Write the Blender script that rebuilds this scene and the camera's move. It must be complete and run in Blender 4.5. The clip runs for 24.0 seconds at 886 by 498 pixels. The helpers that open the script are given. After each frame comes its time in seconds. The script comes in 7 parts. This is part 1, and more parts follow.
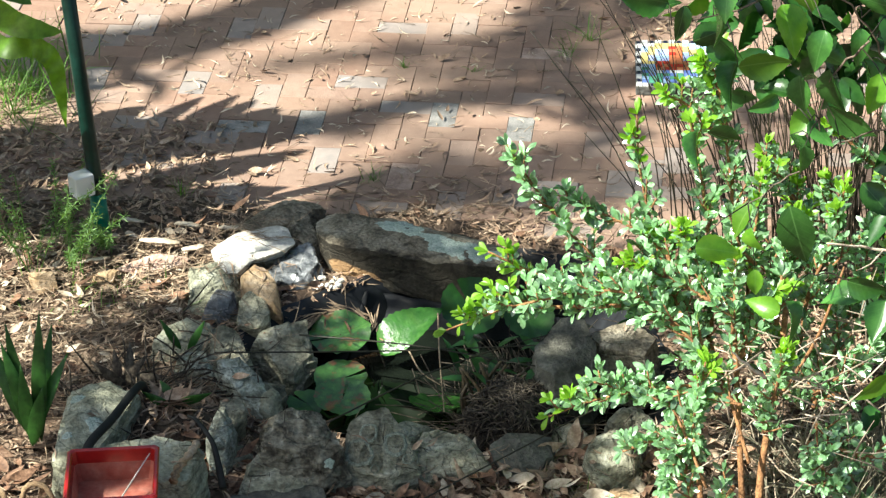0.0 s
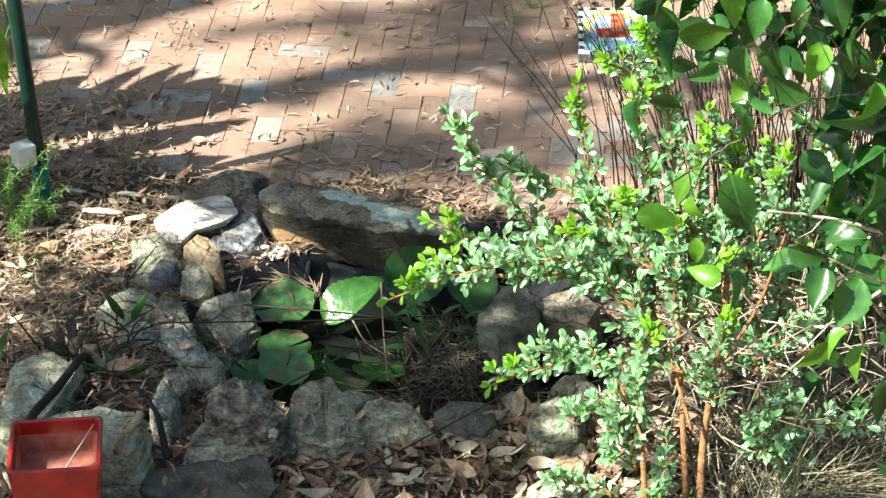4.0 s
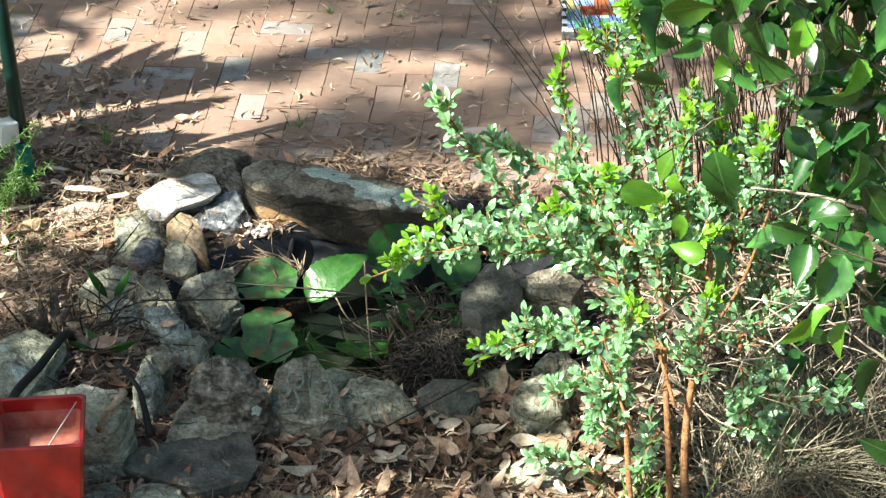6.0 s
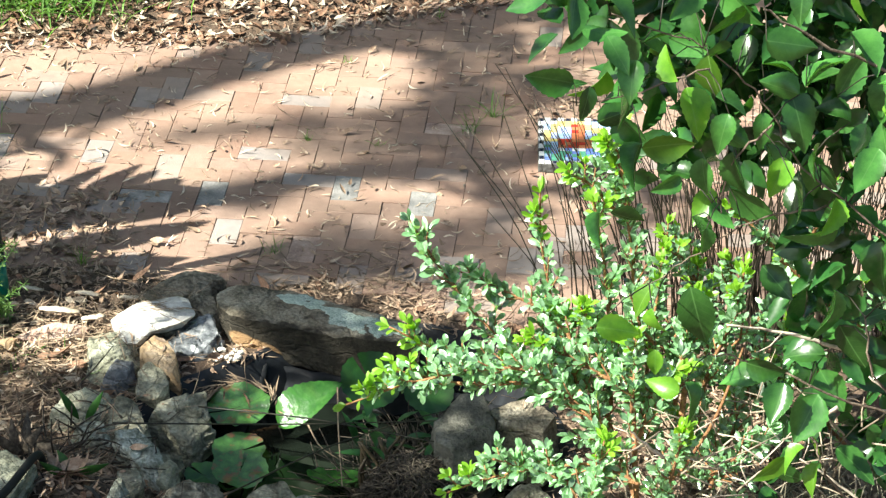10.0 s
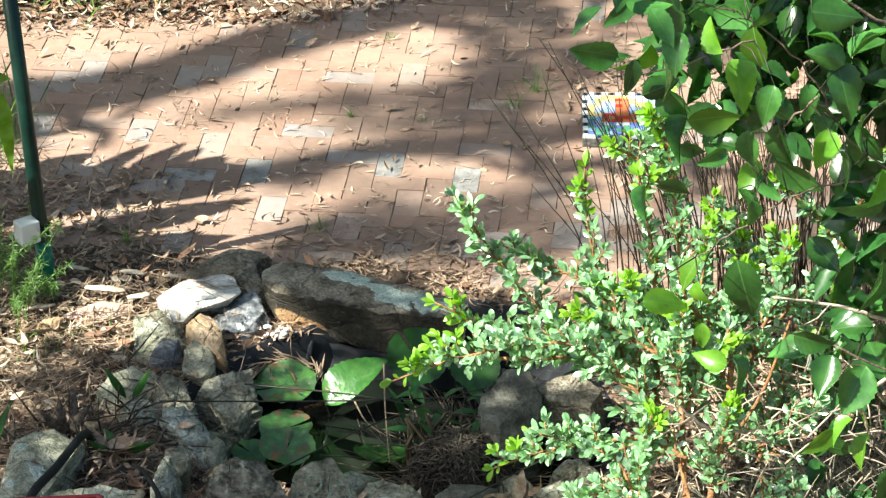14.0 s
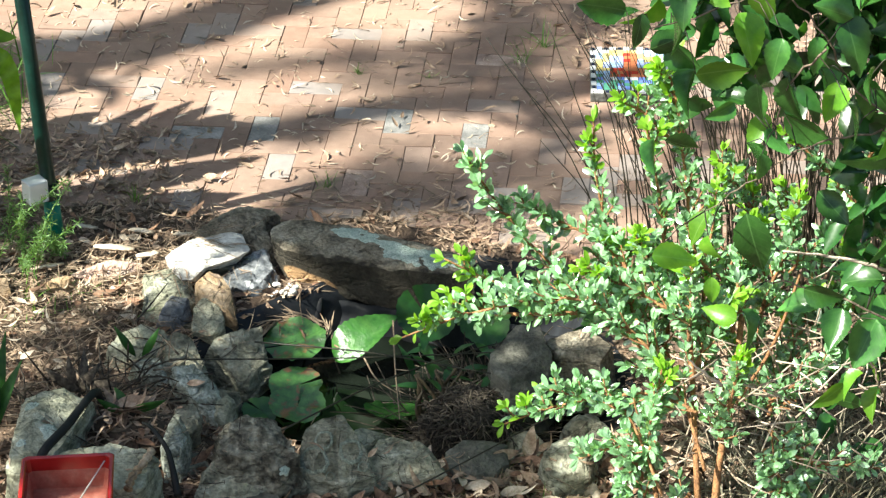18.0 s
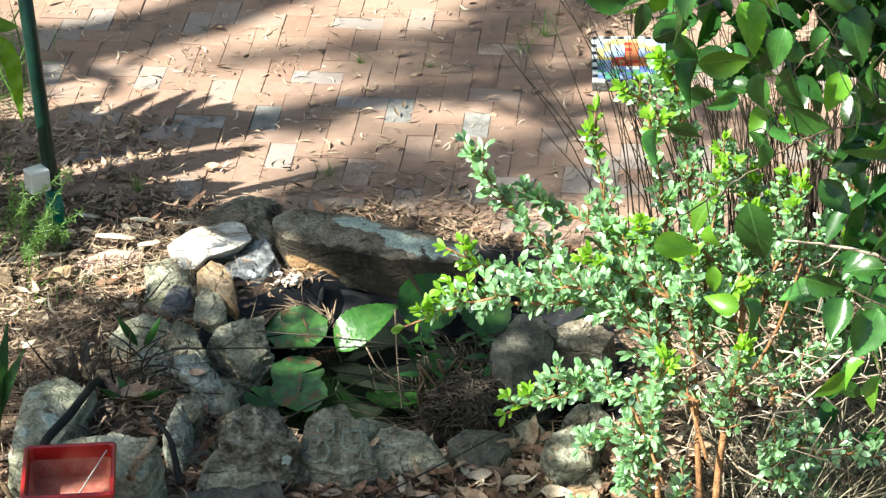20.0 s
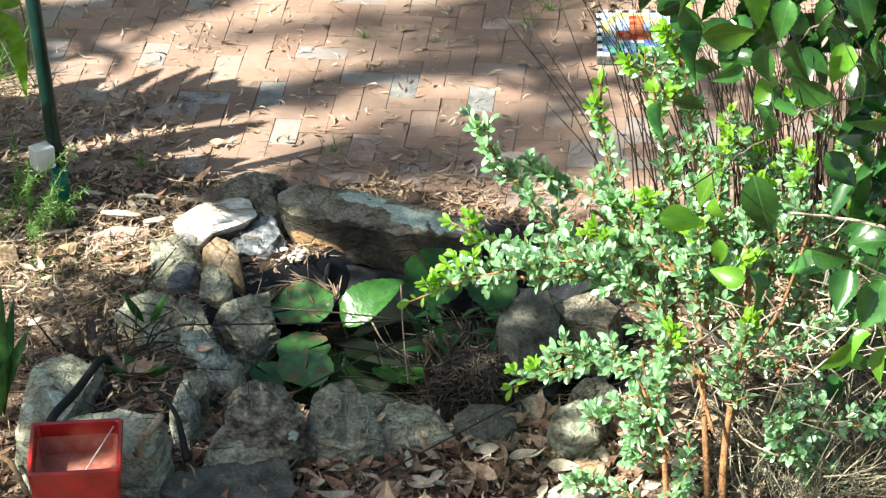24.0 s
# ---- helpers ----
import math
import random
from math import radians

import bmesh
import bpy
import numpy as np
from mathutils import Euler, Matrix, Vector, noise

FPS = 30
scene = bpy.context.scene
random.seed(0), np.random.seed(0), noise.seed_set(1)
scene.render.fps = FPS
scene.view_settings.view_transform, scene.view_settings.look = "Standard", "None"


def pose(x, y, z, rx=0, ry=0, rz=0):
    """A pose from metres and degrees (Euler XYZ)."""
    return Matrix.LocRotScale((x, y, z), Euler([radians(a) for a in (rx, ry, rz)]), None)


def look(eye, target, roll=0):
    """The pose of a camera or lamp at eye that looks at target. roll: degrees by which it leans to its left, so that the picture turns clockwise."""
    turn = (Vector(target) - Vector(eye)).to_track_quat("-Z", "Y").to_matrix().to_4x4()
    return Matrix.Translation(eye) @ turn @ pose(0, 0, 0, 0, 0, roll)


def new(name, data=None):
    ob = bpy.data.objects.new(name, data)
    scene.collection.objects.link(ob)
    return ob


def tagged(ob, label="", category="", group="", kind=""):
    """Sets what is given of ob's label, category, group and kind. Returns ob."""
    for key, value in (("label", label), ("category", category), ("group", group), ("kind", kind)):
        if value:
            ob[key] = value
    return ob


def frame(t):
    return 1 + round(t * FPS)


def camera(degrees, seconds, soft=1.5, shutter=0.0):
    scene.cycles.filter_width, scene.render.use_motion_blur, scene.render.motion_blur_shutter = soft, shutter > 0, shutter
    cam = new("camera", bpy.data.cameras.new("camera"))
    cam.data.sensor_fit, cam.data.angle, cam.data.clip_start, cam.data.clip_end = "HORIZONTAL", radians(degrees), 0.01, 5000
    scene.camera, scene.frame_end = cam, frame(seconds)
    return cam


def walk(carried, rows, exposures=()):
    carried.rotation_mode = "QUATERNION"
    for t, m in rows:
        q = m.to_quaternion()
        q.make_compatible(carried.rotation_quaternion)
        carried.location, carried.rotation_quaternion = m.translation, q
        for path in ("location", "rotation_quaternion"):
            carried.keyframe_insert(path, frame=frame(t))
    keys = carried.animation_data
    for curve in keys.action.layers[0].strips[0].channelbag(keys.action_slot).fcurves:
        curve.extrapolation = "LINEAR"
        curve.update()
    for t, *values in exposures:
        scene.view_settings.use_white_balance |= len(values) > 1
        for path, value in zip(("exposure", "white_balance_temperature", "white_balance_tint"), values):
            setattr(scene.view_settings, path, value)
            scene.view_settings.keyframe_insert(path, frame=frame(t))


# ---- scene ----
# camera and its way: a long lens, held by hand on a high balcony
cam = camera(18.0, 24.0, soft=1.35)
PATH = [
    (0, pose(0.032, -0.008, 5.685, 59.989, 1.052, 0.840)),
    (0.5, pose(0.036, -0.004, 5.687, 59.196, 0.970, 0.673)),
    (1, pose(0.039, 0.002, 5.694, 59.085, 0.920, 0.297)),
    (1.5, pose(0.040, -0.001, 5.700, 59.213, 0.710, 0.131)),
    (2, pose(0.040, -0.003, 5.701, 59.222, 0.596, 0.098)),
    (2.5, pose(0.040, -0.005, 5.702, 59.223, 0.573, 0.045)),
    (4.5, pose(0.044, -0.011, 5.704, 59.277, 0.786, -0.332)),
    (5, pose(0.045, -0.008, 5.696, 59.303, 0.730, -0.393)),
    (5.5, pose(0.046, -0.006, 5.691, 59.125, 0.797, -0.542)),
    (6, pose(0.044, -0.007, 5.691, 58.835, 0.610, -0.576)),
    (6.5, pose(0.043, -0.011, 5.692, 58.570, 0.397, -0.525)),
    (7, pose(0.043, -0.011, 5.699, 58.355, 0.359, -0.631)),
    (7.5, pose(0.042, -0.008, 5.715, 59.258, 0.185, -0.970)),
    (8, pose(0.027, -0.013, 5.729, 59.923, -0.159, -2.256)),
    (8.5, pose(0.020, 0.003, 5.744, 60.414, -0.230, -1.467)),
    (9, pose(0.020, 0.009, 5.731, 61.234, -0.768, -1.140)),
    (9.5, pose(0.014, -0.005, 5.710, 61.463, -0.983, -0.832)),
    (10, pose(0.015, -0.012, 5.706, 61.431, -0.868, -0.504)),
    (10.5, pose(0.021, -0.012, 5.710, 61.163, -0.719, -0.375)),
    (12.5, pose(0.020, -0.000, 5.694, 60.766, 0.188, -0.213)),
    (13, pose(0.017, 0.001, 5.695, 60.758, 0.227, -0.143)),
    (13.5, pose(0.012, -0.000, 5.695, 60.845, 0.105, -0.039)),
    (14, pose(0.008, -0.003, 5.694, 60.960, 0.022, 0.017)),
    (14.5, pose(0.007, -0.003, 5.694, 60.951, 0.028, 0.100)),
    (15, pose(0.006, -0.000, 5.692, 60.879, 0.126, 0.084)),
    (15.5, pose(0.005, 0.003, 5.691, 60.808, 0.223, 0.114)),
    (16, pose(0.003, 0.004, 5.688, 60.807, 0.253, 0.103)),
    (16.5, pose(0.003, 0.005, 5.686, 60.689, 0.349, 0.072)),
    (17, pose(0.007, 0.007, 5.685, 60.483, 0.406, 0.069)),
    (17.5, pose(0.009, 0.008, 5.685, 60.246, 0.510, 0.007)),
    (18, pose(0.008, 0.008, 5.685, 60.077, 0.468, -0.027)),
    (18.5, pose(0.008, 0.006, 5.688, 60.424, 0.530, -0.075)),
    (19, pose(0.006, 0.004, 5.689, 60.120, 0.472, -0.049)),
    (19.5, pose(0.004, 0.003, 5.691, 59.933, 0.465, -0.030)),
    (21.5, pose(-0.005, 0.001, 5.688, 59.729, 0.585, -0.131)),
    (22, pose(-0.000, 0.004, 5.685, 59.733, 0.680, -0.192)),
    (22.5, pose(0.005, 0.007, 5.684, 59.646, 0.772, -0.164)),
    (23, pose(0.003, 0.005, 5.686, 59.500, 0.687, -0.109)),
    (23.5, pose(0.000, 0.005, 5.684, 59.409, 0.691, -0.112)),
    (24, pose(0.004, 0.005, 5.682, 59.359, 0.829, -0.088)),
]
walk(cam, PATH, exposures=[(0, 1.50, 6600, 0), (1.0, 1.69, 6600, 0), (24, 1.69, 6600, 0)])

# ---- light: a sun from behind the left shoulder ----
SUN_EL, SUN_AZ = radians(46), radians(204)      # azimuth of the way to the sun, from +x
TO_SUN = Vector((math.cos(SUN_EL) * math.cos(SUN_AZ), math.cos(SUN_EL) * math.sin(SUN_AZ), math.sin(SUN_EL)))
world = bpy.data.worlds.new("sky")
scene.world = world
world.use_nodes = True
wn = world.node_tree.nodes
sky = wn.new("ShaderNodeTexSky")
sky.sky_type, sky.sun_disc = "NISHITA", False
sky.dust_density, sky.ozone_density = 2.0, 0.8        # a hazy, whitish sky
sky.sun_elevation, sky.sun_rotation = SUN_EL, radians(90) - SUN_AZ
world.node_tree.links.new(sky.outputs[0], wn["Background"].inputs[0])
wn["Background"].inputs[1].default_value = 0.058
sun = new("sun", bpy.data.lights.new("sun", "SUN"))
sun.data.energy, sun.data.angle, sun.data.color = 5.0, radians(0.53), (1.0, 0.96, 0.90)
sun.matrix_world = look(TO_SUN * 30, (0, 0, 0))


# ---- materials ----
def material(name, colors, scale=6.0, rough=0.8, bump=0.3, bump_scale=60.0, vary=0.0, island=False, metal=0.0,
             spec=0.4, through_light=0.0, detail=6.0, stops=None, fine=0.25, coat=0.0, strata=1.0):
    """Colours mixed by a noise of real size, finer grain over it, relief; vary: light and dark from piece to piece."""
    m = bpy.data.materials.new(name)
    m.use_nodes = True
    nt, n, l = m.node_tree, m.node_tree.nodes, m.node_tree.links.new
    b = n["Principled BSDF"]
    co = n.new("ShaderNodeTexCoord")
    geo = n.new("ShaderNodeNewGeometry")
    info = n.new("ShaderNodeObjectInfo")
    ran = geo.outputs["Random Per Island"] if island else info.outputs["Random"]
    shift = n.new("ShaderNodeVectorMath")
    shift.operation = "MULTIPLY_ADD"
    l(ran, shift.inputs[0])
    shift.inputs[1].default_value = (13.1, 7.7, 5.3)
    l(co.outputs["Object"], shift.inputs[2])
    big = n.new("ShaderNodeTexNoise")
    big.inputs["Scale"].default_value, big.inputs["Detail"].default_value = scale, detail
    big.inputs["Roughness"].default_value = 0.62
    lay = n.new("ShaderNodeVectorMath")
    lay.operation = "MULTIPLY"
    lay.inputs[1].default_value = (1.0, 1.0, strata)
    l(shift.outputs[0], lay.inputs[0])
    l(lay.outputs[0], big.inputs["Vector"])
    ramp = n.new("ShaderNodeValToRGB")
    e = ramp.color_ramp.elements
    k = len(colors)
    stops = stops or [0.3 + 0.4 * i / max(1, k - 1) for i in range(k)]
    while len(e) < k:
        e.new(0.5)
    for i, c in enumerate(colors):
        e[i].position, e[i].color = stops[i], (*c, 1)
    l(big.outputs["Fac"], ramp.inputs["Fac"])
    tiny = n.new("ShaderNodeTexNoise")
    tiny.inputs["Scale"].default_value, tiny.inputs["Detail"].default_value = bump_scale, 8
    l(shift.outputs[0], tiny.inputs["Vector"])
    grain = n.new("ShaderNodeMapRange")
    grain.inputs["From Min"].default_value, grain.inputs["From Max"].default_value = 0.3, 0.7
    grain.inputs["To Min"].default_value, grain.inputs["To Max"].default_value = 1 - fine, 1 + fine
    l(tiny.outputs["Fac"], grain.inputs["Value"])
    tone = n.new("ShaderNodeMapRange")
    tone.inputs["To Min"].default_value, tone.inputs["To Max"].default_value = 1 - vary, 1 + vary
    l(ran, tone.inputs["Value"])
    mul = n.new("ShaderNodeMath")
    mul.operation = "MULTIPLY"
    l(grain.outputs[0], mul.inputs[0]), l(tone.outputs[0], mul.inputs[1])
    mix = n.new("ShaderNodeVectorMath")
    mix.operation = "SCALE"
    l(ramp.outputs["Color"], mix.inputs[0]), l(mul.outputs[0], mix.inputs["Scale"])
    l(mix.outputs[0], b.inputs["Base Color"])
    b.inputs["Roughness"].default_value, b.inputs["Metallic"].default_value = rough, metal
    b.inputs["Specular IOR Level"].default_value = spec
    b.inputs["Coat Weight"].default_value, b.inputs["Coat Roughness"].default_value = coat, 0.2
    if bump:
        bp = n.new("ShaderNodeBump")
        bp.inputs["Strength"].default_value, bp.inputs["Distance"].default_value = min(1, bump), 0.012
        l(tiny.outputs["Fac"], bp.inputs["Height"])
        l(bp.outputs[0], b.inputs["Normal"])
    if through_light:
        tr = n.new("ShaderNodeBsdfTranslucent")
        sc = n.new("ShaderNodeVectorMath")
        sc.operation = "MULTIPLY"
        l(mix.outputs[0], sc.inputs[0])
        sc.inputs[1].default_value = (2.6, 2.4, 0.9)
        l(sc.outputs[0], tr.inputs["Color"])
        ms = n.new("ShaderNodeMixShader")
        ms.inputs[0].default_value = through_light
        l(b.outputs[0], ms.inputs[1]), l(tr.outputs[0], ms.inputs[2])
        l(ms.outputs[0], n["Material Output"].inputs["Surface"])
    return m


def paver_material(name, island):
    """Fired clay: each brick of its own tone, from orange over brown to a bluish grey, with worn pale faces."""
    m = material(name, [(0.10, 0.062, 0.047), (0.22, 0.145, 0.11), (0.36, 0.26, 0.205)], scale=19, rough=0.85, bump=0.25,
                 bump_scale=140, vary=0.24, island=island, fine=0.2)
    nt, n, l = m.node_tree, m.node_tree.nodes, m.node_tree.links.new
    b = n["Principled BSDF"]
    src = b.inputs["Base Color"].links[0].from_socket
    ran = n["Geometry"].outputs["Random Per Island"] if island else n["Object Info"].outputs["Random"]
    ramp = n.new("ShaderNodeValToRGB")
    e = ramp.color_ramp.elements
    e[0].position, e[0].color = 0.0, (0.28, 0.27, 0.27, 1)
    e[1].position, e[1].color = 1.0, (0.38, 0.25, 0.19, 1)
    for pos, col in ((0.10, (0.28, 0.245, 0.23)), (0.14, (0.30, 0.20, 0.16)), (0.3, (0.20, 0.125, 0.095)), (0.5, (0.26, 0.165, 0.125)), (0.7, (0.32, 0.19, 0.14)), (0.85, (0.24, 0.14, 0.10))):
        x = e.new(pos)
        x.color = (*col, 1)
    mul = n.new("ShaderNodeMath")
    mul.operation, mul.inputs[1].default_value = "FRACT", 0
    scl = n.new("ShaderNodeMath")
    scl.operation, scl.inputs[1].default_value = "MULTIPLY", 7.31
    l(ran, scl.inputs[0]), l(scl.outputs[0], mul.inputs[0]), l(mul.outputs[0], ramp.inputs["Fac"])
    mx = n.new("ShaderNodeMix")
    mx.data_type = "RGBA"
    mx.inputs[0].default_value = 0.72
    l(src, mx.inputs[6]), l(ramp.outputs[0], mx.inputs[7])
    dust = n.new("ShaderNodeTexNoise")            # trodden sand in broad drifts over the bricks
    dust.inputs["Scale"].default_value, dust.inputs["Detail"].default_value = 2.6, 7
    l(n["Geometry"].outputs["Position"], dust.inputs["Vector"])
    amount = n.new("ShaderNodeMapRange")
    amount.inputs["From Min"].default_value, amount.inputs["From Max"].default_value = 0.35, 0.7
    amount.inputs["To Min"].default_value, amount.inputs["To Max"].default_value = 0.06, 0.46
    l(dust.outputs["Fac"], amount.inputs["Value"])
    dm = n.new("ShaderNodeMix")
    dm.data_type = "RGBA"
    dm.inputs[7].default_value = (0.36, 0.258, 0.195, 1)
    l(amount.outputs[0], dm.inputs[0]), l(mx.outputs[2], dm.inputs[6]), l(dm.outputs[2], b.inputs["Base Color"])
    return m


M = {}
M["paver"] = paver_material("fired_clay", False)
M["paver_grey"] = material("bluish_grey_brick", [(0.16, 0.155, 0.15), (0.25, 0.238, 0.225), (0.33, 0.305, 0.285)], scale=16, rough=0.85, bump=0.3, bump_scale=120, vary=0.15, fine=0.2)
M["paver_pink"] = material("pale_pink_brick", [(0.26, 0.17, 0.135), (0.37, 0.26, 0.21), (0.46, 0.35, 0.29)], scale=16, rough=0.85, bump=0.3, bump_scale=120, vary=0.1, fine=0.2)
M["paver_far"] = paver_material("fired_clay_far", True)
M["soil"] = material("garden_soil", [(0.05, 0.033, 0.022), (0.10, 0.066, 0.045), (0.18, 0.125, 0.085)], scale=9, rough=0.95, bump=0.8, bump_scale=90, fine=0.35)
M["rock_grey"] = material("grey_sandstone", [(0.11, 0.108, 0.075), (0.29, 0.287, 0.205), (0.41, 0.405, 0.305), (0.56, 0.56, 0.45)], strata=3.0, scale=11, rough=0.92, bump=1.0, bump_scale=70, vary=0.32, fine=0.3)
M["rock_dark"] = material("dark_weathered_rock", [(0.07, 0.066, 0.046), (0.19, 0.18, 0.13), (0.30, 0.287, 0.215), (0.46, 0.45, 0.36)], strata=3.0, scale=11, rough=0.9, bump=1.0, bump_scale=70, vary=0.32, fine=0.35)
M["rock_pale"] = material("pale_limestone", [(0.42, 0.39, 0.345), (0.60, 0.57, 0.52), (0.72, 0.69, 0.64)], scale=12, rough=0.9, bump=0.8, bump_scale=50, fine=0.2)
M["rock_tan"] = material("tan_sandstone", [(0.2, 0.13, 0.075), (0.34, 0.23, 0.13), (0.42, 0.33, 0.24)], scale=8, rough=0.9, bump=0.6, bump_scale=60, vary=0.1)
M["paver_pale"] = material("bleached_red_paver", [(0.34, 0.16, 0.11), (0.52, 0.36, 0.28), (0.62, 0.50, 0.42)], scale=14, rough=0.9, bump=0.8, bump_scale=60, fine=0.25)
M["lichen"] = material("crusty_lichen", [(0.24, 0.31, 0.26), (0.39, 0.46, 0.40), (0.54, 0.59, 0.53)], scale=40, rough=0.95, bump=0.8, bump_scale=150, fine=0.3)


def cracked(m, scale, depth):
    """Cleaves a stone: dark wandering fissures and layered relief, at real size."""
    n, l = m.node_tree.nodes, m.node_tree.links.new
    b = n["Principled BSDF"]
    co = n["Vector Math"].outputs[0]
    wob = n.new("ShaderNodeTexNoise")
    wob.inputs["Scale"].default_value, wob.inputs["Detail"].default_value = 7, 5
    l(co, wob.inputs["Vector"])
    ad = n.new("ShaderNodeVectorMath")
    ad.operation = "MULTIPLY_ADD"
    l(wob.outputs["Color"], ad.inputs[0])
    ad.inputs[1].default_value = (0.16, 0.16, 0.10)
    l(co, ad.inputs[2])
    st = n.new("ShaderNodeVectorMath")
    st.operation = "MULTIPLY"
    st.inputs[1].default_value = (0.7, 0.7, 1.9)
    l(ad.outputs[0], st.inputs[0])
    vo = n.new("ShaderNodeTexVoronoi")
    vo.feature = "DISTANCE_TO_EDGE"
    vo.inputs["Scale"].default_value = scale
    l(st.outputs[0], vo.inputs["Vector"])
    ed = n.new("ShaderNodeMapRange")
    ed.inputs["From Min"].default_value, ed.inputs["From Max"].default_value = 0.0, 0.03
    ed.inputs["To Min"].default_value, ed.inputs["To Max"].default_value = 0.55, 1.0
    l(vo.outputs["Distance"], ed.inputs["Value"])
    sc = n.new("ShaderNodeVectorMath")
    sc.operation = "SCALE"
    l(b.inputs["Base Color"].links[0].from_socket, sc.inputs[0]), l(ed.outputs[0], sc.inputs["Scale"])
    l(sc.outputs[0], b.inputs["Base Color"])
    mid = n.new("ShaderNodeTexNoise")
    mid.inputs["Scale"].default_value, mid.inputs["Detail"].default_value = 26, 10
    mid.inputs["Roughness"].default_value = 0.7
    l(st.outputs[0], mid.inputs["Vector"])
    su = n.new("ShaderNodeMath")
    su.operation = "ADD"
    l(ed.outputs[0], su.inputs[0]), l(mid.outputs["Fac"], su.inputs[1])
    bp = n.new("ShaderNodeBump")
    bp.inputs["Strength"].default_value, bp.inputs["Distance"].default_value = depth, 0.03
    l(su.outputs[0], bp.inputs["Height"]), l(b.inputs["Normal"].links[0].from_socket, bp.inputs["Normal"])
    l(bp.outputs[0], b.inputs["Normal"])


for key in ("rock_grey", "rock_dark"):
    cracked(M[key], 9, 0.5)
cracked(M["rock_tan"], 6, 0.5)
M["rock_blue"] = material("bluish_slate", [(0.05, 0.053, 0.058), (0.12, 0.125, 0.135), (0.19, 0.195, 0.205), (0.28, 0.285, 0.29)], strata=3.0, scale=12, rough=0.75, bump=0.9, bump_scale=70, fine=0.3)
M["rock_lichened"] = material("lichened_grey_rock", [(0.13, 0.13, 0.10), (0.27, 0.28, 0.225), (0.40, 0.42, 0.36), (0.58, 0.61, 0.55)], scale=24, rough=0.93, bump=1.0, bump_scale=90, vary=0.12, fine=0.35, stops=[0.32, 0.46, 0.56, 0.68])
M["rock_crag"] = material("pitted_dark_crag", [(0.045, 0.039, 0.029), (0.15, 0.137, 0.105), (0.25, 0.232, 0.18), (0.40, 0.385, 0.315)], scale=17, rough=0.93, bump=1.0, bump_scale=60, fine=0.4, stops=[0.36, 0.46, 0.56, 0.68])
M["rock_glossy"] = material("wet_shiny_rock", [(0.03, 0.032, 0.035), (0.09, 0.095, 0.10), (0.20, 0.205, 0.21), (0.34, 0.34, 0.34)], scale=20, rough=0.18, bump=0.7, bump_scale=50, spec=0.8, fine=0.3, coat=0.5)
M["rock_brown"] = material("brown_crusted_rock", [(0.05, 0.04, 0.026), (0.15, 0.125, 0.09), (0.25, 0.215, 0.16), (0.36, 0.325, 0.26)], scale=10, rough=0.92, bump=0.9, bump_scale=80, vary=0.1, fine=0.35)
cracked(M["rock_brown"], 4, 0.6)
for key in ("rock_blue", "rock_lichened", "rock_crag"):
    cracked(M[key], 8, 0.7)


def shaded_front(m):
    """Shade put into the colour of the face turned to the pond, and one bare tan place low on it."""
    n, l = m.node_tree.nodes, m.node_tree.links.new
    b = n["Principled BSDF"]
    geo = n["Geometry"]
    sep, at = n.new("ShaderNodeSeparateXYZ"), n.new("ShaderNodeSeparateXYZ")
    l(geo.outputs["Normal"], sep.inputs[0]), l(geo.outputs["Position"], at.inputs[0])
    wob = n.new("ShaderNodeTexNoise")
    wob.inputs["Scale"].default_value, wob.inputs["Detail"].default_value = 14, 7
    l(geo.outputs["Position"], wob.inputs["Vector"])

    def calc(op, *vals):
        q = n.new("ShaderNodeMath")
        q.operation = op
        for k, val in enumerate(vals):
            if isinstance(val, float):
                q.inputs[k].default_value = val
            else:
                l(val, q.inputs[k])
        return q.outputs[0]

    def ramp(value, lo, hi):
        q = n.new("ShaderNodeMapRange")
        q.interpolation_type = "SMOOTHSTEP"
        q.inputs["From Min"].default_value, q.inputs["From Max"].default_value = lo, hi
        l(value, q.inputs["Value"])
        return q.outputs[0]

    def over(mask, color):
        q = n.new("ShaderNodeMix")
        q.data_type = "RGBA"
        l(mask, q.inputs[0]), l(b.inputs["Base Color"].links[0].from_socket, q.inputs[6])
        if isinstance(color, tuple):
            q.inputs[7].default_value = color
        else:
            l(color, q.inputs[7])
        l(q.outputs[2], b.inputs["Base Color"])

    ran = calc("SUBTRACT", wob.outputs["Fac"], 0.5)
    # faces turned towards -y are painted nearly black, as shade would leave them
    dimmed = ramp(calc("ADD", calc("MULTIPLY", sep.outputs["Y"], -1.0), calc("MULTIPLY", ran, 1.4)), 0.3, 0.6)
    over(calc("MULTIPLY", dimmed, 0.86), (0.018, 0.015, 0.010, 1))
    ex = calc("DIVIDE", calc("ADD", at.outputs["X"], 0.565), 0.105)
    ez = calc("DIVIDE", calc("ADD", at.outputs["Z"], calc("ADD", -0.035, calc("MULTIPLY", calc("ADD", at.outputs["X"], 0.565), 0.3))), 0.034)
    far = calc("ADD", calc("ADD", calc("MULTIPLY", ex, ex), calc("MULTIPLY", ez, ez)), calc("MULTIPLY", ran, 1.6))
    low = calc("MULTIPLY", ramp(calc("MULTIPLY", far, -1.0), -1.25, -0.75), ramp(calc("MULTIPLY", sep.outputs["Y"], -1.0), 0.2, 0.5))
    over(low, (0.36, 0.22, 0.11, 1))


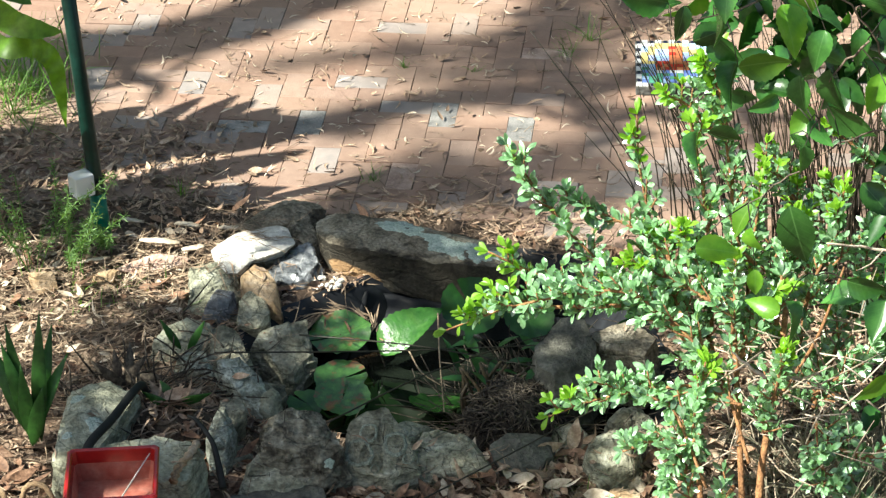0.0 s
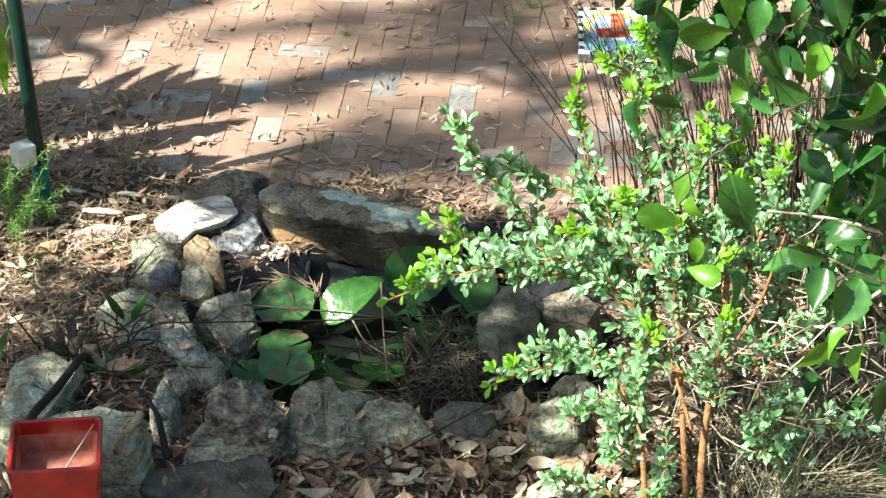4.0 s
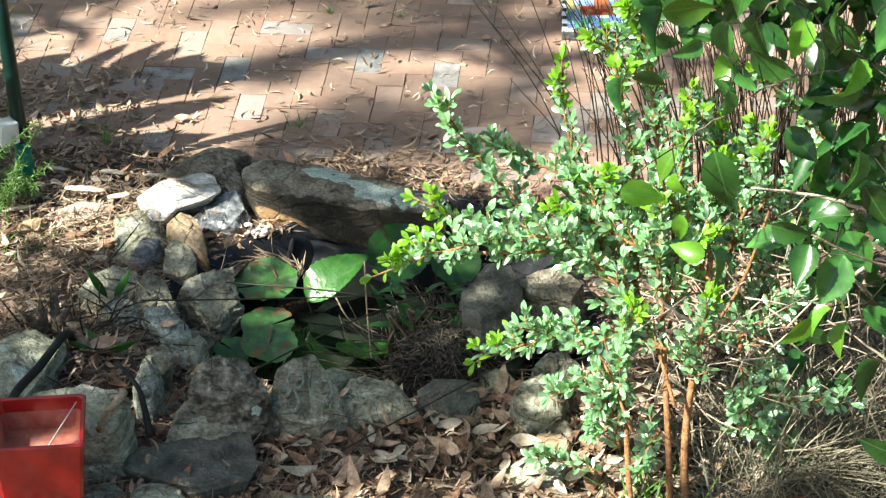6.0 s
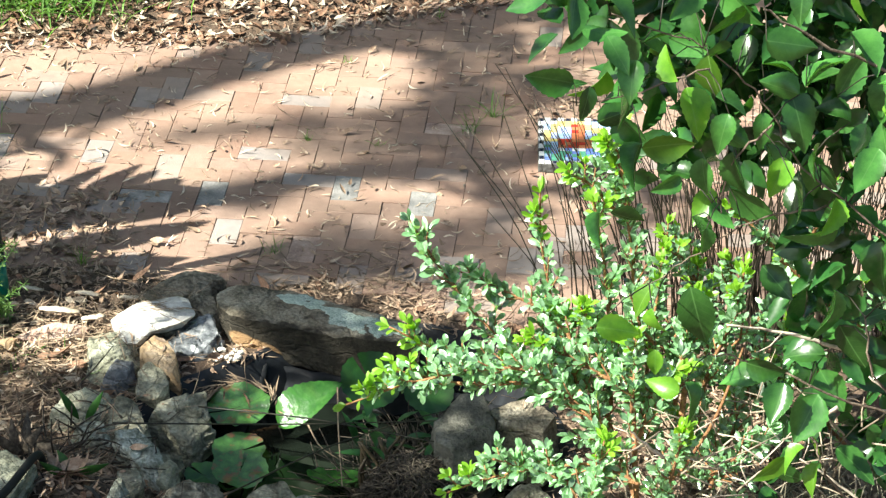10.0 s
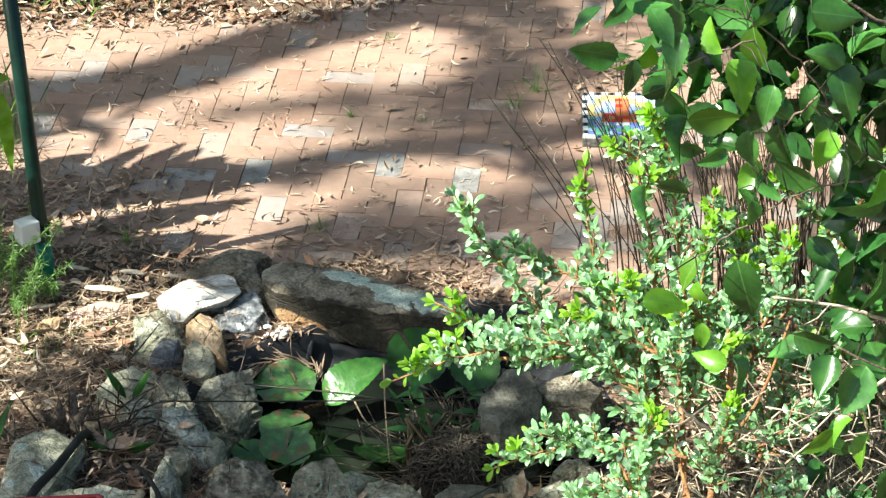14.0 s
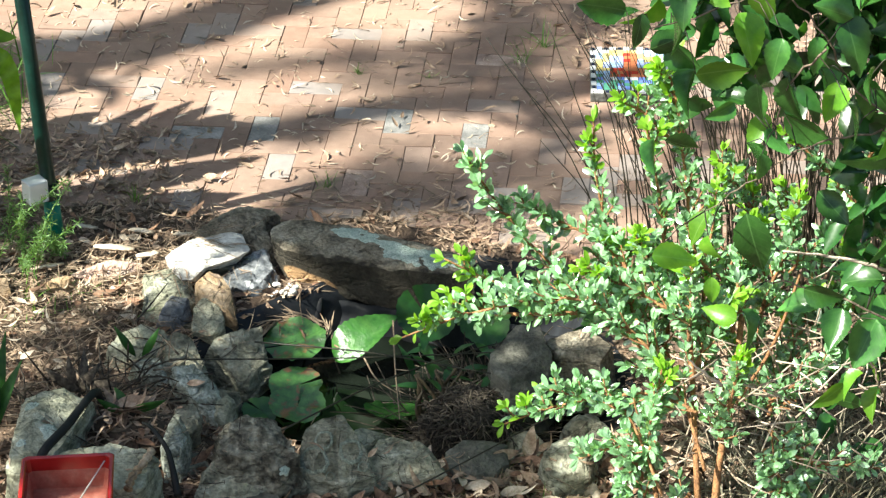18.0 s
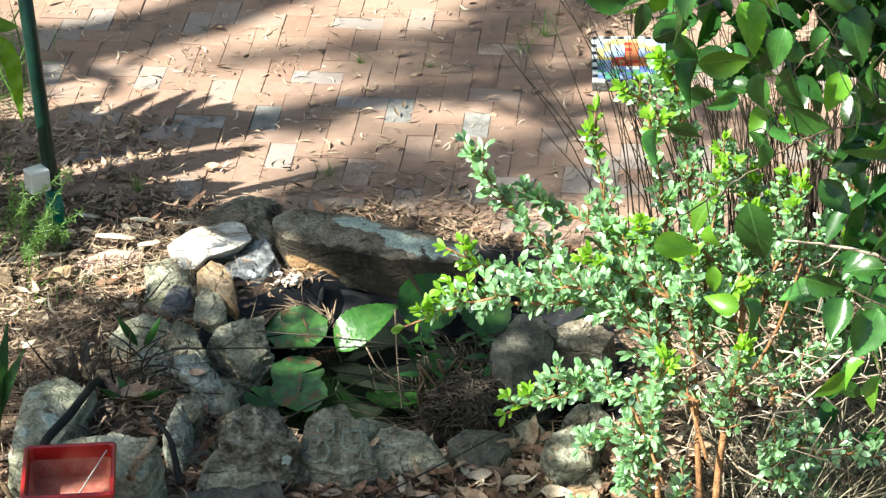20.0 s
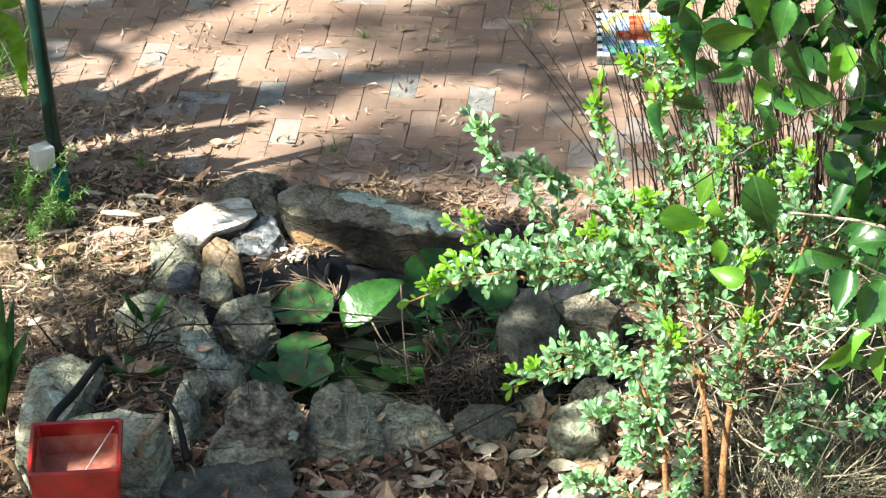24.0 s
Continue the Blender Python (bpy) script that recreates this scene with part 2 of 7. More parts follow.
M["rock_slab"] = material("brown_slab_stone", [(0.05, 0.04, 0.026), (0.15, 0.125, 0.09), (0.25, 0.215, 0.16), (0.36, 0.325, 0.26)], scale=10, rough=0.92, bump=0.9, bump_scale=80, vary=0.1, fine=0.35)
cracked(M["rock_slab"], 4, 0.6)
shaded_front(M["rock_slab"])
M["lichen_dim"] = material("thin_grey_lichen", [(0.14, 0.155, 0.12), (0.22, 0.24, 0.19), (0.32, 0.345, 0.28)], scale=50, rough=0.95, bump=0.8, bump_scale=150, fine=0.35)
# a darker stone for shaded rocks: the shade is put into its colour
M["rock_shaded"] = material("shaded_dark_stone", [(0.035, 0.033, 0.026), (0.075, 0.072, 0.058), (0.12, 0.115, 0.094), (0.19, 0.185, 0.155)], strata=2.0, scale=10, rough=0.7, bump=0.8, bump_scale=70, fine=0.3)
M["red_glaze"] = material("red_glazed_ceramic", [(0.20, 0.006, 0.006), (0.28, 0.009, 0.009), (0.35, 0.015, 0.013)], scale=10, rough=0.22, bump=0.05, bump_scale=25, spec=0.5, fine=0.06, coat=0.4)
M["terracotta"] = material("dusty_red_inside", [(0.3, 0.06, 0.04), (0.36, 0.12, 0.085), (0.42, 0.2, 0.15)], scale=14, rough=0.8, bump=0.2, fine=0.15)
M["liner"] = material("black_pond_liner", [(0.008, 0.008, 0.009), (0.018, 0.020, 0.024), (0.036, 0.038, 0.044)], scale=7, rough=0.55, spec=0.25, bump=0.15, bump_scale=30, stops=[0.3, 0.6, 0.85])
M["post"] = material("dark_green_enamel", [(0.001, 0.014, 0.010), (0.002, 0.022, 0.016), (0.004, 0.030, 0.022)], scale=15, rough=0.35, bump=0.05, fine=0.1)
# the post's enamel made lighter, with the sunlight on it in the colour
M["post_sunlit"] = material("sunlit_green_enamel", [(0.0, 0.11, 0.07), (0.0, 0.14, 0.09), (0.0, 0.17, 0.11)], scale=15, rough=0.35, bump=0.05, fine=0.1)
M["black"] = material("black_plastic", [(0.004, 0.004, 0.004), (0.009, 0.009, 0.009)], scale=20, rough=0.7, bump=0.1, stops=[0.4, 0.6])
M["concrete"] = material("dark_cast_concrete", [(0.07, 0.07, 0.065), (0.14, 0.135, 0.125)], scale=20, rough=0.9, bump=0.5)
for key, col in (("white", (0.75, 0.75, 0.74)), ("blue", (0.16, 0.24, 0.58)), ("orange", (0.60, 0.19, 0.09)), ("yellow", (0.70, 0.56, 0.22)), ("black_tile", (0.02, 0.025, 0.06)), ("red_tile", (0.55, 0.04, 0.03)), ("sky_tile", (0.35, 0.5, 0.72)), ("lilac", (0.42, 0.48, 0.78)), ("green", (0.10, 0.32, 0.22))):
    M["tile_" + key] = material("glazed_" + key, [tuple(c * 0.9 for c in col), col], scale=30, rough=0.25, bump=0.05, vary=0.12, stops=[0.4, 0.6], fine=0.05)



def veined(name, colors, vein, rough, through_light):
    """A leaf that lies along its own x axis: pale midrib, slanting side veins that dent the blade, gloss."""
    m = material(name, colors, scale=2.2, rough=rough, bump=0.0, vary=0.55, through_light=through_light, spec=0.55, fine=0.04)
    n, l = m.node_tree.nodes, m.node_tree.links.new
    b = n["Principled BSDF"]
    sep = n.new("ShaderNodeSeparateXYZ")
    l(n["Texture Coordinate"].outputs["Object"], sep.inputs[0])

    def calc(op, a, c=0.0, d=None):
        q = n.new("ShaderNodeMath")
        q.operation = op
        for k, val in enumerate((a, c, d)):
            if val is None:
                continue
            if isinstance(val, float):
                q.inputs[k].default_value = val
            else:
                l(val, q.inputs[k])
        return q.outputs[0]

    away = calc("ABSOLUTE", sep.outputs["Y"])
    rib = calc("SUBTRACT", 1.0, calc("MULTIPLY", away, 60.0))
    rib = calc("MAXIMUM", rib, 0.0)
    wave = calc("SINE", calc("MULTIPLY", calc("SUBTRACT", sep.outputs["X"], calc("MULTIPLY", away, 0.9)), 44.0))
    side = calc("MAXIMUM", calc("SUBTRACT", calc("MULTIPLY", wave, 4.0), 3.2), 0.0)
    lines_ = calc("MINIMUM", calc("ADD", rib, calc("MULTIPLY", side, 0.16)), 1.0)
    mx = n.new("ShaderNodeMix")
    mx.data_type = "RGBA"
    src = b.inputs["Base Color"].links[0].from_socket
    l(calc("MULTIPLY", lines_, 0.6), mx.inputs[0]), l(src, mx.inputs[6])
    mx.inputs[7].default_value = (*vein, 1)
    l(mx.outputs[2], b.inputs["Base Color"])
    bp = n.new("ShaderNodeBump")
    bp.inputs["Strength"].default_value, bp.inputs["Distance"].default_value = 0.025, 0.002
    l(calc("MULTIPLY", wave, 1.0), bp.inputs["Height"])
    l(bp.outputs[0], b.inputs["Normal"])
    return m


M["leaf_gloss"] = veined("glossy_dark_leaf", [(0.020, 0.07, 0.014), (0.036, 0.115, 0.022), (0.055, 0.16, 0.03)], (0.10, 0.22, 0.06), 0.25, 0.17)
M["leaf_young"] = veined("young_bright_leaf", [(0.06, 0.17, 0.015), (0.10, 0.24, 0.02), (0.14, 0.28, 0.03)], (0.22, 0.38, 0.10), 0.32, 0.35)
# darker than the front leaves: the inner crown's shade is in the colour
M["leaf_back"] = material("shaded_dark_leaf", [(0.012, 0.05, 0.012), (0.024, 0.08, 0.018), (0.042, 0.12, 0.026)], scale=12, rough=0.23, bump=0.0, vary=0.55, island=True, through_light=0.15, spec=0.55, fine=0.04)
M["leaf_small"] = material("small_shrub_leaf", [(0.085, 0.205, 0.065), (0.17, 0.325, 0.16), (0.34, 0.49, 0.335)], scale=30, rough=0.24, bump=0.0, vary=0.55, island=True, through_light=0.2, spec=1.0, fine=0.05, coat=1.0)
M["leaf_tip"] = material("yellow_green_shoot_leaf", [(0.12, 0.27, 0.02), (0.17, 0.34, 0.03), (0.22, 0.38, 0.05)], scale=30, rough=0.35, bump=0.0, vary=0.2, island=True, through_light=0.35, fine=0.05)
M["bark"] = material("brown_bark", [(0.12, 0.055, 0.025), (0.25, 0.12, 0.05), (0.38, 0.20, 0.09)], scale=30, rough=0.85, bump=0.6, bump_scale=120)
M["twig"] = material("grey_dry_twig", [(0.20, 0.15, 0.11), (0.33, 0.26, 0.19), (0.45, 0.37, 0.28)], scale=40, rough=0.85, bump=0.4, bump_scale=150, vary=0.2, island=True)
M["twig_brown"] = material("grey_brown_branch", [(0.07, 0.05, 0.035), (0.15, 0.11, 0.08), (0.25, 0.19, 0.14)], scale=30, rough=0.85, bump=0.6, bump_scale=120)
M["twig_pale"] = material("bleached_twig", [(0.30, 0.23, 0.17), (0.45, 0.37, 0.29), (0.58, 0.50, 0.41)], scale=40, rough=0.8, bump=0.3, bump_scale=150, vary=0.25, island=True)
M["rush"] = material("dark_rush_stem", [(0.010, 0.010, 0.006), (0.022, 0.019, 0.011), (0.042, 0.034, 0.02)], scale=5, rough=0.55, bump=0.1, vary=0.35, island=True)
M["litter"] = material("dry_gum_leaf", [(0.17, 0.10, 0.064), (0.30, 0.205, 0.138), (0.46, 0.355, 0.265)], scale=25, rough=0.7, bump=0.2, bump_scale=100, vary=0.45, island=True, fine=0.15)
M["litter_red"] = material("fallen_leaf_brown", [(0.07, 0.036, 0.022), (0.17, 0.092, 0.055), (0.30, 0.18, 0.115)], scale=25, rough=0.75, bump=0.3, bump_scale=100, vary=0.4, island=True, fine=0.2)
M["litter_pale"] = material("bleached_leaf", [(0.34, 0.26, 0.18), (0.48, 0.39, 0.29), (0.60, 0.52, 0.42)], scale=25, rough=0.7, bump=0.2, bump_scale=100, vary=0.3, island=True, fine=0.15)
M["straw"] = material("dry_grass_straw", [(0.15, 0.10, 0.065), (0.25, 0.18, 0.12), (0.38, 0.29, 0.20)], scale=20, rough=0.75, bump=0.0, vary=0.35, island=True)
M["straw_grey"] = material("weathered_grey_straw", [(0.10, 0.092, 0.06), (0.18, 0.165, 0.115), (0.29, 0.265, 0.19)], scale=20, rough=0.75, bump=0.0, vary=0.4, island=True)
M["straw_pale"] = material("bleached_grass_straw", [(0.11, 0.095, 0.062), (0.20, 0.172, 0.117), (0.31, 0.27, 0.19)], scale=20, rough=0.7, bump=0.0, vary=0.4, island=True)
M["rock_terracotta"] = material("weathered_terracotta", [(0.16, 0.055, 0.03), (0.27, 0.10, 0.055), (0.36, 0.18, 0.11)], scale=18, rough=0.85, bump=0.7, bump_scale=70, fine=0.25)
M["grass"] = material("grass_blade", [(0.05, 0.12, 0.02), (0.09, 0.19, 0.03), (0.15, 0.27, 0.06)], scale=8, rough=0.5, bump=0.0, vary=0.35, island=True, through_light=0.25)
M["fern"] = material("feathery_green", [(0.06, 0.13, 0.035), (0.10, 0.19, 0.055), (0.16, 0.27, 0.085)], scale=15, rough=0.55, bump=0.0, vary=0.25, island=True, through_light=0.25)
M["lily"] = material("water_lily_leaf", [(0.17, 0.075, 0.03), (0.045, 0.12, 0.03), (0.07, 0.185, 0.04), (0.14, 0.28, 0.07)], scale=16, rough=0.33, bump=0.4, bump_scale=40, through_light=0.12, stops=[0.37, 0.45, 0.58, 0.74], vary=0.2, fine=0.2, spec=0.8)
M["lily_clean"] = material("fresh_lily_leaf", [(0.022, 0.085, 0.016), (0.04, 0.13, 0.024), (0.075, 0.19, 0.04)], scale=14, rough=0.26, bump=0.3, bump_scale=40, through_light=0.2, vary=0.15, fine=0.12)
# darker lily leaf: the shade of its place is part of the colour
M["lily_dark"] = material("shaded_water_leaf", [(0.012, 0.045, 0.012), (0.02, 0.07, 0.016), (0.035, 0.09, 0.02)], scale=9, rough=0.3, bump=0.1, bump_scale=30, vary=0.2, through_light=0.15)
M["strap"] = material("broad_strap_leaf", [(0.02, 0.07, 0.014), (0.035, 0.11, 0.02), (0.06, 0.15, 0.03)], scale=7, rough=0.4, bump=0.1, bump_scale=40, vary=0.2, through_light=0.25)
M["banana"] = material("thin_wavy_leaf", [(0.07, 0.16, 0.015), (0.10, 0.21, 0.02), (0.14, 0.25, 0.03)], scale=6, rough=0.4, bump=0.1, bump_scale=30, through_light=0.4)
M["root"] = material("dark_fibrous_root", [(0.022, 0.017, 0.013), (0.055, 0.043, 0.032), (0.14, 0.115, 0.085)], scale=30, rough=0.9, bump=0.3, vary=0.4, island=True)
M["root_dark"] = material("matted_black_root", [(0.010, 0.008, 0.006), (0.028, 0.022, 0.017), (0.075, 0.06, 0.045)], scale=60, rough=0.95, bump=1.0, bump_scale=160)
M["root_stem"] = material("brown_water_stem", [(0.035, 0.026, 0.016), (0.08, 0.058, 0.032), (0.13, 0.10, 0.05)], scale=25, rough=0.6, bump=0.3)


# ---- builders ----
def mesh_of(name, verts, faces, mat, smooth=True):
    me = bpy.data.meshes.new(name)
    me.from_pydata([tuple(v) for v in verts], [], [tuple(f) for f in faces])
    me.materials.append(mat)
    if smooth:
        me.polygons.foreach_set("use_smooth", [True] * len(me.polygons))
    me.update()
    return me


def under(ob, parent):
    ob.parent = parent
    return ob


def part(name, bm, mat, parent, label="", smooth=False):
    """Links a bmesh as one mesh object under a thing or a part."""
    me = bpy.data.meshes.new(name)
    bm.to_mesh(me)
    bm.free()
    me.materials.append(mat)
    if smooth:
        me.polygons.foreach_set("use_smooth", [True] * len(me.polygons))
    ob = new(name, me)
    if parent:
        ob.parent = parent
    return tagged(ob, label)


def piece(name, verts, faces, mat, parent=None, label="", smooth=True):
    ob = new(name, mesh_of(name, verts, faces, mat, smooth))
    if parent:
        ob.parent = parent
    return tagged(ob, label)


def thing(name, at, label, category, group="", kind=""):
    ob = new(name)
    ob.location = at
    ob.empty_display_size = 0.05
    bpy.context.view_layer.update()
    return tagged(ob, label, category, group, kind)


def box(bm, x0, x1, y0, y1, z0, z1, bevel=0.0):
    r = bmesh.ops.create_cube(bm, size=1, matrix=Matrix.Translation(((x0 + x1) / 2, (y0 + y1) / 2, (z0 + z1) / 2)) @ Matrix.Diagonal((x1 - x0, y1 - y0, z1 - z0, 1)))
    if bevel:
        es = list({e for v in r["verts"] for e in v.link_edges})
        bmesh.ops.bevel(bm, geom=es, offset=bevel, segments=2, affect="EDGES", profile=0.6)


def tube(pts, radii, sides=6, closed_tip=True):
    """Vertices and faces of a tapered tube along points."""
    pts = [Vector(p) for p in pts]
    vs, fs = [], []
    side = None
    for i, p in enumerate(pts):
        d = (pts[min(i + 1, len(pts) - 1)] - pts[max(i - 1, 0)]).normalized()
        if side is None:
            side = d.orthogonal().normalized()
        side = (side - d * side.dot(d)).normalized()
        up = d.cross(side)
        r = radii[i] if not isinstance(radii, float) else radii
        for k in range(sides):
            a = 2 * math.pi * k / sides
            vs.append(p + (side * math.cos(a) + up * math.sin(a)) * r)
    for i in range(len(pts) - 1):
        for k in range(sides):
            a, b = i * sides + k, i * sides + (k + 1) % sides
            fs.append((a, b, b + sides, a + sides))
    if closed_tip:
        fs.append(tuple(range(sides - 1, -1, -1)))
        fs.append(tuple((len(pts) - 1) * sides + k for k in range(sides)))
    return vs, fs


def merge(bits):
    vs, fs = [], []
    for v, f in bits:
        o = len(vs)
        vs += v
        fs += [tuple(i + o for i in q) for q in f]
    return vs, fs


def curve_pts(pts, n=4):
    """A smooth line through points (Catmull-Rom)."""
    p = [Vector(q) for q in pts]
    p = [p[0] * 2 - p[1]] + p + [p[-1] * 2 - p[-2]]
    out = []
    for i in range(1, len(p) - 2):
        for k in range(n):
            t = k / n
            out.append(0.5 * (2 * p[i] + (p[i + 1] - p[i - 1]) * t + (2 * p[i - 1] - 5 * p[i] + 4 * p[i + 1] - p[i + 2]) * t * t
                              + (3 * p[i] - p[i - 1] - 3 * p[i + 1] + p[i + 2]) * t ** 3))
    out.append(p[-2])
    return out


def smoothstep(a, b, x):
    t = min(1, max(0, (x - a) / (b - a)))
    return t * t * (3 - 2 * t)


def rand_unit(r):
    while True:
        v = Vector((r.uniform(-1, 1), r.uniform(-1, 1), r.uniform(-1, 1)))
        if 0.05 < v.length < 1:
            return v.normalized()


# ---- ground: one sheet with a hollow for the pond, out to the horizon ----
POND, POND_R = (-0.13, 9.0), (0.76, 0.64)
GRID_AT, GRID_TURN, UNIT = Vector((-0.509, 11.171)), radians(-5.5), 0.1165
GU = Vector((math.cos(GRID_TURN), math.sin(GRID_TURN)))
GV = Vector((-math.sin(GRID_TURN), math.cos(GRID_TURN)))


def front_edge(x):
    """The near edge of the paving."""
    return 10.13 - 0.05 * x + 0.05 * math.sin(3 * x) - 0.38 * smoothstep(-0.35, 0.4, x) + 0.02 * math.sin(11 * x)


def back_edge(x):
    return 12.62 + 0.42 * smoothstep(-0.95, 0.1, x) + 0.05 * math.sin(4 * x) + 4.0 * smoothstep(0.4, 1.2, x)


def pond_depth(x, y):
    dx, dy = (x - POND[0]) / POND_R[0], (y - POND[1]) / POND_R[1]
    r = math.sqrt(dx * dx + dy * dy) * (1 + 0.12 * math.sin(3 * math.atan2(dy, dx) + 1))
    return smoothstep(1.12, 0.8, r)


def ground_z(x, y):
    paved = front_edge(x) < y < back_edge(x) + 0.02 and -6 < x < 7
    n = noise.noise((x * 2.2, y * 2.2, 3)) * 0.03 + noise.noise((x * 9, y * 9, 1)) * 0.012
    z = -0.0075 if paved else 0.015 + n * (0.6 if y > 10.4 or y < 10 else 0.9)
    if y > back_edge(x) + 0.02:
        z += 0.05 * smoothstep(0, 0.4, y - back_edge(x))
    z += 0.17 * math.exp(-((x + 1.2) / 0.2) ** 2 - ((y - 8.38) / 0.2) ** 2)      # the ledge of litter between the boulders
    return z - 0.34 * pond_depth(x, y)


def lines(lo, hi, step, far):
    mid = [lo + step * i for i in range(int((hi - lo) / step) + 1)]
    out, d = [], step
    while d < far:
        d *= 1.6
        out.append(d)
    return [mid[0] - d for d in reversed(out)] + mid + [mid[-1] + d for d in out]


xs, ys = lines(-2.6, 3.0, 0.04, 900), lines(6.6, 13.8, 0.04, 900)
gv = [(x, y, ground_z(x, y)) for y in ys for x in xs]
gf = [(j * len(xs) + i, j * len(xs) + i + 1, (j + 1) * len(xs) + i + 1, (j + 1) * len(xs) + i) for j in range(len(ys) - 1) for i in range(len(xs) - 1)]
tagged(piece("ground", gv, gf, M["soil"]), "brown garden soil with bark and dry leaf crumbs", "ground", kind="structure")


# ---- rocks ----
def crag(s):
    """Flat broken faces at odd angles: each cell of a stone leans its own way."""
    dist, near = noise.voronoi(s)
    way = noise.cell_vector(near[0] * 17.3) - Vector((0.5, 0.5, 0.5))
    return (s - near[0]).dot(way) * 1.6 + way.x * 0.35


def rock_mesh(name, size, seed, mat, rough=0.12, facets=13, flat=0.0, sub=4, boxy=0.75, undercut=0.0):
    """A broken stone: a ball cut by random planes, then worn by noise."""
    r = random.Random(seed)
    bm = bmesh.new()
    bmesh.ops.create_icosphere(bm, subdivisions=sub, radius=1)
    cuts = [(rand_unit(r), r.uniform(0.45, 0.8)) for _ in range(facets)]
    if flat:
        cuts.append((Vector((r.uniform(-0.08, 0.08), r.uniform(-0.08, 0.08), 1)).normalized(), flat))
    off = Vector((seed * 3.7, seed * 1.3, seed * 2.1))
    bed = (Vector((0, 0, 1)) + rand_unit(r) * 0.7).normalized()
    for v in bm.verts:
        p = Vector([math.copysign(abs(c) ** boxy, c) for c in v.co])
        q = p * 2.0 + off
        p *= 1 + rough * (noise.noise(q) + 0.6 * noise.noise(q * 2.3))
        for nrm, d in cuts:
            o = p.dot(nrm) - d
            if o > 0:
                p -= nrm * o * 0.96
        p *= 1 + rough * (0.42 * (0.3 - abs(noise.noise(q * 3.7))) + 0.26 * noise.noise(q * 8) + 0.2 * noise.noise(q * 17))
        p *= 1 + 0.3 * rough * crag(q * 0.9)
        h = p.dot(bed) * 4.5 + 1.2 * noise.noise(q * 0.8)
        p *= 1 + 0.10 * rough / 0.12 * (h - math.floor(h) - 0.5) * 0.55
        v.co = Vector((p.x * size[0], p.y * size[1] + undercut * (1 - p.z) * size[2], p.z * size[2]))
    me = bpy.data.meshes.new(name)
    bm.to_mesh(me)
    bm.free()
    me.materials.append(mat)
    me.polygons.foreach_set("use_smooth", [True] * len(me.polygons))
    me.set_sharp_from_angle(angle=radians(34))
    return me


def rock(at, size, turn, seed, mat, label, tilt=(0, 0), name="rock", group="rocks round the pond", **kw):
    ob = new(name, rock_mesh(name, size, seed, M[mat], **kw))
    ob.matrix_world = pose(*at, tilt[0], tilt[1], turn)
    return tagged(ob, label, "rock", group)


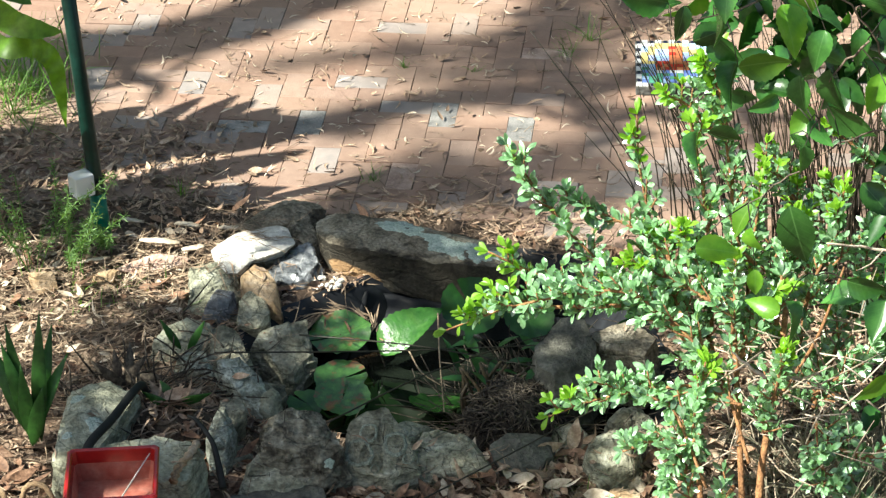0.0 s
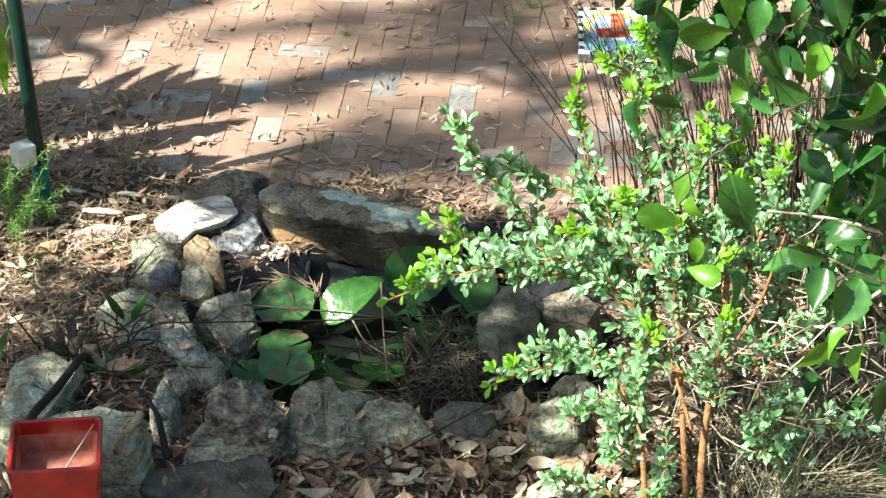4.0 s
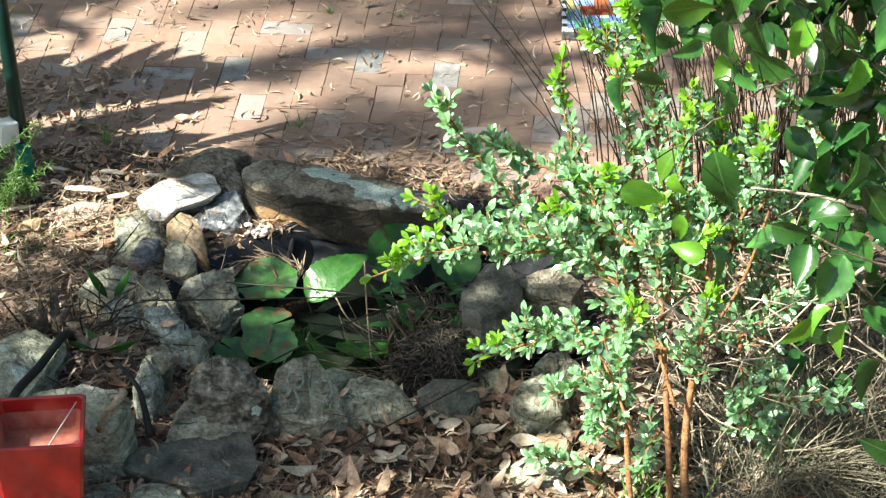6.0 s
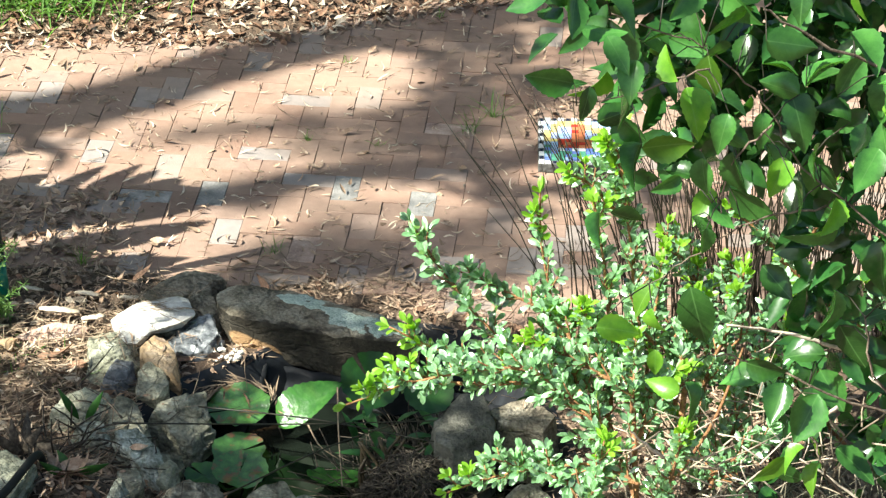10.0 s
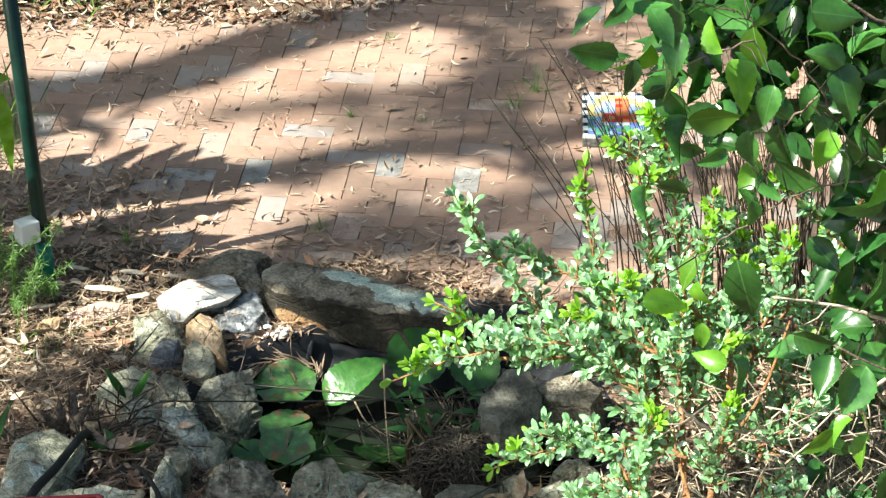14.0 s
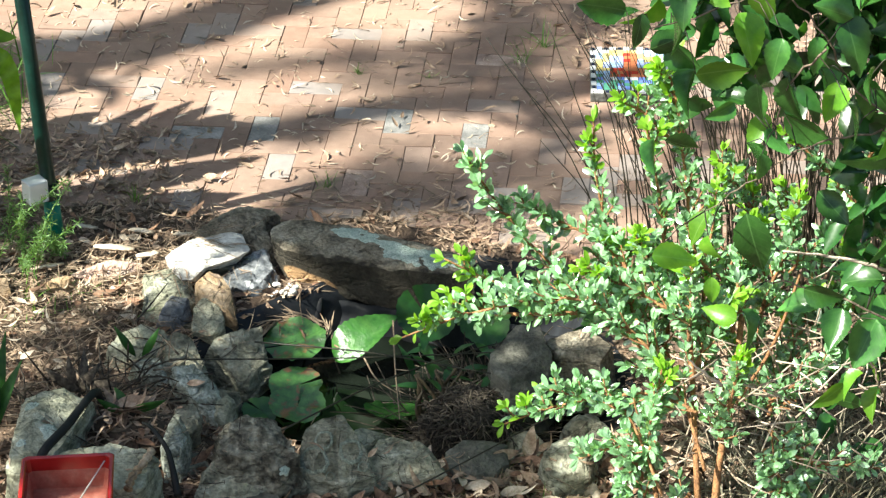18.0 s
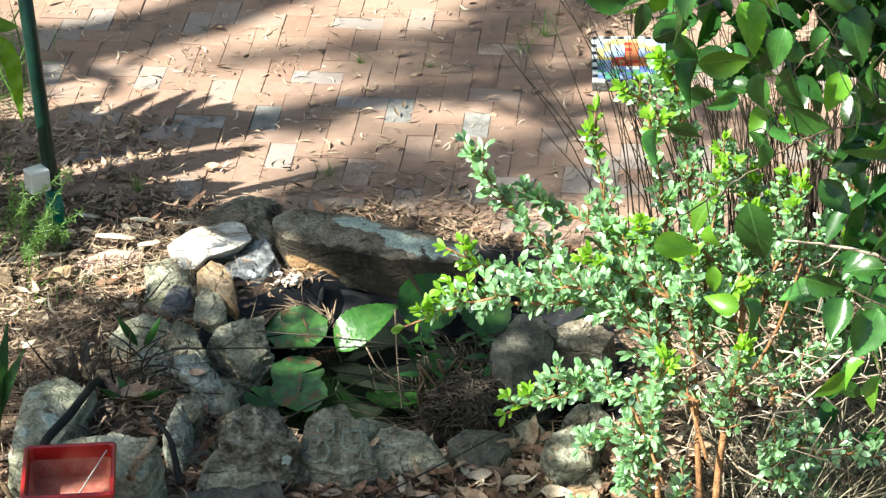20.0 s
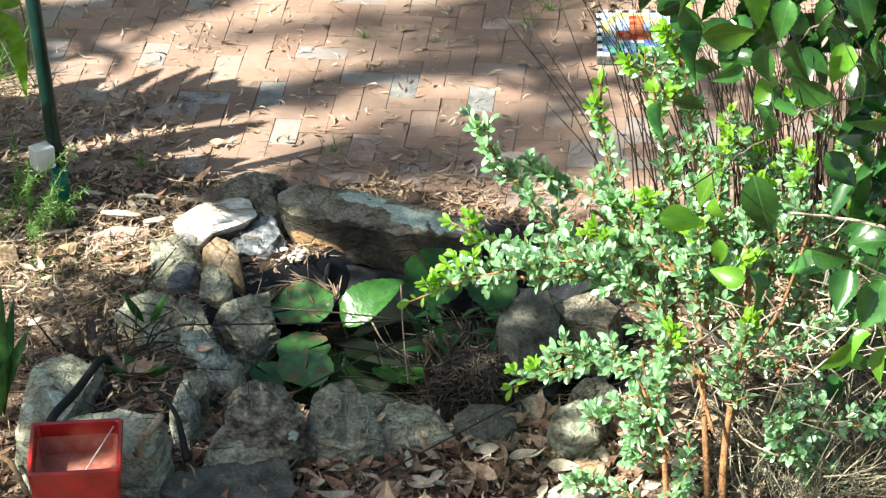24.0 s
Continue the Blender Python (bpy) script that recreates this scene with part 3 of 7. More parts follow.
def hewn(corners, top, low, mat, label, seed, name="rock", lean=0.06, dome=0.02, tilt=(0.0, 0.2), rough=1.0, facets=12, group="rocks round the pond"):
    """A split stone: a many-cornered top, broken sides that spread (lean > 0) or undercut, ledges and chipped edges."""
    r = random.Random(seed)
    cx, cy = sum(p[0] for p in corners) / len(corners), sum(p[1] for p in corners) / len(corners)
    size = sum(math.hypot(p[0] - cx, p[1] - cy) for p in corners) / len(corners)
    NA, NT, NS = 96, 14, 14

    def reach(a):
        dx, dy, best = math.cos(a), math.sin(a), 0.0
        for i, p in enumerate(corners):
            q = corners[(i + 1) % len(corners)]
            ax, ay, bx, by = p[0] - cx, p[1] - cy, q[0] - p[0], q[1] - p[1]
            den = dx * by - dy * bx
            if abs(den) < 1e-9:
                continue
            t, u = (ax * by - ay * bx) / den, (ax * dy - ay * dx) / den
            if t > 0 and -1e-6 <= u <= 1 + 1e-6:
                best = max(best, t)
        return best

    cuts = []
    for _ in range(facets):
        a = r.uniform(0, 6.283)
        cuts.append((Vector((math.cos(a), math.sin(a), r.uniform(0.15, 1.5))).normalized(), r.uniform(0.66, 0.90)))
    off = Vector((seed * 2.3, seed * 1.7, seed * 0.9))
    spread = [0.0 if lean < 0 else 0.30 * (top - low) * noise.noise((1.3 * math.cos(2 * math.pi * k / NA), 1.3 * math.sin(2 * math.pi * k / NA), seed)) for k in range(NA)]
    vs, fs = [], []
    for j in range(NT + NS + 1):
        for k in range(NA):
            a = 2 * math.pi * k / NA
            R = reach(a)
            if j <= NT:
                q = j / NT
                rad, z = R * q, top + dome * (1 - q * q) - 0.008 * q ** 8
            else:
                w = (j - NT) / NS
                rad, z = R + (lean + spread[k]) * w, top - 0.008 + (low - top) * w
            p = Vector((rad * math.cos(a), rad * math.sin(a), z))
            p.z += (tilt[0] * p.x + tilt[1] * p.y) * (1 if j <= NT else 1 - (j - NT) / NS)
            rel = Vector((p.x, p.y, (p.z - (top + low) / 2))) / size
            half = (top - low) / 2 / size
            for nrm, d in cuts:
                lim = d * (math.hypot(nrm.x, nrm.y) + nrm.z * half)
                o = rel.dot(nrm) - lim
                if o > 0:
                    rel -= nrm * o * 0.95
            p = rel * size + Vector((0, 0, (top + low) / 2))
            s = p + off
            out = Vector((math.cos(a), math.sin(a), 0.0)) if j > NT else Vector((0.25 * math.cos(a), 0.25 * math.sin(a), 1.0))
            bed = p.z * 26 + 1.6 * noise.noise(s * 5)
            step = (bed - math.floor(bed) - 0.5) * (0.014 if j > NT else 0.003)
            p += out * rough * (0.014 * crag(s * 8) + 0.005 * crag(s * 22) + 0.013 * noise.noise(s * 6) + 0.010 * (0.35 - abs(noise.noise(s * 15))) + 0.006 * noise.noise(s * 38) + step) * min(1.0, 0.35 + size * 4)
            vs.append(p)
    for j in range(NT + NS):
        for k in range(NA):
            a, c = j * NA + k, j * NA + (k + 1) % NA
            fs.append((a, a + NA, c + NA, c))
    ob = piece(name, vs, fs, M[mat])
    ob.data.set_sharp_from_angle(angle=radians(34))
    ob.location = (cx, cy, 0.0)
    bpy.context.view_layer.update()
    return tagged(ob, label, "rock", group)


def rocks(rows, mat, label, seed0, **kw):
    for i, (x, y, z, sx, sy, sz, turn) in enumerate(rows):
        rock((x, y, z), (sx * 1.18, sy * 1.15, sz * 1.15), turn, seed0 + i, mat, label, **kw)


def broken(corners, top, low, mat, label, seed, name="rock", lean=0.03, tilt=(0.0, 0.1), chip=0.3, dome=0.006, rough=1.0, strata=1.0, facets=4, group="rocks round the pond"):
    """A broken stone: the hull of a jagged outline, flat faces with worn arrises, bedding ledges, pits and grain."""
    r = random.Random(seed)
    n = len(corners)
    cx, cy = sum(p[0] for p in corners) / n, sum(p[1] for p in corners) / n
    size = sum(math.hypot(p[0] - cx, p[1] - cy) for p in corners) / n
    high = top - low
    deep = min(high, size) * chip * 0.5
    bm = bmesh.new()
    for x, y in corners:
        x, y = x - cx, y - cy
        z = top + tilt[0] * x + tilt[1] * y
        out = 1 + lean / size
        bm.verts.new((x, y, z - r.uniform(0, deep)))
        k = 1 + (out - 1) * r.uniform(0.0, 1.0)
        bm.verts.new((x * k, y * k, low + high * r.uniform(0.35, 0.8)))
        k = out * r.uniform(0.82, 1.02)
        bm.verts.new((x * k, y * k, low))
    bm.verts.new((r.uniform(-0.3, 0.3) * size, r.uniform(-0.3, 0.3) * size, top + dome))

    def shell():
        hull = bmesh.ops.convex_hull(bm, input=bm.verts)
        gone = {v for k in ("geom_interior", "geom_unused") for v in hull[k] if isinstance(v, bmesh.types.BMVert)}
        bmesh.ops.delete(bm, geom=list(gone), context="VERTS")

    shell()
    mid = Vector((0, 0, (top + low) / 2))
    for _ in range(facets):                 # whole corners split off
        a = r.uniform(0, 6.283)
        nn = Vector((math.cos(a), math.sin(a), r.uniform(0.0, 1.3))).normalized()
        far = max((v.co - mid).dot(nn) for v in bm.verts)
        bmesh.ops.bisect_plane(bm, geom=list(bm.verts) + list(bm.edges) + list(bm.faces), plane_co=mid + nn * far * r.uniform(0.72, 0.9), plane_no=nn, clear_outer=True)
        shell()
    bmesh.ops.dissolve_limit(bm, angle_limit=radians(11), verts=bm.verts, edges=bm.edges)
    bmesh.ops.triangulate(bm, faces=bm.faces)
    fine = max(0.010, size * 0.08)
    for _ in range(5):
        es = [e for e in bm.edges if e.calc_length() > fine]
        if not es:
            break
        bmesh.ops.subdivide_edges(bm, edges=es, cuts=1)
        bmesh.ops.triangulate(bm, faces=[f for f in bm.faces if len(f.verts) > 3])
    bmesh.ops.smooth_vert(bm, verts=bm.verts, factor=0.25, use_axis_x=True, use_axis_y=True, use_axis_z=True)
    bm.normal_update()
    lay = (Vector((0, 0, 1)) + rand_unit(r) * 0.6).normalized()
    off = Vector((seed * 2.3, seed * 1.7, seed * 0.9))
    amp = rough * min(1.0, 0.3 + size * 3.5)
    moved = []
    for v in bm.verts:
        q, nn = v.co + off, v.normal
        bed = v.co.dot(lay) * 24 + 2.2 * noise.noise(q * 4)
        ledge = (bed - math.floor(bed) - 0.5) * 0.011 * strata * (1 - abs(nn.dot(lay))) * smoothstep(-0.2, 0.3, noise.noise(q * 6 + Vector((9, 0, 0))))
        pit = -0.012 * max(0.0, noise.noise(q * 15) - 0.15)
        moved.append(v.co + nn * amp * (0.011 * crag(q * 9) + 0.005 * noise.noise(q * 7) + 0.007 * (0.3 - abs(noise.noise(q * 19))) + 0.005 * noise.noise(q * 43) + ledge + pit))
    for v, p in zip(bm.verts, moved):
        v.co = p
    me = bpy.data.meshes.new(name)
    bm.to_mesh(me)
    bm.free()
    me.materials.append(M[mat])
    me.polygons.foreach_set("use_smooth", [True] * len(me.polygons))
    me.set_sharp_from_angle(angle=radians(28))
    ob = new(name, me)
    ob.location = (cx, cy, 0.0)
    bpy.context.view_layer.update()
    return tagged(ob, label, "rock", group)


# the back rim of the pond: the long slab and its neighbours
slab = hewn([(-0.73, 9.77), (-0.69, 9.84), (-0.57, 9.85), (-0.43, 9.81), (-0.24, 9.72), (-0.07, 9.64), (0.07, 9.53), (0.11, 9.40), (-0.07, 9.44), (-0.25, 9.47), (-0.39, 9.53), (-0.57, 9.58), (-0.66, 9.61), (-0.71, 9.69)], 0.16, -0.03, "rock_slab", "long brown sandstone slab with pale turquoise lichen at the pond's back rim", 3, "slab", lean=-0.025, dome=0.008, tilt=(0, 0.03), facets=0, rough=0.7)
broken([(-1.03, 9.88), (-1.02, 9.96), (-0.93, 10.02), (-0.86, 10.08), (-0.75, 10.08), (-0.70, 9.98), (-0.78, 9.91), (-0.89, 9.87), (-0.97, 9.84)], 0.10, -0.02, "rock_brown", "flat grey-brown rock between paving and pond", 11, dome=0.02)
broken([(-0.88, 9.86), (-0.83, 9.92), (-0.77, 9.91), (-0.73, 9.84), (-0.71, 9.74), (-0.74, 9.70), (-0.79, 9.72), (-0.85, 9.80)], 0.12, -0.05, "rock_brown", "small dark rock wedged beside the long slab", 12, tilt=(-0.1, 0.15))
sunlit = hewn([(-1.14, 9.64), (-1.09, 9.70), (-1.04, 9.76), (-0.89, 9.80), (-0.84, 9.78), (-0.80, 9.66), (-0.87, 9.60), (-0.97, 9.54), (-1.02, 9.46), (-1.06, 9.46), (-1.12, 9.56)], 0.13, 0.085, "rock_pale", "flat pale rock, white in full sun", 13, lean=-0.05, dome=0.003, tilt=(0.04, 0.04), facets=0, rough=0.4)
broken([(-1.02, 9.72), (-0.90, 9.74), (-0.84, 9.68), (-0.88, 9.62), (-1.0, 9.62)], 0.085, -0.02, "rock_dark", "dark stone that carries the pale one", 131, lean=0.0)
broken([(-0.93, 9.56), (-0.86, 9.64), (-0.79, 9.71), (-0.75, 9.71), (-0.70, 9.60), (-0.71, 9.52), (-0.81, 9.49), (-0.90, 9.51)], 0.075, -0.04, "rock_glossy", "wet grey rock shard above the pond liner", 14, rough=1.6, tilt=(0.1, 0.25))
broken([(-1.00, 9.40), (-0.95, 9.48), (-0.90, 9.46), (-0.83, 9.34), (-0.85, 9.28), (-0.91, 9.31), (-0.97, 9.33)], 0.125, -0.03, "rock_tan", "tan sandstone block at the pond edge", 15, tilt=(-0.2, 0.2), rough=0.5, strata=0.3)
broken([(-1.23, 9.45), (-1.20, 9.55), (-1.12, 9.60), (-1.04, 9.51), (-1.02, 9.42), (-1.04, 9.33), (-1.14, 9.31), (-1.22, 9.34)], 0.095, -0.03, "rock_grey", "grey rock wrapped in dry roots below the white one", 16, tilt=(0, 0.15))
# left rim
broken([(-1.15, 9.30), (-1.09, 9.36), (-1.02, 9.35), (-1.01, 9.28), (-1.08, 9.23), (-1.14, 9.25)], 0.085, -0.06, "rock_blue", "dark bluish broken rock under the root-wrapped one", 21, lean=0.015, tilt=(0.0, 0.35), chip=0.5)
broken([(-1.00, 9.27), (-0.96, 9.34), (-0.93, 9.375), (-0.90, 9.33), (-0.88, 9.23), (-0.92, 9.18), (-0.99, 9.19)], 0.095, -0.05, "rock_dark", "split grey rock with dark cracks on the pond's rim", 22, rough=1.6, tilt=(-0.1, 0.3), lean=0.02)
broken([(-1.30, 8.99), (-1.26, 9.09), (-1.19, 9.135), (-1.10, 9.11), (-1.08, 9.05), (-1.14, 9.00), (-1.23, 8.96)], 0.10, 0.0, "rock_grey", "light grey layered rock of the stacked pond rim", 31, dome=0.01, tilt=(-0.05, 0.2), strata=1.6)
broken([(-1.095, 9.115), (-1.04, 9.156), (-0.986, 9.07), (-0.97, 9.0), (-1.036, 8.97), (-1.09, 9.0)], 0.075, -0.03, "rock_dark", "dark stone leaning on the layered one", 36, tilt=(0.0, 0.3))
broken([(-0.93, 9.09), (-0.87, 9.22), (-0.81, 9.26), (-0.73, 9.20), (-0.71, 9.08), (-0.78, 9.0), (-0.87, 8.98)], 0.03, -0.22, "rock_dark", "dark sloping rock leaning into the pond", 23, tilt=(-0.25, 0.4), rough=1.3, strata=1.5)
broken([(-1.196, 8.87), (-1.158, 8.92), (-1.12, 8.94), (-1.07, 8.86), (-1.08, 8.81), (-1.15, 8.82)], 0.10, 0.02, "rock_lichened", "small light grey rock in the litter", 32)
broken([(-1.04, 8.78), (-0.99, 8.82), (-0.92, 8.80), (-0.87, 8.71), (-0.83, 8.62), (-0.87, 8.56), (-0.95, 8.65), (-1.02, 8.71)], 0.115, -0.05, "rock_lichened", "light grey angular rock of the stacked rim", 33, tilt=(-0.25, 0.35))
broken([(-0.87, 8.69), (-0.80, 8.65), (-0.79, 8.58), (-0.83, 8.53), (-0.88, 8.57)], 0.08, -0.15, "rock_grey", "pale grey rock above the water", 34, tilt=(-0.2, 0.3))
broken([(-1.00, 8.47), (-0.97, 8.54), (-0.93, 8.51), (-0.91, 8.42), (-0.95, 8.36), (-0.99, 8.38)], 0.165, 0.0, "rock_dark", "dark grey upright rock on the pond's rim", 24, lean=0.015, strata=1.6, tilt=(0, 0.3))
broken([(-1.02, 8.25), (-0.99, 8.33), (-0.95, 8.34), (-0.94, 8.27), (-0.965, 8.20), (-1.01, 8.19)], 0.20, 0.02, "rock_lichened", "light angular rock between boulder and crag", 35, tilt=(0.1, 0.4), rough=1.3)
# front rim
broken([(-0.82, 8.23), (-0.80, 8.28), (-0.70, 8.27), (-0.62, 8.26), (-0.56, 8.18), (-0.54, 8.10), (-0.61, 8.05), (-0.71, 8.07), (-0.81, 8.11)], 0.24, 0.06, "rock_crag", "large craggy dark rock on the front rim", 41, lean=0.02, dome=0.03, tilt=(-0.08, 0.35), rough=2.3, strata=1.2)
broken([(-0.91, 8.11), (-0.86, 8.17), (-0.78, 8.19), (-0.70, 8.15), (-0.64, 8.10), (-0.68, 8.03), (-0.77, 8.0), (-0.88, 8.02)], 0.125, 0.0, "rock_dark", "broken grey-green rock below the craggy one", 49, tilt=(-0.1, 0.15), rough=1.1)
broken([(-0.54, 8.22), (-0.48, 8.32), (-0.41, 8.34), (-0.375, 8.285), (-0.30, 8.19), (-0.29, 8.12), (-0.395, 8.06), (-0.515, 8.09)], 0.185, -0.02, "rock_dark", "rounded grey rock with ring-shaped lichen", 42, lean=0.03, dome=0.03, tilt=(-0.12, 0.45), rough=0.8, strata=0.3)
broken([(-0.38, 8.35), (-0.34, 8.38), (-0.22, 8.35), (-0.19, 8.30), (-0.26, 8.26), (-0.35, 8.28)], 0.12, -0.1, "rock_grey", "flat pale rock of the pond's front rim", 43, tilt=(-0.1, 0.2))
broken([(-0.31, 8.23), (-0.26, 8.29), (-0.14, 8.32), (-0.08, 8.28), (-0.05, 8.19), (-0.18, 8.14), (-0.28, 8.15)], 0.12, -0.03, "rock_dark", "grey rock of the pond's front rim", 44, tilt=(-0.05, 0.25))
broken([(-0.02, 8.34), (0.10, 8.38), (0.20, 8.33), (0.18, 8.20), (0.06, 8.16), (-0.03, 8.24)], 0.08, -0.08, "rock_shaded", "dark rounded stone at the water's front edge", 47, dome=0.03)
broken([(-1.57, 8.13), (-1.54, 8.28), (-1.52, 8.42), (-1.46, 8.47), (-1.30, 8.46), (-1.28, 8.40), (-1.35, 8.13), (-1.40, 8.02), (-1.50, 7.965), (-1.55, 8.02)], 0.265, 0.0, "rock_grey", "big flat grey boulder with lichen beside the black hose", 48, lean=0.03, dome=0.015, tilt=(-0.04, 0.03), chip=0.25, rough=0.9)
broken([(-1.40, 7.99), (-1.32, 8.07), (-1.23, 8.10), (-1.13, 8.05), (-1.02, 8.05), (-1.0, 7.96), (-1.0, 7.88), (-1.13, 7.85), (-1.36, 7.86)], 0.26, 0.0, "rock_grey", "grey boulder behind the red pot", 480, lean=0.015, dome=0.012, tilt=(-0.04, 0.1), chip=0.3, rough=0.9)
broken([(-1.06, 7.88), (-0.94, 7.97), (-0.80, 8.03), (-0.66, 8.08), (-0.60, 8.02), (-0.57, 7.86), (-0.62, 7.73), (-0.72, 7.69), (-0.81, 7.74), (-0.91, 7.78), (-1.02, 7.83)], 0.085, 0.0, "rock_shaded", "flat dark brown stone slab in the leaf litter", 50, lean=-0.02, dome=0.004, tilt=(-0.03, 0.05), chip=0.2, rough=0.7, facets=2)
for k, (crn, tp) in enumerate((([(-1.0, 7.67), (-0.99, 7.76), (-0.91, 7.775), (-0.84, 7.75), (-0.81, 7.67), (-0.91, 7.61)], 0.07), ([(-1.20, 7.80), (-1.08, 7.84), (-1.02, 7.77), (-1.02, 7.68), (-1.18, 7.68)], 0.03),
                               ([(-0.78, 7.66), (-0.77, 7.70), (-0.70, 7.70), (-0.66, 7.65), (-0.72, 7.59)], 0.06), ([(-0.57, 7.66), (-0.51, 7.70), (-0.34, 7.72), (-0.31, 7.65), (-0.41, 7.59)], 0.06),
                               ([(-0.31, 7.61), (-0.29, 7.68), (-0.21, 7.69), (-0.13, 7.60), (-0.09, 7.53), (-0.30, 7.51)], 0.07), ([(0.29, 7.85), (0.37, 7.92), (0.48, 7.87), (0.46, 7.78), (0.34, 7.77)], 0.07))):
    broken(crn, tp, -0.03, "rock_grey", "weathered grey stone bedded in dry leaves", 51 + k, dome=0.012, rough=0.8, group="stones in the litter")
# the darker stones packed between them
rocks([(-1.03, 9.30, -0.02, 0.08, 0.07, 0.07, 40), (-1.03, 8.95, -0.02, 0.10, 0.09, 0.08, 70), (-0.88, 8.86, -0.10, 0.09, 0.09, 0.10, 20),
       (-0.58, 8.28, -0.04, 0.10, 0.08, 0.09, 30), (-0.56, 8.12, -0.02, 0.08, 0.07, 0.08, 15), (-0.92, 8.30, 0.0, 0.08, 0.09, 0.07, 12), (-0.80, 8.42, -0.13, 0.10, 0.09, 0.09, 12),
       (0.30, 8.45, -0.06, 0.11, 0.09, 0.09, 5), (0.46, 8.48, -0.04, 0.10, 0.09, 0.10, 25)], "rock_dark", "dark stone packed between the larger rim rocks", 121)
# right rim
broken([(0.14, 8.89), (0.205, 8.96), (0.33, 8.94), (0.37, 8.80), (0.345, 8.67), (0.215, 8.63), (0.15, 8.71)], 0.19, -0.22, "rock_shaded", "tall smooth dark grey boulder at the pond's side", 61, tilt=(0.1, 0.15), lean=0.04, dome=0.0, rough=0.9, strata=0.6, facets=3)
broken([(0.35, 8.94), (0.42, 9.02), (0.52, 9.0), (0.60, 8.90), (0.55, 8.80), (0.40, 8.84)], 0.15, -0.1, "rock_brown", "brown arched rock behind the pond, half hidden by the shrub", 62, facets=2)
broken([(0.31, 8.18), (0.34, 8.25), (0.425, 8.295), (0.51, 8.24), (0.49, 8.15), (0.37, 8.09)], 0.12, -0.02, "rock_dark", "dark grey rock under the shrub", 63, dome=0.03, tilt=(0, 0.3))
rock((0.47, 8.0, 0.02), (0.08, 0.07, 0.06), 0, 64, "rock_tan", "pinkish-brown stone under the shrub")
rock((-1.35, 9.69, 0.03), (0.19, 0.07, 0.045), 3, 65, "paver_pale", "sunlit reddish broken paver in the litter", boxy=0.5, rough=0.16, name="broken_brick", group="stones in the litter")
rocks([(-1.55, 9.55, 0.03, 0.05, 0.045, 0.045, 0), (-1.80, 9.52, 0.04, 0.06, 0.05, 0.05, 30)], "rock_tan", "small brown stone in the litter", 66, group="stones in the litter")


def lichen_patch(parent, name, at, radius, seed, nrm_up=(0, 0, 1), count=1, stretch=1.0, turn=0.0, mat="lichen", label="pale grey-green crusty lichen", hollow=False):
    """A crusty patch of lobed edge laid on a rock's face: rays are dropped on the rock."""
    bpy.context.view_layer.update()
    r = random.Random(seed)
    inv = parent.matrix_world.inverted()
    down = -Vector(nrm_up).normalized()
    side = down.orthogonal().normalized()
    if abs(down.z) > 0.5:
        side = Vector((math.cos(turn), math.sin(turn), 0))
        side = (side - down * side.dot(down)).normalized()
    fwd = down.cross(side)
    loc_down = (inv.to_3x3() @ down).normalized()
    vs, fs = [], []
    for c in range(count):
        base = Vector(at) if c == 0 else Vector(at) + side * r.uniform(-1, 1) * radius * 3 * stretch + fwd * r.uniform(-0.9, 0.9) * radius * 1.4
        rad = radius * (1 if c == 0 else r.uniform(0.3, 0.9))
        rings, spokes, ids = ((0.72, 0.8, 0.92, 1.0) if hollow else (0.0, 0.5, 0.8, 1.0)), 22, {}
        for k in range(spokes):
            a = 2 * math.pi * k / spokes
            lob = 1 + (0.15 if hollow else 0.45) * noise.noise((math.cos(a) * 2 + seed + c, math.sin(a) * 2, c)) + r.uniform(-0.08, 0.08)
            for j, q in enumerate(rings):
                p = base + (side * math.cos(a) * stretch + fwd * math.sin(a)) * rad * q * lob
                ok, hit, nn, _ = parent.ray_cast(inv @ (p - down * 0.6), loc_down)
                if ok:
                    lift = 0.004 if j < 3 else 0.0005
                    ids[k, j] = len(vs)
                    vs.append(hit + nn * lift)
        for k in range(spokes):
            k2 = (k + 1) % spokes
            for j in range(len(rings) - 1):
                q = [ids.get((k, j)), ids.get((k, j + 1)), ids.get((k2, j + 1)), ids.get((k2, j))]
                if None not in q and max((vs[a] - vs[b]).length for a in q for b in q) < rad * 1.2:
                    fs.append(q)
    if fs:
        ob = piece(name, vs, fs, M[mat], parent, label)
        return ob


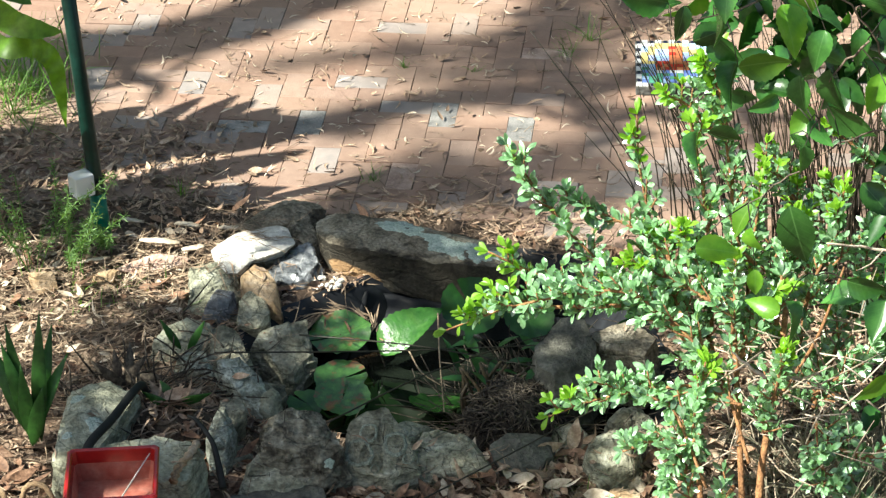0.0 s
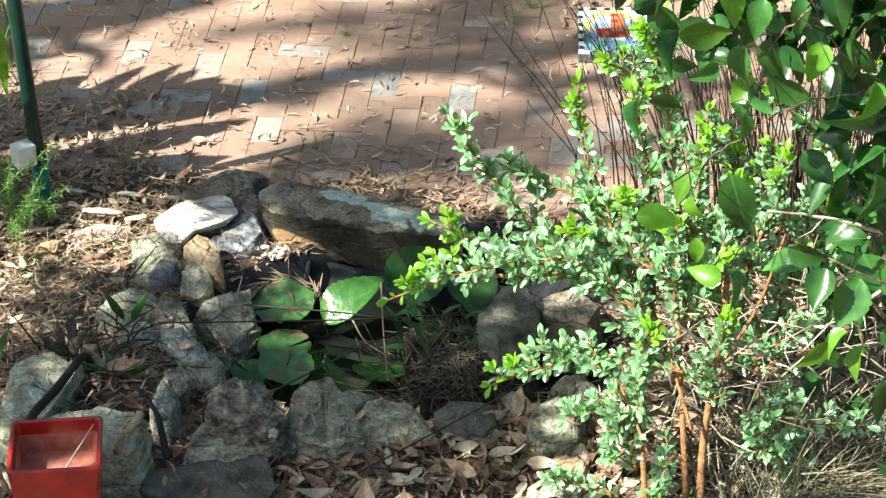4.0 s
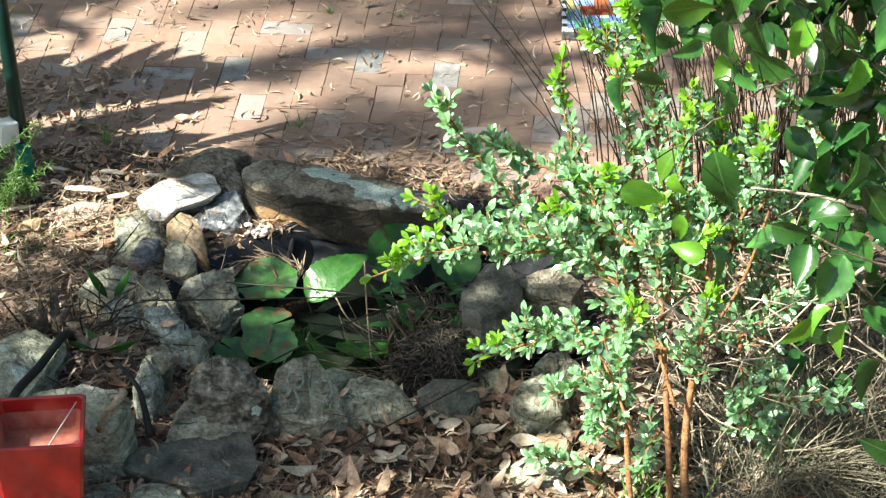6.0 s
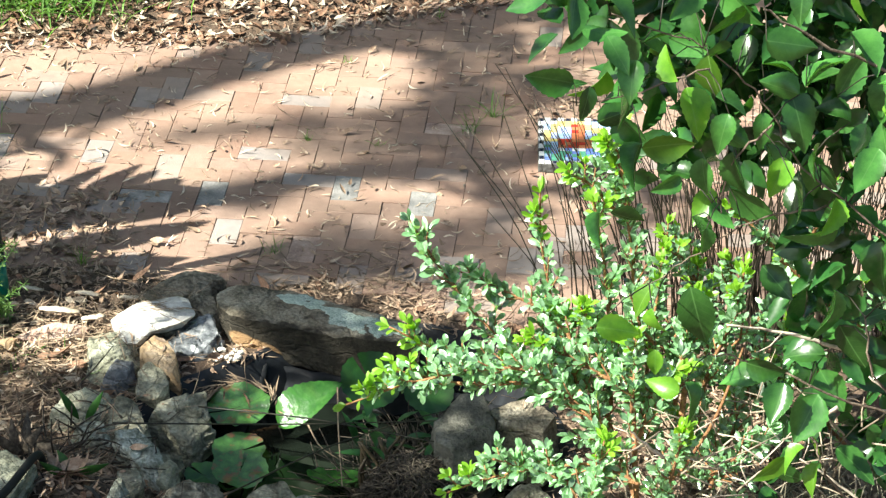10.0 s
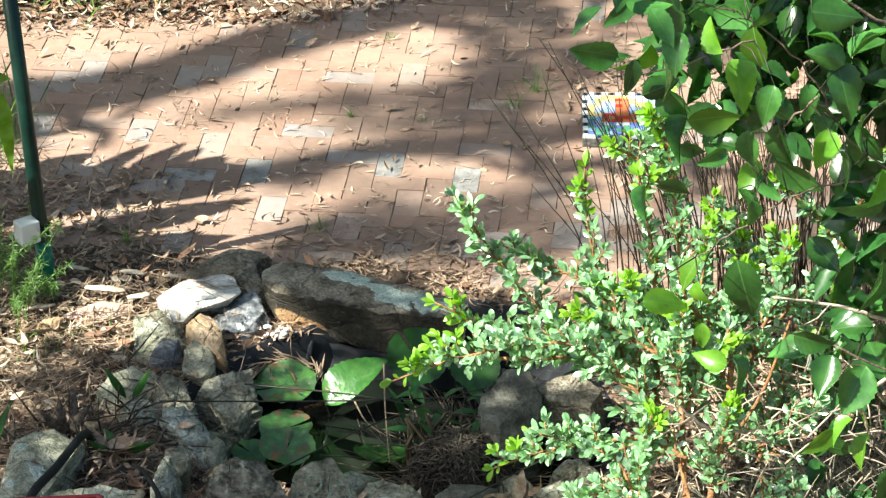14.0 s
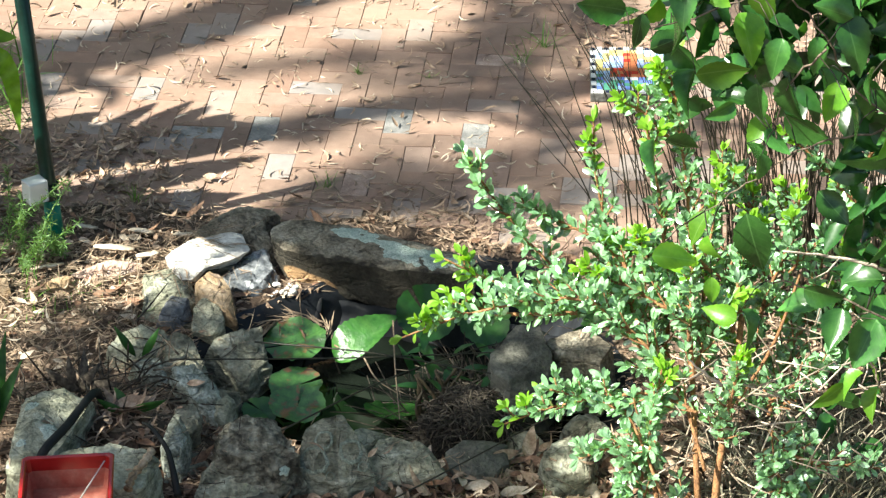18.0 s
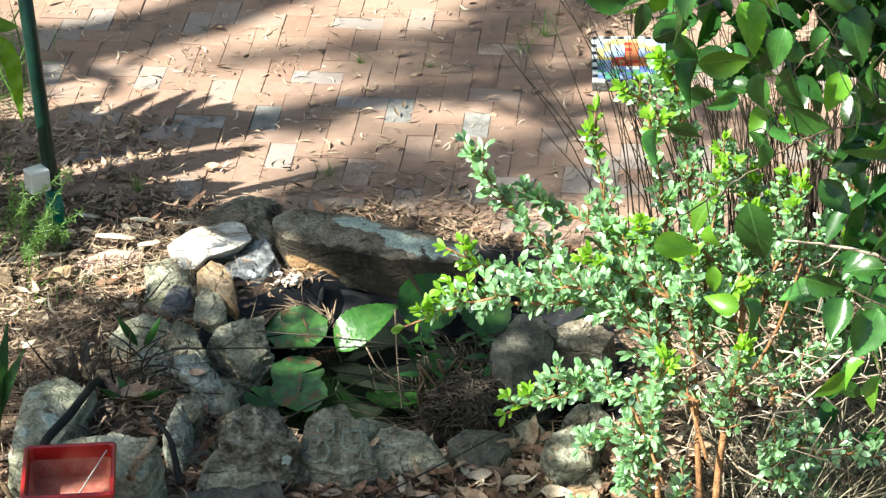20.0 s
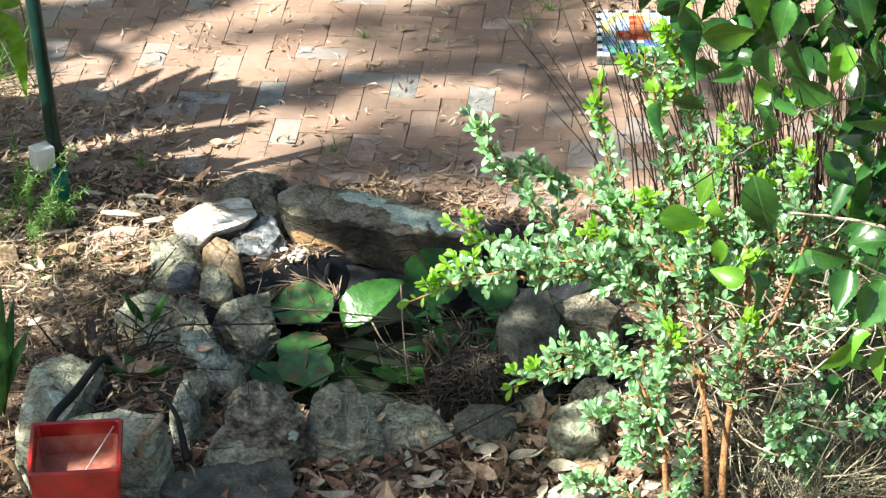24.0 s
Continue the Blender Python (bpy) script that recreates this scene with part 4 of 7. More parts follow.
for k, (x, y, rr, n) in enumerate(((-0.41, 9.72, 0.034, 3), (-0.33, 9.67, 0.034, 4), (-0.25, 9.62, 0.036, 5), (-0.17, 9.55, 0.034, 5), (-0.10, 9.56, 0.034, 4), (-0.07, 9.49, 0.03, 4), (0.0, 9.50, 0.03, 4))):
    lichen_patch(slab, "lichen", (x, y, 0.3), rr, 5 + k, count=n, stretch=1.5, turn=-0.5)
for ob in list(scene.objects):
    lab = ob.get("label", "")
    if "ring-shaped lichen" in lab:
        for i, (dx, dz, rr) in enumerate(((-0.07, -0.03, 0.052), (-0.04, 0.06, 0.034), (0.055, 0.01, 0.045), (-0.015, -0.10, 0.016), (0.10, -0.06, 0.02))):
            lichen_patch(ob, "lichen", (ob.location.x + dx, ob.location.y - 0.02, 0.15 + dz), rr, 80 + i, nrm_up=(0, -0.8, 0.6), hollow=True, mat="lichen_dim")
    if "beside the black hose" in lab:
        for i, (x, y, rr) in enumerate(((-1.41, 8.17, 0.034), (-1.49, 8.33, 0.026), (-1.50, 8.10, 0.018))):
            lichen_patch(ob, "lichen", (x, y, 0.45), rr, 90 + i)
    if "craggy dark" in lab:
        lichen_patch(ob, "lichen", (ob.location.x + 0.10, ob.location.y - 0.05, 0.12), 0.018, 97, nrm_up=(0, -0.8, 0.6))


# ---- the pond: liner, water ----
bv, bf, NB, NR = [], [], 72, 16
for j in range(NR + 1):
    for i in range(NB):
        a = 2 * math.pi * i / NB
        q = 1.13 * j / NR / (1 + 0.12 * math.sin(3 * a + 1))
        x, y = POND[0] + POND_R[0] * q * math.cos(a), POND[1] + POND_R[1] * q * math.sin(a)
        bv.append((x, y, ground_z(x, y) + 0.014 + 0.012 * noise.noise((x * 14, y * 14, 4)) + 0.008 * math.sin(31 * x + 17 * y + 3 * noise.noise((x * 5, y * 5, 2)))))
for j in range(NR):
    for i in range(NB):
        a, c = j * NB + i, j * NB + (i + 1) % NB
        bf.append((a, a + NB, c + NB, c))
pond_liner = thing("pond_liner", (POND[0], POND[1], 0.0), "wrinkled black plastic pond liner hanging below the slab", "pond liner")
under(piece("basin_sheet", [Vector(q) - pond_liner.location for q in bv], bf, M["liner"]), pond_liner)
lv, lf = [], []
NL = 60
for j in range(9):
    for i in range(NL + 1):
        u, w = i / NL, j / 8
        x = -0.86 + 1.35 * u
        y = 9.60 - 0.36 * u + 0.06 * math.sin(math.pi * u) - 0.10 * w
        fold = 0.018 * math.sin(26 * u + 2.5 * w) + 0.03 * noise.noise((u * 7, w * 2, 2)) + 0.012 * math.sin(61 * u - 3 * w)
        lv.append((x, y + fold * (0.4 + w), -0.035 - 0.22 * w + 0.01 * noise.noise((u * 9, w, 8))))
for j in range(8):
    for i in range(NL):
        a = j * (NL + 1) + i
        lf.append((a, a + NL + 1, a + NL + 2, a + 1))
liner = under(piece("back_sheet", [Vector(q) - pond_liner.location for q in lv], lf, M["liner"]), pond_liner)
solid = liner.modifiers.new("thickness", "SOLIDIFY")
solid.thickness = 0.003

fv, ff, NF = [], [], 40
for j in range(21):
    for i in range(NF + 1):
        u, w = i / NF, j / 20
        ridge = 0.034 * abs(math.sin(7 * u + 0.8 * w + 1.6 * noise.noise((u * 2, w * 1.5, 1)))) ** 1.5 + 0.012 * abs(math.sin(19 * u - 2 * w + 2 * noise.noise((u * 4, w * 2, 5)))) * w + 0.002 * noise.noise((u * 18, w * 9, 3))
        fv.append((-0.87 + 0.36 * u, 9.56 - 0.05 * u - 0.22 * w * (1 - 0.8 * u ** 5) - 0.5 * ridge * w, -0.015 - (0.13 + 0.09 * u ** 5) * w ** 1.3 + ridge))
for j in range(20):
    for i in range(NF):
        a = j * (NF + 1) + i
        ff.append((a, a + NF + 1, a + NF + 2, a + 1))
folds = under(piece("folded_sheet", [Vector(q) - pond_liner.location for q in fv], ff, M["liner"]), pond_liner)
folds.modifiers.new("thickness", "SOLIDIFY").thickness = 0.003

water = bpy.data.materials.new("dark_pond_water")
water.use_nodes = True
b = water.node_tree.nodes["Principled BSDF"]
b.inputs["Base Color"].default_value = (0.008, 0.011, 0.008, 1)
b.inputs["Roughness"].default_value = 0.04
wnz = water.node_tree.nodes.new("ShaderNodeTexNoise")
wnz.inputs["Scale"].default_value = 9
wbp = water.node_tree.nodes.new("ShaderNodeBump")
wbp.inputs["Strength"].default_value, wbp.inputs["Distance"].default_value = 0.08, 0.01
water.node_tree.links.new(wnz.outputs["Fac"], wbp.inputs["Height"])
water.node_tree.links.new(wbp.outputs[0], b.inputs["Normal"])
wv = [(POND[0], POND[1], -0.15)] + [(POND[0] + POND_R[0] * math.cos(a), POND[1] + POND_R[1] * math.sin(a), -0.15) for a in np.linspace(0, 2 * math.pi, 49)[:-1]]
tagged(piece("water", wv, [(0, 1 + i, 1 + (i + 1) % 48) for i in range(48)], water), "still dark water of a small garden pond", "water", kind="structure")

# pebbles caught on the liner
rp = random.Random(5)
for i in range(14):
    x, y = -0.69 + rp.uniform(-0.03, 0.08), 9.52 + rp.uniform(-0.06, 0.04)
    ob = new("pebble", rock_mesh("pebble", (rp.uniform(0.008, 0.016), 0.011, 0.009), 200 + i, M["rock_pale"], sub=2, facets=3))
    ob.matrix_world = pose(x, y, 0.03 + 0.004 * (i % 4), 0, 0, rp.uniform(0, 180))
    tagged(ob, "small pale pebble lying on the pond liner", "pebble", "pebbles on the liner")

# ---- red glazed pot ----
POT = (-1.285, 7.69)
pot = thing("flower_pot", (POT[0], POT[1], 0.0), "square red glazed flower pot, empty, standing by the rocks", "flower pot")
RIM, WIDE, FOOT, DEEP, PW = 0.388, 0.156, 0.118, 0.115, 0.017


def ring(h, z):
    out = []
    for sx, sy in ((-1, -1), (1, -1), (1, 1), (-1, 1)):
        c = 0.012
        a, e = (sx * h, sy * (h - c)), (sx * (h - c), sy * h)
        out += [(*a, z), (*e, z)] if sx * sy > 0 else [(*e, z), (*a, z)]
    return out


def lathe(levels):
    vs, fs = [], []
    for h, z in levels:
        vs += ring(h, z)
    for j in range(len(levels) - 1):
        for k in range(8):
            a, c = j * 8 + k, j * 8 + (k + 1) % 8
            fs.append((a, c, c + 8, a + 8))
    return vs, fs


pv, pf = lathe([(FOOT, 0.0), (FOOT + 0.012, 0.08), (WIDE - 0.008, RIM - 0.05), (WIDE - 0.003, RIM - 0.02), (WIDE, RIM - 0.005), (WIDE - 0.005, RIM),
                (WIDE - PW + 0.004, RIM), (WIDE - PW, RIM - 0.004), (WIDE - PW - 0.004, RIM - 0.05)])
piece("body", pv, pf, M["red_glaze"], pot, "shiny red glaze", smooth=False)
pv, pf = lathe([(WIDE - PW - 0.004, RIM - 0.05), (WIDE - PW - 0.016, RIM - DEEP)])
pf.append(tuple(range(8, 16)))
piece("inside", pv, pf, M["terracotta"], pot, "dull dusty red inside", smooth=False)
pot.rotation_euler[2] = radians(4.5)
straw = tube([(POT[0] + 0.0, POT[1] - 0.10, 0.285), (POT[0] + 0.06, POT[1] + 0.02, 0.335), (POT[0] + 0.115, POT[1] + 0.115, 0.385)], [0.0035, 0.003, 0.002], 6)
tagged(piece("straw", *straw, M["rock_pale"]), "pale dry stalk leaning inside the red pot", "stalk")

# ---- green post with its glass block ----
post = thing("garden_post", (-1.613, 9.95, 0.0), "thin dark green metal post leaning out of the litter", "post")
top = Vector((-0.071, 0.0, 1.42))
pv, pf = tube([(0, 0, -0.05), (0, 0, 0), top * 0.5, top], [0.031, 0.031, 0.030, 0.029], 20)
piece("tube", pv, pf, M["post"], post)
# a lighter band added round the foot, in place of sunlight falling there
pv, pf = tube([top * 0.0, top * 0.075, top * 0.15], [0.0335, 0.0335, 0.033], 20)
piece("foot_sleeve", pv, pf, M["post_sunlit"], post, "lighter green band round the foot, sunlight put into its colour")
glass = bpy.data.materials.new("clouded_clear_plastic")
glass.use_nodes = True
b = glass.node_tree.nodes["Principled BSDF"]
b.inputs["Base Color"].default_value = (0.92, 0.94, 0.95, 1)
b.inputs["Roughness"].default_value = 0.12
b.inputs["Transmission Weight"].default_value = 0.45
bm = bmesh.new()
box(bm, -0.05, 0.035, -0.045, 0.03, 0, 0.095, 0.008)
bmesh.ops.rotate(bm, verts=bm.verts, matrix=Matrix.Rotation(radians(35), 3, "Z"))
gl = part("reflector", bm, glass, post, "clear plastic block strapped to the post", smooth=False)
gl.location = (-0.06, -0.045, 0.235)
bm = bmesh.new()
box(bm, -0.036, 0.036, -0.036, 0.036, 0.27, 0.285, 0.003)
part("strap", bm, M["black"], post).location = (-0.013, 0, 0)

# ---- mosaic stepping stone on the paving ----
stone = thing("mosaic_stone", (0.82, 11.42, 0.0), "square concrete stepping stone with a colourful glass-tile mosaic", "stepping stone")
stone.rotation_euler[2] = radians(-2)
bm = bmesh.new()
box(bm, -0.185, 0.185, -0.235, 0.235, 0.0, 0.046, 0.006)
part("slab", bm, M["concrete"], stone)


def tessera(x, y, s, t, mat, turn):
    c, q = math.cos(turn), math.sin(turn)
    top4 = [(x + c * a - q * bb, y + q * a + c * bb, 0.051) for a, bb in ((-s, -t), (s, -t), (s, t), (-s, t))]
    low4 = [(x + c * a - q * bb, y + q * a + c * bb, 0.0455) for a, bb in ((-s * 1.06, -t * 1.06), (s * 1.06, -t * 1.06), (s * 1.06, t * 1.06), (-s * 1.06, t * 1.06))]
    piece("tile", low4 + top4, [(4, 5, 6, 7), (0, 1, 5, 4), (1, 2, 6, 5), (2, 3, 7, 6), (3, 0, 4, 7)], M["tile_" + mat], stone, smooth=False)


rt = random.Random(8)
for i in range(12):
    for sx in (-1, 1):
        tessera(sx * 0.17, -0.215 + 0.039 * i, *((0.007, 0.009) if i % 2 else (0.012, 0.0165)), ("white", "black_tile")[i % 2], rt.uniform(-0.04, 0.04))
    if 0 < i < 11:
        for sy in (-1, 1):
            tessera(-0.172 + 0.0313 * i, sy * 0.22, *((0.0135, 0.012) if i % 2 else (0.008, 0.007)), ("white", "black_tile")[(i + 1) % 2], rt.uniform(-0.04, 0.04))
for j in range(13):
    for i in range(10):
        x, y = -0.142 + 0.0315 * i, -0.185 + 0.0308 * j
        q = Vector((x + 0.02, y * 0.8)).length
        if (-0.07 < y < 0.03 and -0.11 < x < 0.12) or (abs(x) < 0.045 and 0 < y < 0.16):
            mat = rt.choice(("orange", "orange", "red_tile", "orange"))
        elif q < 0.115 and y > 0:
            mat = rt.choice(("sky_tile", "lilac", "lilac"))
        elif q < 0.155 and y > -0.02:
            mat = "yellow"
        elif y < -0.06:
            mat = rt.choice(("sky_tile", "green", "blue", "white", "green"))
        else:
            mat = rt.choice(("white", "white", "yellow", "sky_tile"))
        tessera(x + rt.uniform(-0.001, 0.001), y, rt.uniform(0.0135, 0.015), rt.uniform(0.0132, 0.0146), mat, rt.uniform(-0.06, 0.06))

# black tubes among the rocks: the pond pump's hose, and a forked stick drawn alike
for pts, rad in (([(-1.26, 8.44, 0.22), (-1.277, 8.38, 0.285), (-1.345, 8.16, 0.292), (-1.41, 7.99, 0.29), (-1.44, 7.91, 0.20)], (0.014, 0.018)),
                 ([(-1.09, 8.24, 0.25), (-1.05, 8.18, 0.265), (-0.993, 8.08, 0.25), (-0.971, 8.02, 0.22), (-0.945, 7.92, 0.16)], (0.005, 0.014))):
    c = curve_pts(pts, 6)
    tagged(piece("pump_hose", *tube(c, [rad[0] + (rad[1] - rad[0]) * j / len(c) for j in range(len(c))], 10), M["black"]), "black tube between the rocks: one a pump hose, one a stick", "hose", "pump hoses")

# bleached bark strips and a knobbly stick
for i, (x, y, z, ln, w, turn) in enumerate(((-1.27, 9.98, 0.04, 0.11, 0.04, -14), (-1.09, 9.95, 0.04, 0.10, 0.035, -4), (-1.36, 9.79, 0.07, 0.17, 0.05, -10), (-1.22, 9.75, 0.06, 0.10, 0.045, 15), (-1.62, 9.68, 0.05, 0.14, 0.03, 20), (-1.5, 10.02, 0.04, 0.10, 0.03, -15))):
    vs, fs = [], []
    for k in range(9):
        t = k / 8 - 0.5
        for q in range(5):
            a = (q / 4 - 0.5) * 1.9
            ww = w / 2 * (1 - 0.5 * abs(2 * t) ** 3) * (1 + 0.2 * noise.noise((t * 6, q, i)))
            vs.append((t * ln, math.sin(a) * ww, math.cos(a) * ww * 0.5 + 0.006 * noise.noise((t * 5, i, 3))))
    for k in range(8):
        for q in range(4):
            a = k * 5 + q
            fs.append((a, a + 5, a + 6, a + 1))
    ob = piece("bark_strip", vs, fs, M["litter_pale"])
    ob.modifiers.new("thickness", "SOLIDIFY").thickness = 0.006
    ob.matrix_world = pose(x, y, z, 0, 0, turn)
    tagged(ob, "curled strip of pale sun-bleached bark in the litter", "bark", "bark strips")
c = curve_pts([(-1.04, 8.03, 0.27), (-1.06, 7.95, 0.275), (-1.09, 7.88, 0.27), (-1.10, 7.82, 0.26)], 6)
tagged(piece("stick", *tube(c, [0.012 + 0.005 * (j % 3 == 0) for j in range(len(c))], 8), M["rock_tan"]), "short knobbly brown stick lying on the boulder", "stick")


# ---- plants ----
SHEEN = (TO_SUN + Vector((0.0, -0.86, 0.5))).normalized()
CAM_SIDE = Vector((0.0, -0.86, 0.5))          # where most of the light blades and the watcher are


def leaf_shape(length, width, profile, n=4, fold=0.25, curl=0.2, wave=0.0, teeth=0.0):
    """A blade along +x, normal +z: its midrib with two halves folded up, drooping at the tip."""
    vs, fs = [], []
    for i in range(n + 1):
        t = i / n
        if profile == "obovate":
            w = 0.14 + 0.86 * smoothstep(0, 0.62, t) if t < 0.62 else math.sqrt(max(0.0, 1 - ((t - 0.62) / 0.385) ** 2))
        elif profile == "ovate":
            w = math.sin(math.pi * t ** 0.72) ** 0.9 if t < 1 else 0
        elif profile == "lance":
            w = math.sin(math.pi * t ** 0.85) if t < 1 else 0
        else:
            w = (1 - t ** 3) * min(1, 0.35 + 3 * t)
        w = max(0.02, w) * width / 2
        if teeth and 0 < i < n:
            w *= 1 + teeth * (1 if i % 2 else -1)
        x, z = length * t, -curl * length * t * t
        wz = wave * width * math.sin(9 * t)
        vs += [(x, w, z + fold * w + wz), (x, 0, z), (x, -w, z + fold * w - wz)]
    for i in range(n):
        a = 3 * i
        fs += [(a, a + 1, a + 4, a + 3), (a + 1, a + 2, a + 5, a + 4)]
    return np.array(vs), fs


def axes_of(d, nrm):
    """A turn whose x runs along d and whose z is as near nrm as can be."""
    x = Vector(d).normalized()
    z = Vector(nrm) - x * Vector(nrm).dot(x)
    if z.length < 1e-3:
        z = x.orthogonal()
    z.normalize()
    y = z.cross(x)
    return np.array(((x.x, y.x, z.x), (x.y, y.y, z.y), (x.z, y.z, z.z)))


def strewn(name, shapes, rows, mat, parent=None, label="", kind=""):
    """One mesh of many blades; rows of (place, turn, size)."""
    vs, fs, o = [], [], 0
    for i, (p, m, s) in enumerate(rows):
        v, f = shapes[i % len(shapes)]
        vs.append((v * s) @ m.T + np.array(p))
        fs += [tuple(q + o for q in k) for k in f]
        o += len(v)
    ob = piece(name, np.concatenate(vs).tolist(), fs, mat, parent, label)
    return tagged(ob, kind=kind) if kind else ob


# ---- the small-leaved shrub ----
shrub = thing("shrub", (0.80, 7.66, 0.0), "bushy shrub with small glossy light green leaves beside the pond", "shrub")
S0 = Vector((0.80, 7.66, 0.0))
rs = random.Random(21)
SMALL = [leaf_shape(0.044, 0.0185, "obovate", 6, 0.2, 0.12), leaf_shape(0.035, 0.0158, "obovate", 6, 0.12, -0.1), leaf_shape(0.050, 0.0195, "obovate", 6, 0.25, 0.25)]
shoots, twigs, blades, tips = [], [], [], []


def blade_row(p, d, size=1.0, tip=False):
    n = SHEEN + Vector((0, 0, 0.25)) + rand_unit(rs) * 0.72
    (tips if tip else blades).append((Vector(p) - S0, axes_of(d, n), size * rs.uniform(0.75, 1.15)))


def leafy(pts, young=0.0, gap=0.014, size=1.0):
    """A twig with its blades in turns round it and a tuft at the end."""
    c = curve_pts(pts, 4)
    twigs.append(tube([q - S0 for q in c], [0.0035 * (1 - 0.6 * i / len(c)) + 0.0008 for i in range(len(c))], 5))
    run, k = 0.0, 0
    length = sum((c[i + 1] - c[i]).length for i in range(len(c) - 1))
    for i in range(len(c) - 1):
        seg = c[i + 1] - c[i]
        n = max(1, round(seg.length / gap))
        for j in range(n):
            p = c[i] + seg * (j / n)
            run += seg.length / n
            k += 1
            d0 = seg.normalized()
            side = d0.orthogonal().normalized()
            side = Matrix.Rotation(k * 2.4 + rs.uniform(-0.4, 0.4), 3, d0) @ side
            blade_row(p, d0 * 0.75 + side, size, run > length * (1 - young) if young else False)
    d0 = (c[-1] - c[-2]).normalized()
    for j in range(5):
        blade_row(c[-1], d0 + rand_unit(rs) * 0.7, size, bool(young))


def bough(pts, young=0.0, density=1.0, size=1.0):
    """A branch, given from its tip inwards, with leafy side twigs."""
    pts = [Vector(p) + rand_unit(rs) * 0.008 for p in pts][::-1]
    c = curve_pts(pts, 5)
    leafy(pts, young, 0.021, size)
    twigs.append(tube([q - S0 for q in c], [0.007 * (1 - 0.75 * i / len(c)) + 0.001 for i in range(len(c))], 6))
    total = sum((c[i + 1] - c[i]).length for i in range(len(c) - 1))
    run, nxt = 0.0, 0.02
    for i in range(len(c) - 1):
        seg = c[i + 1] - c[i]
        run += seg.length
        while run > nxt and nxt < total * 0.94:
            nxt += 0.033 / density * rs.uniform(0.6, 1.5)
            frac = nxt / total
            d0 = seg.normalized()
            d = (d0 * 0.8 + rand_unit(rs) * 0.9 + Vector((-0.15, -0.1, 0.25))).normalized()
            ln = rs.uniform(0.04, 0.12) * (1.15 - 0.75 * frac)
            a = c[i] + seg * rs.random()
            leafy([a, a + d * ln * 0.5 + Vector((0, 0, 0.006)), a + d * ln + Vector((0, 0, 0.02))], young if frac > 0.8 else 0.0, 0.0195, size)


bough([(0.05, 8.25, 1.31), (0.13, 8.25, 1.16), (0.23, 8.25, 1.0), (0.39, 8.2, 0.85), (0.59, 8.1, 0.71), (0.74, 8.0, 0.53)], 0.0, 0.75, 1.1)
bough([(-0.17, 8.05, 0.72), (0.03, 8.05, 0.79), (0.22, 8.05, 0.84), (0.43, 8.05, 0.86), (0.6, 8.0, 0.76), (0.76, 7.9, 0.61)], 0.18, 1.1)
bough([(-0.02, 8.2, 0.94), (0.13, 8.2, 0.85), (0.3, 8.2, 0.79), (0.5, 8.15, 0.76)], 0.3, 1.0)
bough([(-0.04, 8.1, 0.82), (0.07, 8.1, 0.8), (0.18, 8.1, 0.78), (0.43, 8.05, 0.8)], 0.2)
bough([(0.49, 8.4, 1.35), (0.5, 8.4, 1.16), (0.54, 8.35, 0.96), (0.6, 8.25, 0.76), (0.69, 8.1, 0.57)], 0.25, 0.7)
bough([(0.22, 8.35, 1.06), (0.38, 8.35, 0.99), (0.54, 8.3, 0.92), (0.66, 8.2, 0.79)], 0.0, 0.9)
bough([(0.18, 7.95, 0.42), (0.34, 7.95, 0.49), (0.53, 7.92, 0.55), (0.7, 7.88, 0.58), (0.81, 7.8, 0.56)], 0.1, 1.2)
bough([(0.33, 7.9, 0.6), (0.47, 7.9, 0.55), (0.62, 7.85, 0.52)], 0.0, 1.4)
bough([(0.69, 7.85, 0.71), (0.67, 7.85, 0.51), (0.64, 7.8, 0.3), (0.66, 7.76, 0.2)], 0.15, 1.9)
bough([(0.43, 7.85, 0.35), (0.55, 7.85, 0.4), (0.66, 7.8, 0.42)], 0.0, 1.3)
bough([(1.28, 7.8, 0.05), (1.23, 7.82, 0.16), (1.16, 7.85, 0.33), (1.07, 7.85, 0.46)], 0.0, 1.5)
bough([(1.45, 7.8, 0.34), (1.32, 7.8, 0.35), (1.21, 7.8, 0.36), (1.1, 7.8, 0.42)], 0.0, 0.7)
bough([(0.93, 7.95, 0.56), (1.05, 7.95, 0.49), (1.16, 7.95, 0.51)], 0.0, 1.2)
bough([(0.92, 8.4, 1.14), (0.91, 8.4, 0.96), (0.88, 8.3, 0.76), (0.85, 8.1, 0.53)], 0.1, 1.0)
bough([(1.2, 8.45, 1.05), (1.18, 8.45, 0.82), (1.09, 8.35, 0.64), (1.02, 8.1, 0.4)], 0.1, 1.0)
bough([(0.77, 8.6, 1.49), (0.79, 8.6, 1.27), (0.82, 8.5, 1.01), (0.82, 8.3, 0.73)], 0.3, 1.0)
bough([(0.67, 8.5, 1.26), (0.72, 8.5, 1.06), (0.74, 8.4, 0.84), (0.75, 8.2, 0.61)], 0.2, 0.9)
bough([(1.37, 8.5, 0.95), (1.3, 8.5, 0.75), (1.24, 8.4, 0.56), (1.1, 8.1, 0.35)], 0.0, 0.9)
bough([(0.43, 8.15, 0.91), (0.59, 8.15, 0.84), (0.74, 8.1, 0.77)], 0.3, 1.4)
bough([(0.98, 8.1, 0.85), (0.89, 8.1, 0.76), (0.82, 8.0, 0.58)], 0.2, 1.3)
bough([(0.57, 8.3, 0.91), (0.71, 8.3, 0.82), (0.8, 8.15, 0.64)], 0.2, 1.4)
bough([(0.38, 7.75, 0.16), (0.47, 7.75, 0.14), (0.6, 7.72, 0.12)], 0.0, 0.9)
